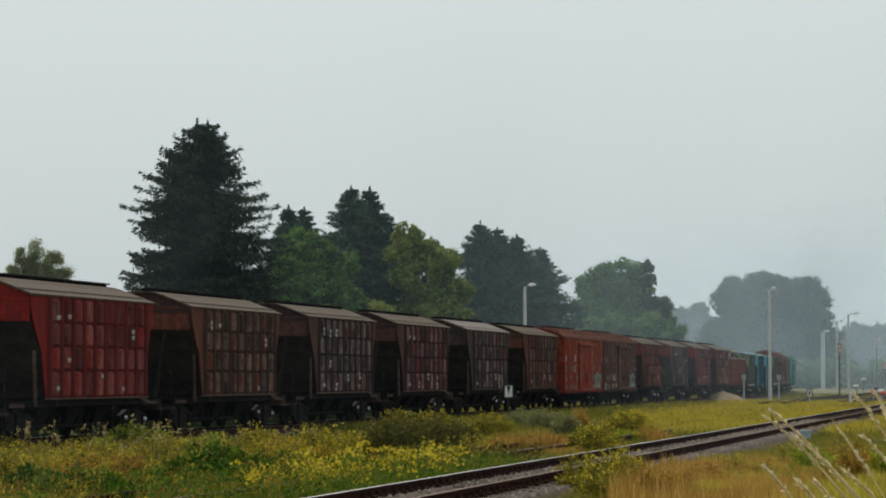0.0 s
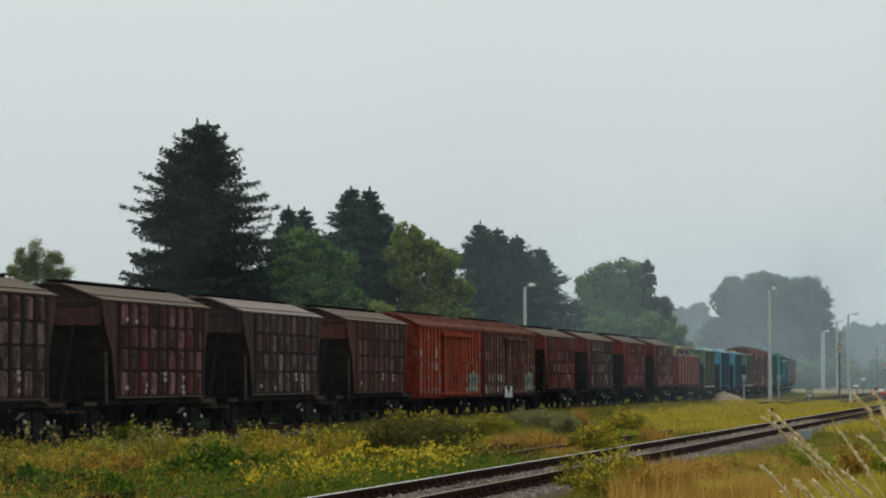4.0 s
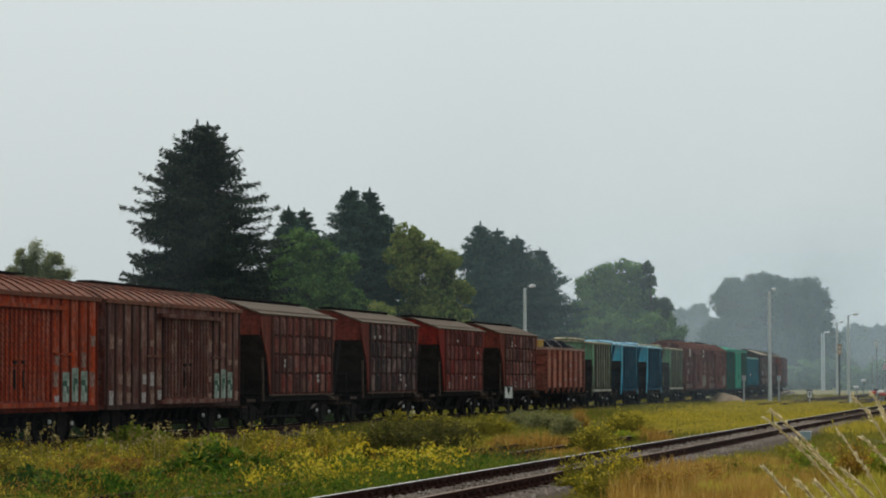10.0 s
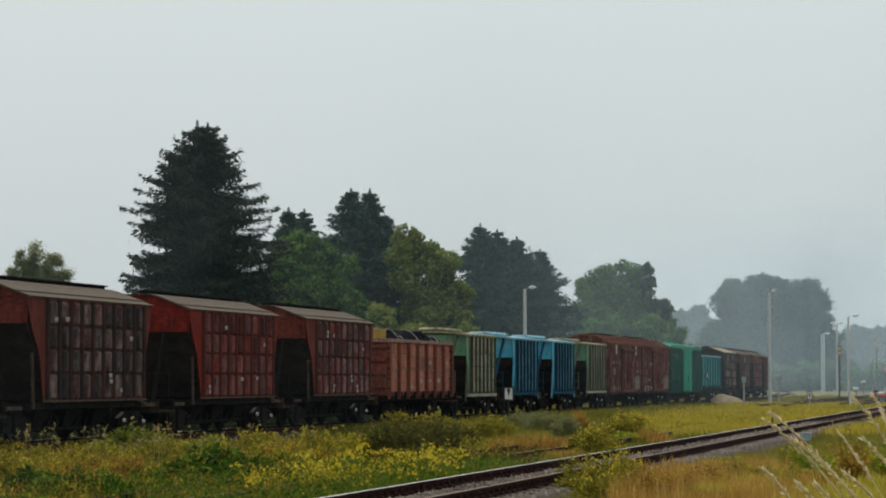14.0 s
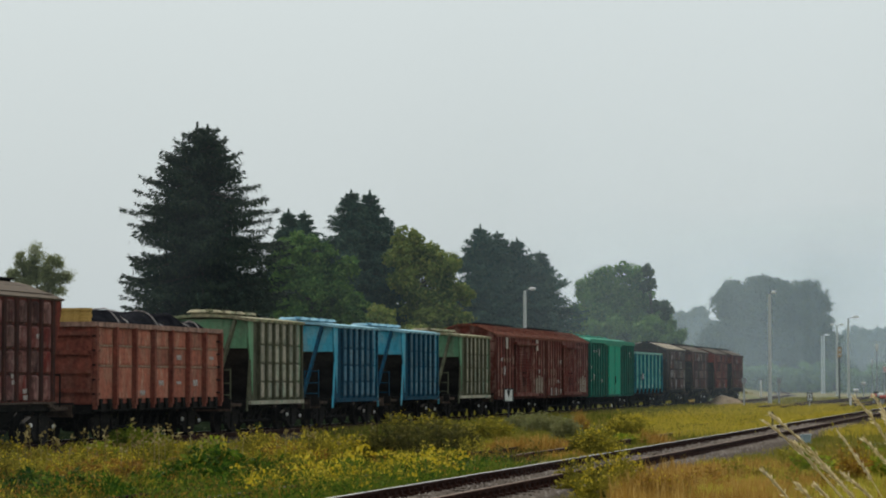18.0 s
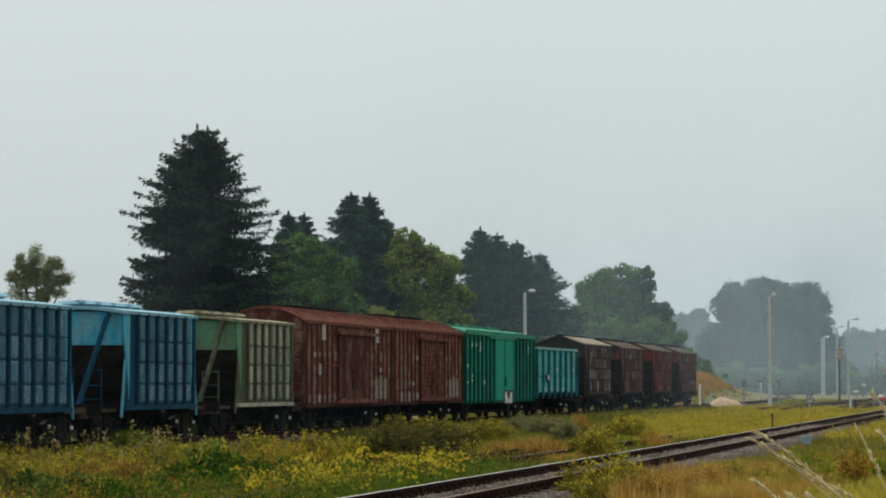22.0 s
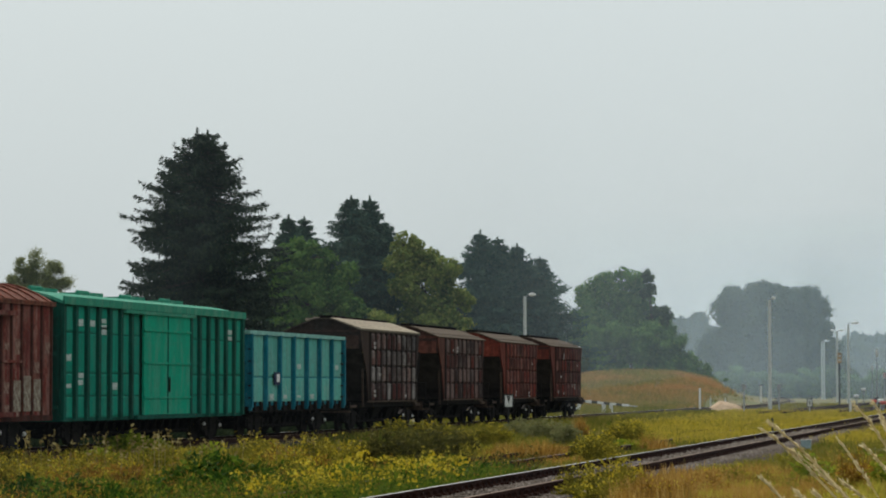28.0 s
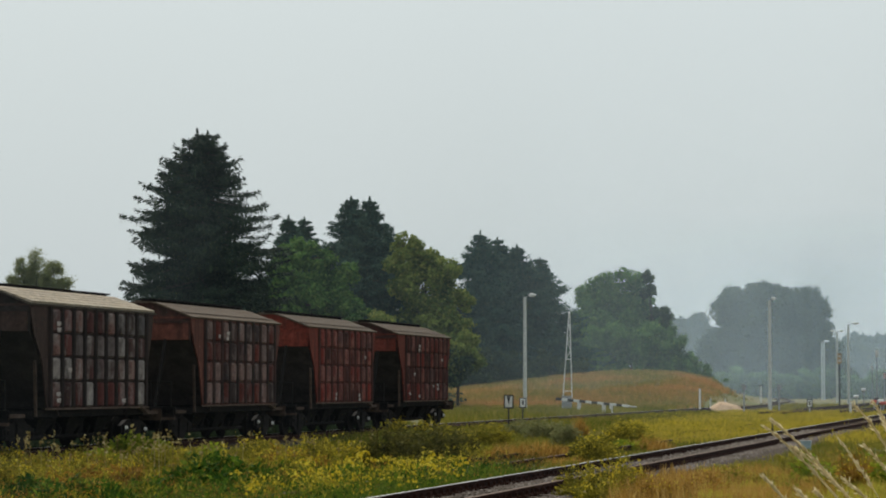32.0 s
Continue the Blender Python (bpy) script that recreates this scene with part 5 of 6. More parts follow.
spruce(538, 384, 108, 258, 43, NEEDLES_HAZED, CONE, label="small spruce standing behind leafy trees")
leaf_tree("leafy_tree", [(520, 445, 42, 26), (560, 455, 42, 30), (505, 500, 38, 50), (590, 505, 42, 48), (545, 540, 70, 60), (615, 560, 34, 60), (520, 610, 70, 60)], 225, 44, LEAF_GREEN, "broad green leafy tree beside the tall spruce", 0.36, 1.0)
spruce(621, 346, 158, 268, 45, NEEDLES_HAZED, CONE, label="dark spruce in the row of trees")
spruce(654, 348, 158, 272, 46, NEEDLES_HAZED, CONE, label="dark spruce in the row of trees")
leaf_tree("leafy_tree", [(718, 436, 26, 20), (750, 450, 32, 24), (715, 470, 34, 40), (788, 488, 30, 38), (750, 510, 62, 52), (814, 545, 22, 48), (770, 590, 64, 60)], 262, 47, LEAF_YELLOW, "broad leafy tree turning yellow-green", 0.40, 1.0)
spruce(850, 408, 120, 330, 48, NEEDLES_HAZED, CONE, label="dark blue-green spruce in the far row")
spruce(880, 420, 118, 336, 49, NEEDLES_HAZED, CONE, label="dark blue-green spruce in the far row")
spruce(915, 432, 116, 334, 50, NEEDLES_HAZED, CONE, label="dark blue-green spruce in the far row")
spruce(956, 455, 104, 338, 51, NEEDLES_HAZED, CONE, ragged=2.0, label="spruce with long uneven side branches")
leaf_tree("leafy_tree", [(1075, 500, 30, 20), (1115, 500, 34, 22), (1060, 530, 40, 34), (1120, 540, 40, 40), (1090, 580, 74, 50), (1160, 585, 30, 40), (1040, 560, 30, 40)], 385, 52, LEAF_GREEN, "round leafy tree above the grassy bank", 0.55, 0.8)
leaf_tree("leafy_tree", [(1148, 492, 9, 12), (1146, 515, 12, 20), (1170, 560, 20, 18)], 380, 53, LEAF_DARK, "small dark tree beside the round leafy tree", 0.5, 0.8)
leaf_tree("bush", [(1035, 610, 34, 36), (1045, 640, 34, 30), (1085, 615, 45, 42), (1140, 615, 45, 42), (1185, 625, 36, 36), (1215, 645, 26, 22), (1060, 655, 50, 22), (1120, 655, 50, 22), (1180, 660, 45, 20), (1230, 668, 30, 16), (1010, 655, 30, 20)], 372, 54, LEAF_GREEN, "dense bushes along the foot of the trees", 0.5, 0.9, "bush")
leaf_tree("bush", [(820, 640, 34, 34), (800, 660, 26, 26), (790, 625, 30, 30), (828, 606, 24, 26)], 250, 55, LEAF_YELLOW, "green bush behind the train", 0.36, 0.9, "bush")
leaf_tree("bush", [(1205, 650, 30, 24), (1238, 664, 26, 20), (1266, 680, 22, 14), (1288, 690, 18, 10)], 374, 77, LEAF_GREEN, "bushes at the foot of the grassy bank", 0.45, 0.9, "bush")
leaf_tree("bush", [(665, 575, 36, 24), (660, 610, 60, 40), (720, 620, 40, 40)], 238, 56, LEAF_YELLOW, "yellow-green bush behind the train", 0.36, 0.8, "bush")
leaf_tree("leafy_tree", [(1300, 540, 37, 33), (1352, 528, 42, 27), (1390, 530, 30, 24), (1340, 562, 70, 46), (1418, 547, 44, 38), (1449, 568, 26, 34), (1282, 567, 20, 28), (1380, 600, 90, 50), (1290, 620, 60, 40), (1440, 620, 50, 44), (1300, 660, 60, 34), (1380, 660, 70, 34), (1460, 660, 60, 34), (1240, 660, 50, 30)], 620, 57, LEAF_DARK, "large far leafy tree dim in the haze", 0.75, 0.65, loose=0.4)
leaf_tree("far_trees", [(1205, 580, 22, 18), (1235, 575, 22, 18), (1210, 610, 40, 30), (1260, 610, 40, 34), (1260, 655, 60, 28), (1500, 640, 60, 40), (1560, 650, 50, 36), (1480, 668, 60, 24), (1560, 672, 60, 22), (1400, 668, 80, 24), (1320, 668, 60, 24)], 800, 58, LEAF_DARK, "far hazy line of trees", 1.0, 0.7, "trees")
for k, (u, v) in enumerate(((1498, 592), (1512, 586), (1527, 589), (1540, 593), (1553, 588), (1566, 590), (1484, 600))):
    spruce(u, v, 15, 860, 70 + k, NEEDLES_HAZED, CONE, label="far spruce of the hazy wood", low=0.05)
# first row is unseen: added to keep the gaps between wagons dark
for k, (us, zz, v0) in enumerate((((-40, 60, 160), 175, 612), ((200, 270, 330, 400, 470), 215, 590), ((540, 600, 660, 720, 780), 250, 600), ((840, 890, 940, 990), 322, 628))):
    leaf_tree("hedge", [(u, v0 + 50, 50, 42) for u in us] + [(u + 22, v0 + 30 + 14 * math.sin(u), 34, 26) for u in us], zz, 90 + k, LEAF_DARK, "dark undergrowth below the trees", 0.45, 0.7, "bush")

# ---------------------------------------------------------------- lineside things


def lamp_pole(u, top_v, z, label, double=False, arm=1.0, base=None):
    x, y = place(u, z)
    zb = ground_z(x, y) if base is None else base
    zt = height(top_v, z)
    root = empty("lamp_post", (x, y, zb), label=label, category="lamp post", group="lamp posts of the goods yard")
    h = zt - zb
    part("pole", Geo().tube((0, 0, -0.3), (0, 0, h), 0.17, 0.125, n=12), M_CONCRETE, root)
    for d in ((1, -1) if double else (1,)):
        part("arm", Geo().tube((0, 0, h - 0.1), (0.3 * d * arm, -0.05, h + 0.12), 0.035, n=8).tube((0.3 * d * arm, -0.05, h + 0.12), (0.45 * d * arm, -0.06, h + 0.13), 0.03, n=8), M_GREY, root)
        g = Geo()
        n = 10
        for i in range(6):
            t0, t1 = i / 6, (i + 1) / 6
            r0, r1 = (0.16 * math.sin(math.pi * (0.15 + 0.8 * t)) for t in (t0, t1))
            g.tube(((0.35 + 0.62 * t0) * d * arm, -0.06, h + 0.14 + 0.03 * t0), ((0.35 + 0.62 * t1) * d * arm, -0.06, h + 0.14 + 0.03 * t1), max(0.02, r0), max(0.02, r1), n=n)
        part("lamp_head", g, M_WHITE, root, "pale lamp housing")
    return root


lamp_pole(929, 526, 238, "tall concrete lamp post behind the train")
lamp_pole(1362, 532, 248, "tall concrete lamp post beside the sand heap", arm=0.6)
lamp_pole(1501, 575, 345, "tall concrete lamp post in the yard", arm=1.4)
lamp_pole(1481, 588, 400, "hazy double-headed lamp post", True)
lamp_pole(1458, 606, 470, "far hazy lamp post")
lamp_pole(1454, 606, 480, "far hazy lamp post")


def board(u, v, z, w, h, label, sign=True, turned=0):
    """A small black-framed white board on a post."""
    x, y = place(u, z)
    zb, zc = ground_z(x, y), height(v, z)
    root = empty("track_sign", (x, y, zb), label=label, category="sign", group="small trackside boards")
    root.rotation_euler = (0, 0, radians(YAW + turned))
    c = zc - zb
    part("post", Geo().box((0, 0.05, (c + h / 2) / 2), (0.07, 0.05, c + h / 2)), M_BLACK if z < 200 else M_CONCRETE, root)
    part("plate", Geo().box((0, 0, c), (w, 0.03, h)), M_BLACK, root, "black border plate")
    part("face", Geo().box((0, -0.02, c), (w * 0.74, 0.01, h * 0.80)), M_WHITE, root, "white face")
    if sign:
        part("symbol", Geo().add([(-w * 0.2, -0.034, c + h * 0.38), (w * 0.2, -0.034, c + h * 0.38), (0, -0.034, c - h * 0.2), (-w * 0.2, -0.028, c + h * 0.38), (w * 0.2, -0.028, c + h * 0.38), (0, -0.028, c - h * 0.2)], [(0, 1, 2), (5, 4, 3), (0, 3, 4, 1), (1, 4, 5, 2), (2, 5, 3, 0)]), M_BLACK, root, "dark wedge mark")
    else:
        part("symbol", Geo().box((0, -0.03, c + h * 0.02), (w * 0.26, 0.01, h * 0.46)), M_BLACK, root, "dark upright mark")
    return root


board(900, 711, 132, 0.46, 0.64, "white board with a dark wedge mark beside the track")
board(925, 713, 168, 0.40, 0.60, "small white board behind the track", False)
board(1432, 714, 215, 0.44, 0.64, "small white board on a low post in the grass", False)


BOOM_Z = 230.0
BOOM_FOOT = (*place(1004, BOOM_Z), height(708, BOOM_Z))


def lattice_boom():
    """The tapering white lattice boom of a level crossing, lying along the track until it is raised."""
    root = empty("crossing_boom", BOOM_FOOT, label="white lattice crossing boom being raised", category="barrier")
    ln = 7.24
    for d in (-1, 1):
        part("chord", Geo().tube((0.38 * d, 0, 0), (0.03 * d, ln, 0), 0.045, 0.03, n=8), M_WHITE, root)
    for k, t in enumerate((0.10, 0.24, 0.46, 0.66, 0.84)):
        w = 0.38 - 0.35 * t
        part("cross_bar", Geo().tube((-w, ln * t, 0), (w, ln * t, 0), 0.03, n=6), M_RED if k == 1 else M_WHITE, root)
    for a, b, s in ((0.46, 0.56, 1), (0.56, 0.66, -1), (0.66, 0.76, 1), (0.76, 0.86, -1)):
        part("brace", Geo().tube((-s * (0.38 - 0.35 * a), ln * a, 0), (s * (0.38 - 0.35 * b), ln * b, 0), 0.025, n=6), M_WHITE, root)
    part("counterweight", Geo().box((0, -0.35, 0), (0.7, 0.5, 0.22)), M_GREY, root)
    x, y = place(1002, BOOM_Z - 0.6)
    zb = ground_z(x, y)
    cab = empty("barrier_cabinet", (x, y, zb), label="grey barrier drive cabinet at the level crossing", category="cabinet")
    cab.rotation_euler = (0, 0, radians(YAW))
    h = height(702, BOOM_Z) - zb
    part("housing", Geo().box((0, 0, h / 2), (0.72, 0.45, h)), M_GREY, cab)
    part("lid", Geo().box((0, 0, h + 0.03), (0.82, 0.55, 0.06)), M_GREY, cab)
    return root


BOOM = lattice_boom()


def barrier():
    z = 228
    a, b = place(984, z), place(1112, z - 6)
    zb = ground_z(*a)
    root = empty("crossing_barrier", (*a, 0), label="lowered black and white barrier boom at a level crossing", category="barrier")
    p0, p1 = Vector((0, 0, height(706, z))), Vector((b[0] - a[0], b[1] - a[1], height(718, z)))
    n = 12
    for i in range(n):
        q0, q1 = p0.lerp(p1, i / n), p0.lerp(p1, (i + 0.995) / n)
        part("stripe", Geo().bar(q0, q1, 0.11, 0.24 - 0.008 * i), M_WHITE if i % 2 else M_BLACK, root)
    for t in (0.32, 0.66, 0.76):
        q = p0.lerp(p1, t)
        part("support", Geo().box((q.x, q.y + 0.1, (q.z + zb) / 2 - 0.05), (0.26, 0.14, q.z - zb)), M_WHITE, root)
    tip = p1 - p0
    part("tip", Geo().tube(p1, p1 + tip.normalized() * 0.9, 0.05, 0.03, n=8), M_GREY, root)


barrier()


def sand_heap():
    x, y = place(1281, 240)
    zb = ground_z(x, y)
    root_v, fs, n, m = [], [], 28, 12
    rx, ry, h = 1.85, 2.3, height(711.5, 240) - zb
    for j in range(m + 1):
        t = j / m
        for i in range(n):
            th = 2 * math.pi * i / n
            w = 1 + 0.14 * noise.noise((math.cos(th) * 1.5, math.sin(th) * 1.5, 4))
            zz = h * (1 - t ** 2.2) * (1 + 0.12 * noise.noise((math.cos(th) * 2 * t, math.sin(th) * 2 * t, 9)))
            root_v.append((rx * t * w * math.cos(th), ry * t * w * math.sin(th), zz - 0.1 * t))
    for j in range(m):
        for i in range(n):
            fs.append((j * n + i, j * n + (i + 1) % n, (j + 1) * n + (i + 1) % n, (j + 1) * n + i))
    g = Geo()
    g.v, g.f = root_v, fs
    ob = part("sand_heap", g.mesh("sand_heap", True), M_SAND, at=(x, y, zb))
    tagged(ob, "low heap of pale sand beside the track", "heap")


sand_heap()


def post(u, v0, v1, z, w, mat, label, cat="post", name="marker_post", cap=None):
    x, y = place(u, z)
    zb = ground_z(x, y)
    top = height(v0, z)
    root = empty(name, (x, y, zb), label=label, category=cat)
    part("shaft", Geo().box((0, 0, (top - zb) / 2 - 0.1), (w, w, top - zb + 0.2)), mat, root)
    if cap:
        part("cap", Geo().box((0, 0, top - zb + cap[1] / 2), (cap[0], 0.08, cap[1])), cap[2], root)
    return root


post(1238, 688, 730, 236, 0.15, M_WHITE, "leaning white concrete post beside the sand heap")
post(1257, 705, 722, 250, 0.10, M_CONCRETE, "short grey concrete post")
post(1283, 706, 714, 258, 0.10, M_WHITE, "short white marker post behind the sand heap")
post(1316, 690, 724, 222, 0.12, M_GREY, "grey post with a square head beside the track", cap=(0.34, 0.40, M_GREY))
post(1378, 690, 724, 232, 0.12, M_GREY, "grey post with a square head beside the track", cap=(0.34, 0.40, M_GREY))
post(1346, 684, 720, 330, 0.14, M_WHITE, "white post with a dark arm near the far track", cap=(0.8, 0.14, M_BLACK))
post(1504, 712, 724, 220, 0.16, M_WHITE, "short white kilometre post")
post(1513, 716, 724, 220, 0.26, M_BLACK, "small dark box beside the track", "box", "track_box")
post(1366, 740, 752, 120, 0.07, M_BLACK, "small black stake in the grass", "stake", "stake")


def signal_mast(u, v_top, z, label, mats, size=1.0):
    x, y = place(u, z)
    zb = ground_z(x, y)
    h = height(v_top, z) - zb
    root = empty("railway_signal", (x, y, zb), label=label, category="signal")
    root.rotation_euler = (0, 0, radians(YAW))
    part("pole", Geo().tube((0, 0, -0.2), (0, 0, h), 0.09 * size, 0.08 * size, n=8), M_BLACK if mats[0] is M_ORANGE else M_GREY, root)
    part("signal_head", Geo().box((0, -0.12, h - 0.55 * size), (0.42 * size, 0.12, 1.05 * size)).box((0, -0.2, h - 0.01), (0.48 * size, 0.3, 0.05)), mats[0], root)
    part("lens_hood", Geo().tube((0, -0.15, h - 0.3 * size), (0, -0.42, h - 0.3 * size - 0.02), 0.11 * size, n=10).tube((0, -0.15, h - 0.75 * size), (0, -0.42, h - 0.75 * size - 0.02), 0.11 * size, n=10), mats[1], root)
    return root


signal_mast(1485, 626, 300, "railway signal with an orange back plate", (M_ORANGE, M_WHITE), 1.0)
signal_mast(1551, 620, 330, "tall white railway signal in the yard", (M_WHITE, M_WHITE), 0.8)
signal_mast(1543, 648, 360, "small white railway signal in the yard", (M_WHITE, M_GREY), 0.6)
signal_mast(1564, 660, 300, "white and red railway signal in the yard", (M_WHITE, M_RED), 0.6)
for k, (u, v, zz, mm) in enumerate(((1527, 690, 300, M_WHITE), (1514, 702, 260, M_WHITE), (1545, 711, 240, M_RED), (1557, 710, 236, M_WHITE), (1561, 714, 226, M_RED), (1550, 706, 250, M_BLACK))):
    x, y = place(u, zz)
    zb = ground_z(x, y)
    root = empty("point_lever", (x, y, zb), label="low painted point lever beside the yard tracks", category="lever", group="point levers in the yard")
    h = height(v, zz) - zb
    part("lever_base", Geo().box((0, 0, 0.15), (0.5, 0.5, 0.4)), M_BLACK, root)
    part("lever_arm", Geo().tube((0, 0, 0.2), (0.1, 0, h), 0.05, n=8), M_GREY, root)
    part("weight", Geo().tube((-0.22, 0, h), (0.25, 0, h), 0.14, n=10), mm, root)

x, y = NEAR_X + 1.75, 0.0
zz = 86.0
while place(1425, zz)[0] > x:
    zz += 0.5
x, y = place(1425, zz)
root = empty("cable_box", (x, y, ground_z(x, y)), label="small pale blue-grey cable box beside the near track", category="box")
part("housing", Geo().box((0, 0, 0.16), (0.34, 0.3, 0.34)), M_PALEBLUE, root)
part("lid", Geo().box((0, 0, 0.35), (0.38, 0.34, 0.04)), M_PALEBLUE, root)

# ---------------------------------------------------------------- haze of air and engine's smoke, on see-through sheets
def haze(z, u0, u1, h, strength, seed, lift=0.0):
    """A thin see-through sheet that pales what lies behind it, as haze would."""
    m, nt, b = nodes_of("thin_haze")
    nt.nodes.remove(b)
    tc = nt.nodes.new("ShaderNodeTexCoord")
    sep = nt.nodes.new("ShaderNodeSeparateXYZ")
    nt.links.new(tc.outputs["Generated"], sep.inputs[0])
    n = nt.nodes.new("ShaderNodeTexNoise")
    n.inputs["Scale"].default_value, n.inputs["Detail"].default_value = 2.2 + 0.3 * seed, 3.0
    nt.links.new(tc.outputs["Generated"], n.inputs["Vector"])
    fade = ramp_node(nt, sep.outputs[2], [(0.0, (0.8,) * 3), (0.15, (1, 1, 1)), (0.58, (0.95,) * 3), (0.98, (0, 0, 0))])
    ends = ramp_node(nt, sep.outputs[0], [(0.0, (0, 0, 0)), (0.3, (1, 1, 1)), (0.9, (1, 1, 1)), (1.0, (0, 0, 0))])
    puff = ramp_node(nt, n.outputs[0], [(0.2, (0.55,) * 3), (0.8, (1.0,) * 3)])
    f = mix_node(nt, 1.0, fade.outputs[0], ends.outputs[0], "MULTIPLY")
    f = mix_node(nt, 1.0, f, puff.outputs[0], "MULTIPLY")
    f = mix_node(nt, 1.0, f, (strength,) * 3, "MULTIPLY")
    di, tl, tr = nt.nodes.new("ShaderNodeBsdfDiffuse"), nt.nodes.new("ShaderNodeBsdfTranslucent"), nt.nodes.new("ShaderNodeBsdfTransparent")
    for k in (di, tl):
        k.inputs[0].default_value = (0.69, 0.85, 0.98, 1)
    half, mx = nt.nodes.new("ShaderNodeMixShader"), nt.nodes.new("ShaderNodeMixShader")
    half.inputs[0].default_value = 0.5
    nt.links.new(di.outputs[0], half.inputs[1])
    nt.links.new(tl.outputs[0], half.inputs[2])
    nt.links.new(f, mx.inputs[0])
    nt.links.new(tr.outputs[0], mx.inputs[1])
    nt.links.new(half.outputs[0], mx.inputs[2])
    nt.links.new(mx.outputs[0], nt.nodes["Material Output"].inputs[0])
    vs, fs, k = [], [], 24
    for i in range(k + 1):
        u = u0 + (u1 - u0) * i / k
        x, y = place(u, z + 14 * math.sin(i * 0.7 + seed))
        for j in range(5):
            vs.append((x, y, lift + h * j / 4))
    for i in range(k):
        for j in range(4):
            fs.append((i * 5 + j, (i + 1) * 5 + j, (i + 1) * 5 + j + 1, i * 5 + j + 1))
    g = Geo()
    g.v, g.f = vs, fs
    tagged(part("haze_bank", g.mesh("haze_bank", True), m), "thin blue-grey see-through sheet standing in for haze", "haze", kind="stuff")


# nearest sheet, before the train, lifts dark tones like veiling glare in the lens
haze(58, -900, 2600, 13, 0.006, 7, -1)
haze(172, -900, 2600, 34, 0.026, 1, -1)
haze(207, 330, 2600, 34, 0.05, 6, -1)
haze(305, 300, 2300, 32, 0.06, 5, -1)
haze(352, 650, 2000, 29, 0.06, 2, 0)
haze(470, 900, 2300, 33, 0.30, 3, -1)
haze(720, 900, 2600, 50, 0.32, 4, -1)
leaf_tree("bush", [(u, 680 - 8 * math.sin(u), 34, 24) for u in range(1225, 1620, 30)] + [(u, 692, 34, 16) for u in range(1240, 1620, 34)], 490, 59, LEAF_GREEN, "row of hazy bushes at the edge of the yard", 0.6, 0.7, "bush")

# ---------------------------------------------------------------- weeds and grass
GRASS = leafy("meadow_grass", (0.085, 0.105, 0.014), (0.20, 0.185, 0.026), (0.33, 0.24, 0.06), translucent=0.35, scale=0.16)
DRY = leafy("dry_orange_grass", (0.22, 0.118, 0.02), (0.42, 0.245, 0.052), (0.56, 0.38, 0.12), translucent=0.4, scale=0.5)
WEED = leafy("weed_leaves", (0.045, 0.090, 0.010), (0.115, 0.165, 0.018), (0.20, 0.21, 0.028), translucent=0.3, scale=0.7)
DARK_WEED = leafy("dark_weed_leaves", (0.045, 0.047, 0.012), (0.10, 0.095, 0.020), (0.20, 0.165, 0.035), translucent=0.3, scale=0.7)
YELLOW = leafy("yellow_flowers", (0.48, 0.35, 0.02), (0.60, 0.46, 0.03), (0.66, 0.55, 0.08), translucent=0.3)
STRAW = leafy("pale_straw", (0.60, 0.50, 0.29), (0.72, 0.61, 0.38), (0.80, 0.70, 0.48), translucent=0.55)
BROWNHEAD = leafy("seed_heads", (0.19, 0.14, 0.045), (0.30, 0.23, 0.085), (0.48, 0.41, 0.20), translucent=0.2)


def field(count, z0, z1, u0, u1, seed, test, power=1.0):
    """Random standing places in the view's wedge, thinned by test(x, y, z, u)."""
    rnd = np.random.RandomState(seed)
    out = []
    while len(out) < count:
        z = z0 + (z1 - z0) * rnd.rand() ** power
        u = rnd.uniform(u0, u1)
        x, y = place(u, z)
        if rnd.rand() < test(x, y, z, u):
            out.append((x, y, ground_z(x, y), z))
    return np.array(out), rnd


def blades(name, spots, rnd, h, w, per, mat, label, spread=0.12, lean=0.45):
    """Tufts of narrow bent blades."""
    n = len(spots) * per
    p = np.repeat(spots, per, 0)
    k = (p[:, 3] / 70.0) ** 0.75
    base = p[:, :3] + np.stack([rnd.normal(0, spread, n), rnd.normal(0, spread, n), np.full(n, -0.03)], 1)
    th = rnd.uniform(0, 6.28, n)
    hh = h * rnd.uniform(0.45, 1.2, n)
    ww = w * rnd.uniform(0.7, 1.3, n) * k
    ln = lean * rnd.uniform(0, 1, n) * hh
    side = np.stack([np.cos(th), np.sin(th), np.zeros(n)], 1) * ww[:, None]
    fw = np.stack([-np.sin(th), np.cos(th), np.zeros(n)], 1)
    mid = base + fw * (ln * 0.35)[:, None] + np.array([0, 0, 1]) * (hh * 0.6)[:, None]
    tip = base + fw * ln[:, None] + np.array([0, 0, 1]) * hh[:, None]
    v = np.stack([base - side, base + side, mid + side * 0.7, mid - side * 0.7, tip], 1)
    tri = np.array([(0, 1, 2), (0, 2, 3), (3, 2, 4)])
    f = (tri[None] + (np.arange(n) * 5)[:, None, None]).reshape(-1, 3)
    ob = part(name, quick_mesh(name, v.reshape(-1, 3), f), mat)
    return tagged(ob, label, "grass", kind="stuff")


def weeds(name, spots, rnd, h, per, leaf, mat, label, flower=None, flowers=14, fsize=0.045, cat="weeds", head=0.25):
    """Upright leafy stems, with flower heads where asked."""
    n = len(spots)
    hh = h * rnd.uniform(0.55, 1.25, n)
    pts = np.repeat(spots[:, :3], per, 0)
    t = rnd.rand(n * per) ** 0.8
    H = np.repeat(hh, per)
    ang = rnd.uniform(0, 6.28, n * per)
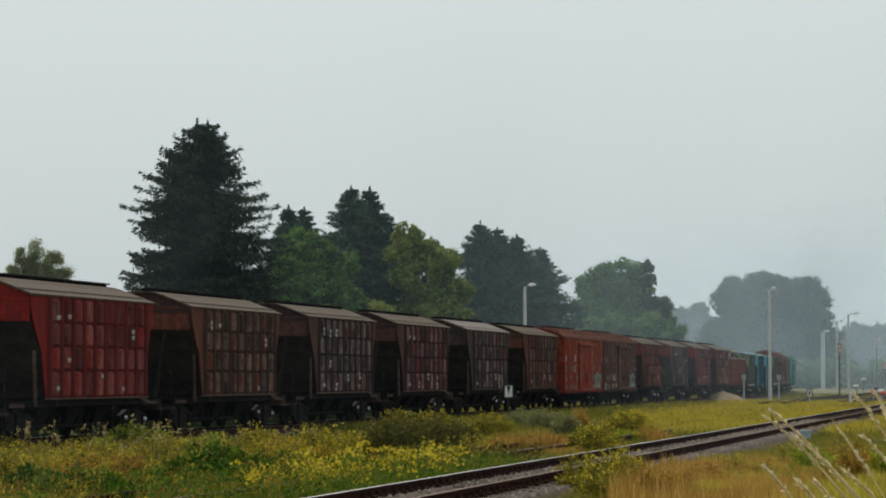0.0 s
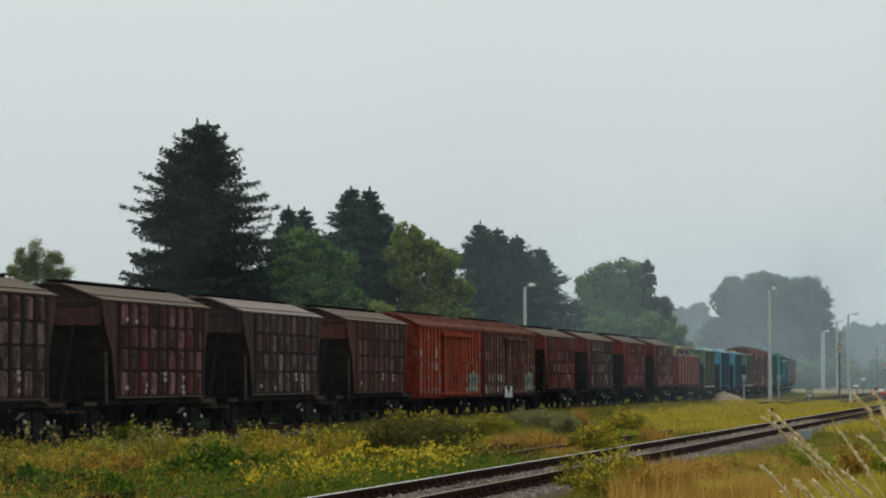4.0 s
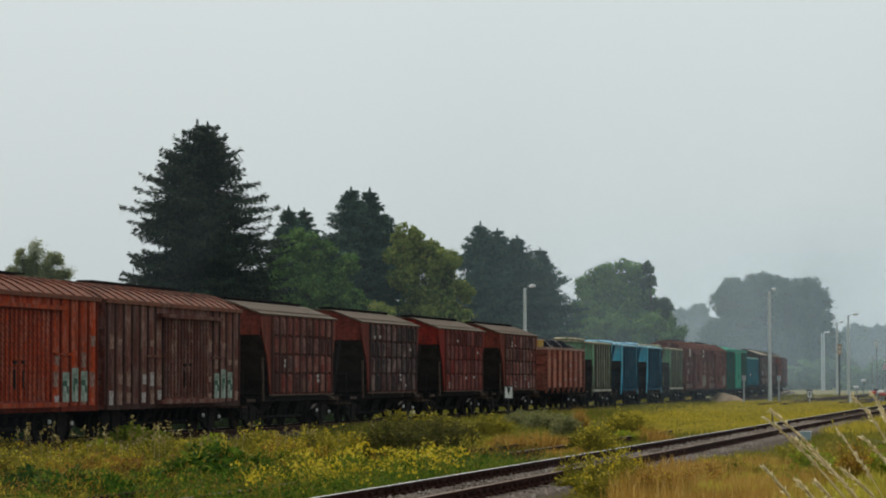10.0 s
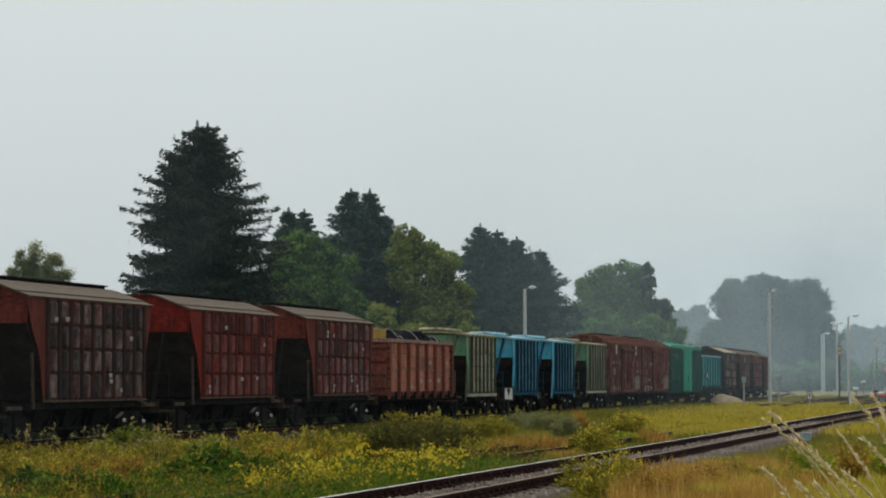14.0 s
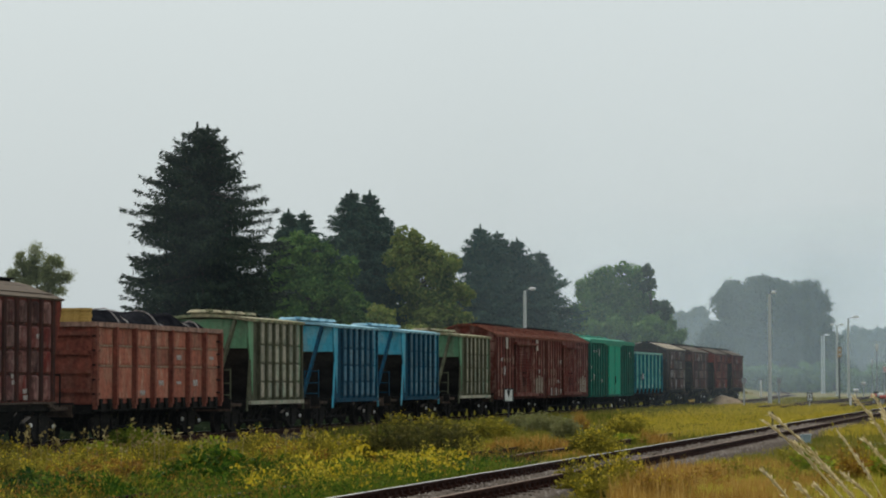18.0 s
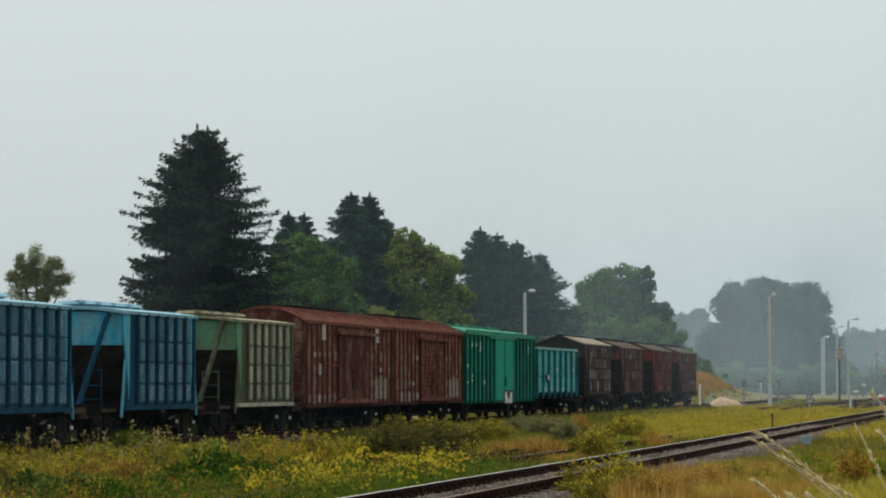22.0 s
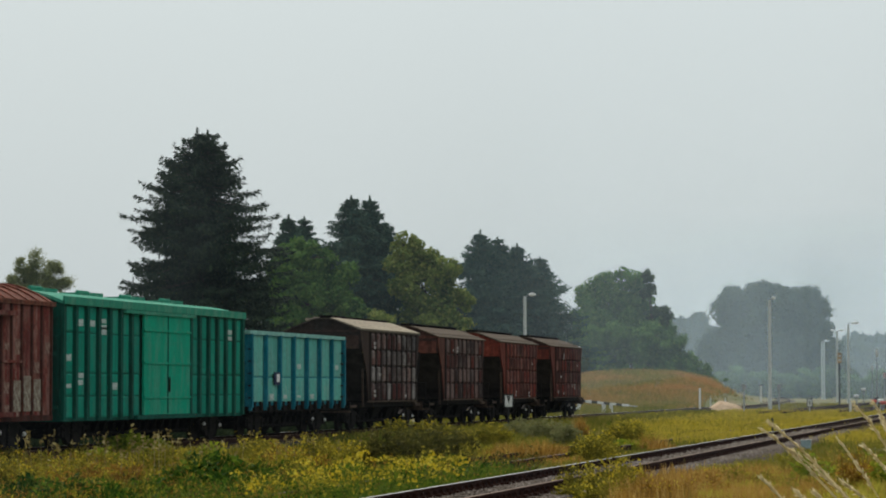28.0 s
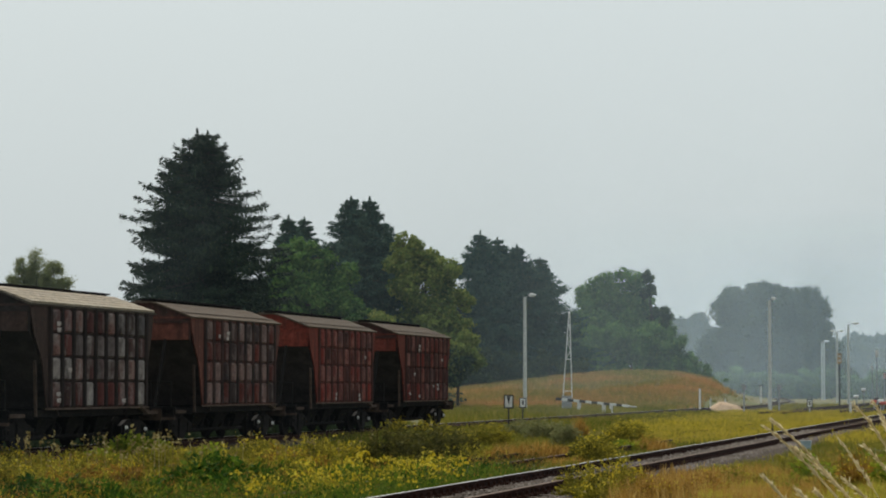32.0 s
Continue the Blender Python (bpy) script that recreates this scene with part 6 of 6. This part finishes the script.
    rad = 0.05 + 0.20 * (1 - t) * rnd.rand(n * per) + 0.05 * rnd.rand(n * per)
    pts = pts + np.stack([np.cos(ang) * rad, np.sin(ang) * rad, t * H], 1)
    k = np.repeat((spots[:, 3] / 70.0) ** 0.6, per)
    lean = np.stack([np.cos(ang), np.sin(ang), rnd.uniform(-0.2, 2.2, n * per)], 1)
    face = np.stack([0.2 * np.cos(ang), 0.2 * np.sin(ang), np.full(n * per, 0.35)], 1) + rnd.normal(0, 0.7, (n * per, 3))
    v, f = flat_cards(pts, lean, face, leaf * rnd.uniform(0.6, 1.35, n * per), leaf * 0.27 * rnd.uniform(0.6, 1.35, n * per))
    c = v.reshape(-1, 4, 3)
    c = pts[:, None] + (c - pts[:, None]) * k[:, None, None]
    ob = part(name, quick_mesh(name, c.reshape(-1, 3), f), mat)
    tagged(ob, label, cat, kind="stuff")
    if flower:
        m = n * flowers
        fp = np.repeat(spots[:, :3], flowers, 0) + np.stack([rnd.normal(0, 0.11, m), rnd.normal(0, 0.11, m), np.repeat(hh, flowers) * (1 + head * rnd.uniform(-1.0, 0.25, m))], 1)
        kk = np.repeat((spots[:, 3] / 70.0) ** 0.6, flowers)[:, None, None]
        v, f = cards(fp, rnd.normal(size=(m, 3)), fsize * 1.5, fsize * 1.4, rnd)
        c = fp[:, None] + (v.reshape(-1, 4, 3) - fp[:, None]) * kk
        ob = part(name + "_flowers", quick_mesh(name + "_flowers", c.reshape(-1, 3), f), flower)
        tagged(ob, label + ", flower heads", "flowers", kind="stuff")


def off_tracks(x, y, keep_near=2.3):
    if NEAR_X - 1.2 < x < NEAR_X + 1.6 or x < track_x(y) + 2.3 and x > track_x(y) - 2.3:
        return 0.0
    return 1.0


def patch(x, y, s, seed):
    return noise.noise((x * s, y * s, seed)) * 0.5 + 0.5


# meadow between the tracks and in front of the near one
sp, r = field(16000, 42, 120, -60, 1640, 1, lambda x, y, z, u: off_tracks(x, y) * (0.35 + 0.65 * (patch(x, y, 0.25, 1) > 0.42)), 1.3)
blades("meadow_grass", sp, r, 0.24, 0.012, 9, GRASS, "tall green and yellowing meadow grass")
sp, r = field(9000, 100, 330, -60, 1640, 2, lambda x, y, z, u: off_tracks(x, y), 1.0)
blades("far_meadow_grass", sp, r, 0.34, 0.015, 8, GRASS, "rough grass between the yard tracks", 0.3)
sp, r = field(3600, 42, 60, 1090, 1640, 3, lambda x, y, z, u: (x > NEAR_X + 1.2) * (0.15 + 0.85 * (patch(x, y, 0.55, 5) > 0.52)))
blades("dry_grass", sp, r, 0.56, 0.017, 9, DRY, "dry orange-brown grass in front of the near track")
LIME_GRASS = leafy("lime_grass", (0.17, 0.19, 0.022), (0.46, 0.40, 0.045), (0.70, 0.56, 0.11), translucent=0.45, scale=0.9)
sp, r = field(3600, 42, 60, 1240, 1640, 23, lambda x, y, z, u: (x > NEAR_X + 1.5) * (patch(x, y, 0.55, 5) < 0.56))
blades("lime_grass", sp, r, 0.52, 0.017, 9, LIME_GRASS, "yellow-green grass in front of the near track")
sp, r = field(6500, 255, 330, 780, 1330, 5, lambda x, y, z, u: x < track_x(y) - 4)
BANK_GRASS = leafy("bank_grass", (0.15, 0.165, 0.045), (0.38, 0.195, 0.07), (0.46, 0.265, 0.11), translucent=0.45, scale=0.09)
blades("bank_grass", sp, r, 0.55, 0.014, 7, BANK_GRASS, "dry orange-brown grass covering the bank", 0.35)
sp, r = field(2500, 170, 270, 780, 1330, 24, lambda x, y, z, u: x < track_x(y) - 4)
blades("verge_grass", sp, r, 0.6, 0.016, 9, GRASS, "green grass at the foot of the bank", 0.35)

OLIVE = leafy("olive_leaves", (0.085, 0.085, 0.011), (0.27, 0.235, 0.024), (0.50, 0.40, 0.05), translucent=0.4, scale=1.2)
LIME = leafy("lime_leaves", (0.11, 0.165, 0.014), (0.25, 0.29, 0.024), (0.40, 0.39, 0.04), translucent=0.4, scale=1.2)
RUSSET = leafy("russet_seed_heads", (0.13, 0.072, 0.013), (0.33, 0.175, 0.028), (0.52, 0.29, 0.05), translucent=0.4, scale=1.2)
GREYLEAF = leafy("grey_green_leaves", (0.14, 0.15, 0.06), (0.21, 0.21, 0.085), (0.28, 0.26, 0.12), translucent=0.45, scale=1.2)
# very dark low stop puts shaded gaps among the leaves into the colour
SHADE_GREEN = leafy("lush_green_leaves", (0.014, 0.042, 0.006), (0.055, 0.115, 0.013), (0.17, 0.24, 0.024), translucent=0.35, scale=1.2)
STYLES = {
    "gold": (OLIVE, YELLOW, 2, 0.036, "goldenrod", "flowering goldenrod among the weeds"),
    "rag": (WEED, YELLOW, 4, 0.050, "ragwort", "bright yellow ragwort plants near the track"),
    "green": (SHADE_GREEN, None, 0, 0, "weed_clump", "lush green leafy weeds"),
    "lime": (LIME, None, 0, 0, "weed_clump", "bright yellow-green leafy weeds"),
    "olive": (OLIVE, None, 0, 0, "weed_clump", "olive-green weeds going to seed"),
    "russet": (RUSSET, YELLOW, 2, 0.03, "weed_clump", "russet weeds gone to seed"),
    "dark": (DARK_WEED, None, 0, 0, "thicket", "dark brownish-green thicket beside the tracks"),
    "grey": (GREYLEAF, None, 0, 0, "weed_clump", "grey-green weeds in front of the train"),
    "tan": (DRY, None, 0, 0, "grass_tuft", "tuft of dry pale-orange grass"),
    "blade": (SHADE_GREEN, None, 0, 0, "grass_tuft", "tuft of blue-green grass beside the rail"),
}


def clump(style, u, v_top, v_base, half, seed, z=None):
    """One stand of weeds; its foot, height and width are given as seen at the clip's end."""
    leaf_mat, flower, nf, fs, name, label = STYLES[style]
    rnd = np.random.RandomState(seed)
    z = z or min(150.0, LENS * (EYE_Z + 0.42) / max(12.0, v_base - 685.66))
    x0, y0 = place(u, z)
    zb = ground_z(x0, y0)
    h, rx = max(0.22, height(v_top, z) - zb), half / LENS * z
    root = empty(name, (x0, y0, zb), label=label, category="grass" if "tuft" in name else "weeds")
    grass = style in ("tan", "blade")
    n = int((90 if grass else 50) * max(0.8, rx * 2.2)) + 10
    th, rr = rnd.uniform(0, 6.28, n), np.sqrt(rnd.rand(n))
    fx, fy = rx * rr * np.cos(th), rx * 0.8 * rr * np.sin(th)
    sh = h * (1 - 0.45 * rr ** 2) * rnd.uniform(0.6, 1.08, n)
    stem = Geo()
    pts, drs = [], []
    tops = []
    for k in range(n):
        lean = np.array([math.cos(th[k]), math.sin(th[k])]) * rnd.uniform(0, 0.22) * sh[k]
        base, top = np.array([fx[k], fy[k], -0.05]), np.array([fx[k] + lean[0], fy[k] + lean[1], sh[k]])
        tops.append(top)
        if not grass:
            stem.tube(tuple(base), tuple(top), 0.008, 0.005, n=3, caps=False)
            m = rnd.randint(12, 20)
            t = rnd.uniform(0.12, 1.0, m)
            a = rnd.uniform(0, 6.28, m)
            off = (0.03 + 0.13 * (1 - t))[:, None] * np.stack([np.cos(a), np.sin(a), np.zeros(m)], 1) * rnd.rand(m, 1)
            pts.append(base + (top - base) * t[:, None] + off)
            drs.append(np.stack([np.cos(a), np.sin(a), rnd.uniform(-0.3, 0.9, m)], 1))
        else:
            pts.append(base[None] + rnd.normal(0, 0.03, (3, 3)) * np.array([1, 1, 0]))
            drs.append(np.stack([lean[0] + rnd.normal(0, 0.12, 3), lean[1] + rnd.normal(0, 0.12, 3), np.full(3, sh[k])], 1))
    P, D = np.concatenate(pts), np.concatenate(drs)
    if grass:
        ln = np.linalg.norm(D, axis=1)
        side = rnd.normal(size=(len(P), 3)) * np.array([1, 1, 0])
        side *= 0.012 * (z / 70) / np.linalg.norm(side, axis=1)[:, None]
        bend = np.stack([rnd.normal(0, 0.12, len(P)), rnd.normal(0, 0.12, len(P)), np.zeros(len(P))], 1) * ln[:, None]
        v = np.stack([P - side, P + side, P + D * 0.6 + side * 0.8, P + D * 0.6 - side * 0.8, P + D + bend], 1).reshape(-1, 3)
        tri = np.array([(0, 1, 2), (0, 2, 3), (3, 2, 4)])
        f = (tri[None] + (np.arange(len(P)) * 5)[:, None, None]).reshape(-1, 3)
        tagged(part("foliage", quick_mesh("tuft", v, f), leaf_mat, root), kind="stuff")
        return root
    size = {"green": 0.19, "lime": 0.15, "dark": 0.17, "rag": 0.13}.get(style, 0.14) * (z / 65) ** 0.6
    face = D * np.array([0.2, 0.2, 0]) + np.array([0, 0, 0.35]) + rnd.normal(0, 0.7, P.shape)
    v, f = flat_cards(P, D, face, size * rnd.uniform(0.6, 1.35, len(P)), size * (0.55 if style in ("green", "lime") else 0.27) * rnd.uniform(0.6, 1.35, len(P)))
    tagged(part("stem_growth", stem, leaf_mat, root), kind="stuff")
    tagged(part("foliage", quick_mesh("weed_leaves", v, f), leaf_mat, root), kind="stuff")
    if flower:
        T = np.repeat(np.array(tops), nf, 0)
        spread = 0.05 if style == "rag" else 0.07
        T = T + rnd.normal(0, spread, T.shape) * np.array([1, 1, 0.35 if style == "rag" else 1.6]) - np.array([0, 0, 0.04])
        v, f = cards(T, rnd.normal(size=T.shape) + np.array([0, 0, 0.6]), fs * 1.5 * (z / 60) ** 0.5, fs * 1.4 * (z / 60) ** 0.5, rnd)
        tagged(part("blossom", quick_mesh("flowers", v, f), flower, root, "small bright yellow flower heads"), kind="stuff")
    return root


# the dark clump at 395 stands in for a shadowed hollow
CLUMPS = """gold 20 800 872 40; gold 72 826 876 34; russet 100 832 882 30; gold 130 806 852 34; russet 180 816 872 44; russet 228 816 862 30
lime 232 768 816 44; lime 178 790 832 24; olive 300 786 852 52; green 338 814 872 44; green 402 832 884 58; green 272 850 892 30; green 90 862 900 60; green 200 862 902 50
olive 420 786 842 44; lime 372 790 832 38; gold 450 768 832 24; russet 500 788 842 50; gold 560 768 832 38; gold 600 776 842 34; gold 630 782 842 20
rag 482 846 892 34; rag 532 850 892 30; rag 602 826 872 28; rag 650 822 866 28; dark 676 758 842 30; dark 704 736 842 24; dark 735 752 838 28; dark 764 738 832 24; dark 790 750 822 28; dark 818 762 812 26; dark 655 778 836 28; dark 722 762 806 30; gold 700 742 784 16; gold 750 746 784 14; olive 780 744 790 16
gold 690 746 772 24; rag 722 812 862 28; rag 770 802 852 26; rag 804 804 836 16; rag 690 828 866 22; blade 832 816 846 38; blade 892 822 838 46; blade 770 840 866 40; blade 700 856 880 40
olive 816 756 802 30; olive 872 746 792 38; tan 902 776 816 44; tan 952 770 816 44; tan 880 786 816 28; tan 992 778 812 30; grey 962 740 782 36; grey 1002 746 792 24; grey 920 742 776 30
tan 1026 730 778 12; gold 1062 762 822 36; gold 1106 740 792 32; gold 1130 746 776 22; gold 1050 772 818 40; tan 1150 764 800 40; tan 1000 800 826 40
gold 20 790 830 30; olive 60 800 842 40; gold 330 792 836 26; gold 395 800 846 26; gold 250 806 850 30; olive 140 790 822 30; lime 280 776 812 22; olive 470 776 812 26; gold 520 800 850 30
green 60 842 890 60; green 150 846 895 50; green 385 800 870 46; green 440 820 872 40; lime 215 764 812 40; green 345 796 850 30; dark 395 812 850 26; dark 40 866 890 40; rag 560 846 890 24; rag 440 850 894 24; gold 480 806 850 30; russet 560 806 850 34; olive 610 800 850 34; rag 740 820 858 18; rag 630 842 882 22
olive 1130 768 790 30; lime 1110 778 800 30"""
NEAR_CLUMPS = """gold 1022 812 868 30 55; gold 1070 808 872 36 54; gold 1108 800 858 28 56; gold 1062 846 890 50 50; olive 1010 850 880 26 52; russet 1160 848 892 40 49; russet 1245 836 892 40 49; blade 1192 836 882 22 50
olive 1350 832 872 26 52; olive 1385 836 880 26 51; lime 1440 800 862 36 53; lime 1400 846 892 36 49; russet 1508 796 892 18 50; russet 1530 816 882 14 52; lime 1560 800 872 34 51; olive 1300 820 872 30 53; olive 1470 836 892 36 49; olive 1330 850 884 18 50; olive 1480 800 850 16 54; tan 1150 838 882 34 50; tan 1220 826 880 36 51; tan 1280 816 872 36 53; tan 1330 806 850 30 56; tan 1540 776 850 30 55; olive 1420 786 830 40 58; tan 1480 776 830 34 58"""
for k, row in enumerate(CLUMPS.replace("\n", ";").split(";")):
    st, *nums = row.split()
    clump(st, *[float(q) for q in nums], 300 + k)
for k, row in enumerate(NEAR_CLUMPS.replace("\n", ";").split(";")):
    st, u, a, b, hw, zz = row.split()
    clump(st, float(u), float(a), float(b), float(hw), 500 + k, float(zz))

sp, r = field(2600, 105, 215, 560, 1260, 41, lambda x, y, z, u: track_x(y) + 1.7 < x < track_x(y) + 5.5)
blades("lineside_grass", sp, r, 0.50, 0.015, 9, GRASS, "tall rough grass along the goods line", 0.3)
YARD = leafy("yard_grass", (0.14, 0.15, 0.022), (0.48, 0.37, 0.04), (0.60, 0.43, 0.08), translucent=0.45, scale=0.35)
sp, r = field(6500, 105, 240, 1100, 1640, 13, lambda x, y, z, u: off_tracks(x, y) * (x > track_x(y) + 3) * (0.25 + 0.75 * (patch(x, y, 0.10, 9) > 0.45)))
blades("yard_grass", sp, r, 0.40, 0.013, 9, YARD, "yellowing weeds and grass along the yard", 0.3)
sp, r = field(420, 105, 200, 1130, 1540, 33, lambda x, y, z, u: off_tracks(x, y) * (x > track_x(y) + 3) * (patch(x, y, 0.14, 9) > 0.5))
weeds("yellow_weeds", sp, r, 0.42, 12, 0.08, OLIVE, "low weeds with yellow flowers along the yard", YELLOW, 5, 0.026, head=0.5)
sp, r = field(900, 62, 88, -60, 900, 15, lambda x, y, z, u: MID_X - 1.5 > x > TRAIN_X + 2.4)
weeds("low_weeds", sp, r, 0.40, 16, 0.13, OLIVE, "low olive weeds along the goods line", None)
sp, r = field(650, 44, 66, 250, 960, 16, lambda x, y, z, u: NEAR_X - 1.4 > x > MID_X - 1)
weeds("low_weeds", sp, r, 0.36, 14, 0.13, WEED, "low yellow-green weeds between the tracks", None)
# dark leaves scattered low as the shade between brighter plants
sp, r = field(330, 44, 70, -60, 960, 36, lambda x, y, z, u: (NEAR_X - 1.6 > x > MID_X - 5) * (patch(x, y, 0.5, 15) > 0.5))
weeds("shady_weeds", sp, r, 0.42, 16, 0.17, SHADE_GREEN, "dark green weeds between the tracks", None)
sp, r = field(420, 44, 80, -60, 960, 37, lambda x, y, z, u: (NEAR_X - 1.8 > x > TRAIN_X + 4) * (patch(x, y, 0.5, 12) > 0.54))
weeds("brown_weeds", sp, r, 0.45, 14, 0.12, DARK_WEED, "brownish weeds between the tracks", None)
sp, r = field(260, 44, 72, -60, 980, 39, lambda x, y, z, u: (NEAR_X - 1.9 > x > TRAIN_X + 4) * (patch(x, y, 0.6, 3) > 0.56))
weeds("olive_weeds", sp, r, 0.62, 18, 0.13, OLIVE, "olive weeds going to seed between the tracks", YELLOW, 1, 0.022)
sp, r = field(320, 44, 72, -60, 980, 40, lambda x, y, z, u: (NEAR_X - 1.9 > x > TRAIN_X + 4) * (patch(x, y, 0.5, 8) > 0.57))
weeds("russet_weeds", sp, r, 0.55, 14, 0.09, RUSSET, "russet dock and sorrel between the tracks", None)
sp, r = field(75, 46, 66, 420, 840, 38, lambda x, y, z, u: NEAR_X - 1.8 > x > NEAR_X - 5.5)
weeds("yellow_ragwort", sp, r, 0.62, 10, 0.10, WEED, "scattered bright yellow ragwort", YELLOW, 9, 0.055, head=0.16)
# added dark growth past the goods line, blocking bright ground seen under the wagons
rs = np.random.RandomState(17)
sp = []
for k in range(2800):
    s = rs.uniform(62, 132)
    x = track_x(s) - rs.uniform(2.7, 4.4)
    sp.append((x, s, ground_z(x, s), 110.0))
weeds("shaded_weeds", np.array(sp), rs, 0.95, 14, 0.17, LEAF_DARK, "dark weeds added behind the goods line to darken gaps under wagons", None)

# brown seed stems standing in front of the wheels
sp, r = field(90, 58, 78, -30, 660, 14, lambda x, y, z, u: (x < MID_X - 2) * (x > TRAIN_X + 2.6))
n = len(sp)
hh = r.uniform(0.55, 1.1, n)
g = Geo()
pts = []
for (x, y, z, zz), h in zip(sp, hh):
    top = (x + r.normal(0, 0.05), y + r.normal(0, 0.05), z + h)
    g.tube((x, y, z), top, 0.008, 0.006, n=3, caps=False)
    pts += [np.array(top) + r.normal(0, 0.02, 3) * np.array([1, 1, 2.5]) for _ in range(6)]
tagged(part("seed_stems", g, BROWNHEAD), "thin brown seed stems of dock", "weeds", kind="stuff")
v, f = cards(np.array(pts), r.normal(size=(len(pts), 3)), 0.085, 0.06, r)
tagged(part("seed_heads", quick_mesh("seed_heads", v, f), BROWNHEAD), "pale brown seed heads of dock", "weeds", kind="stuff")

SWAY = []


def stalk(u0, u1, v1, thick, seed, windward, bow=0.10, droop=0.0, z=40.0):
    """A long pale grass stalk with a feathery head, rooted below the view; it sways about its foot."""
    rnd = np.random.RandomState(seed)
    x0, y0 = place(u0, z)
    zb = ground_z(x0, y0)
    root = empty("grass_stalk", (x0, y0, zb), label="tall bleached grass stalk with a feathery head", category="grass stalk", group="tall bleached grass stalks")
    root.rotation_euler = (0, 0, radians(YAW))
    tip = Vector(((u1 - u0) / LENS * z, rnd.uniform(-0.2, 0.2), height(v1, z) - zb))
    ctrl = tip * 0.55 + Vector((0, 0, bow * tip.length + droop))

    def at(t):
        return ctrl * 2 * t * (1 - t) + tip * t * t

    g, m = Geo(), 14
    for i in range(m):
        g.tube(at(i / m), at((i + 1) / m), thick * (2.3 - 1.1 * i / m), thick * (2.3 - 1.1 * (i + 1) / m), n=5, caps=False)
    part("stem", g, STRAW, root)
    q = 0.45 + 0.53 * rnd.rand(110)
    pts = np.array([tuple(at(t)) for t in q]) + rnd.normal(0, thick * 0.8, (110, 3))
    d = np.array([tuple((at(min(1, t + 0.02)) - at(t - 0.02)).normalized()) for t in q])
    vv, ff = cards(pts, d + rnd.normal(0, 0.25, (110, 3)), 0.095, 0.021, rnd)
    part("seed_head", quick_mesh("stalk_head", vv, ff), STRAW, root)
    SWAY.append((root, (x0, y0, zb), windward, seed))


for k, (u0, u1, v1, th, w, dr) in enumerate(((1568, 1364, 742, 0.009, 1, 0), (1548, 1349, 752, 0.009, 1, 0), (1575, 1400, 790, 0.006, 1, 0), (1445, 1352, 845, 0.008, 1, 0), (1565, 1460, 838, 0.008, 1, 0),
                                           (1605, 1494, 850, 0.008, 1, 0), (1482, 1408, 866, 0.008, 1, 0), (1640, 1510, 718, 0.008, -1, 0.35), (1648, 1545, 712, 0.006, -1, 0.1),
                                           (1632, 1562, 738, 0.006, -1, 0.1), (1600, 1478, 776, 0.004, -1, 0.0), (1660, 1530, 790, 0.005, -1, 0.0), (1520, 1440, 870, 0.006, 1, 0))):
    stalk(u0, u1, v1, th, 200 + k, w, 0.10, dr)

# ---------------------------------------------------------------- movement
SPEEDS = [(0, 9.592), (3, 9.557), (6, 9.494), (9, 9.439), (12, 9.540), (15, 9.367), (18, 9.311), (21, 9.324), (24, 9.320), (28, 9.401), (32, 9.474)]


def travelled(t):
    """How far the train has come since the clip's start."""
    d = 0.0
    for (t0, v0), (t1, v1) in zip(SPEEDS, SPEEDS[1:]):
        if t <= t0:
            break
        e = min(t, t1)
        ve = v0 + (v1 - v0) * (e - t0) / (t1 - t0)
        d += (v0 + ve) / 2 * (e - t0)
    return d


def motions():
    for wagon, c in TRAIN:
        rows = []
        for i in range(33):
            s = c - travelled(i)
            slope = track_x(s + 0.5) - track_x(s - 0.5)
            rows.append((i, pose(track_x(s), s, 0, 0, 0, math.degrees(-math.atan(slope)))))
        walk(wagon, rows)
    lift = [(0, 0), (22, 0), (24.2, 0), (25, 5), (26, 15), (27, 26), (28, 37), (28.8, 46), (30, 58.7), (31, 69.5), (32, 82)]
    walk(BOOM, [(t, pose(*BOOM_FOOT, e, 0, 0)) for t, e in lift])
    lean = [(0, 0), (2, 0.6), (4, 0.8), (6, 0), (8, 0.5), (10, 0), (12, 0.6), (14, 0.1), (17, 0.2), (19, 2.0), (20, 5), (21, 6), (22, 8), (23, 8), (23.5, 5.5), (24, 6), (25, 4),
            (27, 2), (28, 1.6), (30, 1.4), (31, 0.5), (32, 0)]
    rise = [(0, 0), (2, 0.5), (4, 0.2), (6, 0.6), (8, 0), (10, 0.6), (12, 0.3), (14, 0.4), (17, 0), (19, -1), (20, -6), (21, -7), (22, -9), (23, -10), (23.5, -8), (24, -3), (25, -1),
            (27, 0), (28, 0.3), (30, 0), (31, 0.4), (32, 0)]
    for stalk_root, foot, windward, seed in SWAY:
        k = 0.8 + 0.05 * (seed % 9)
        rows = [(t, pose(*foot, 0, -d * k + 0.3 * math.sin(t * 1.7 + seed), YAW)) for t, d in (lean if windward > 0 else rise)]
        walk(stalk_root, rows)
    step = 32 / 480
    rolls = [(i * step, math.degrees(travelled(i * step) / WHEEL_R)) for i in range(481)]
    for wheel, y in WHEELSETS:
        walk(wheel, [(t, pose(0, y, WHEEL_R, r, 0, 0)) for t, r in rolls])


motions()
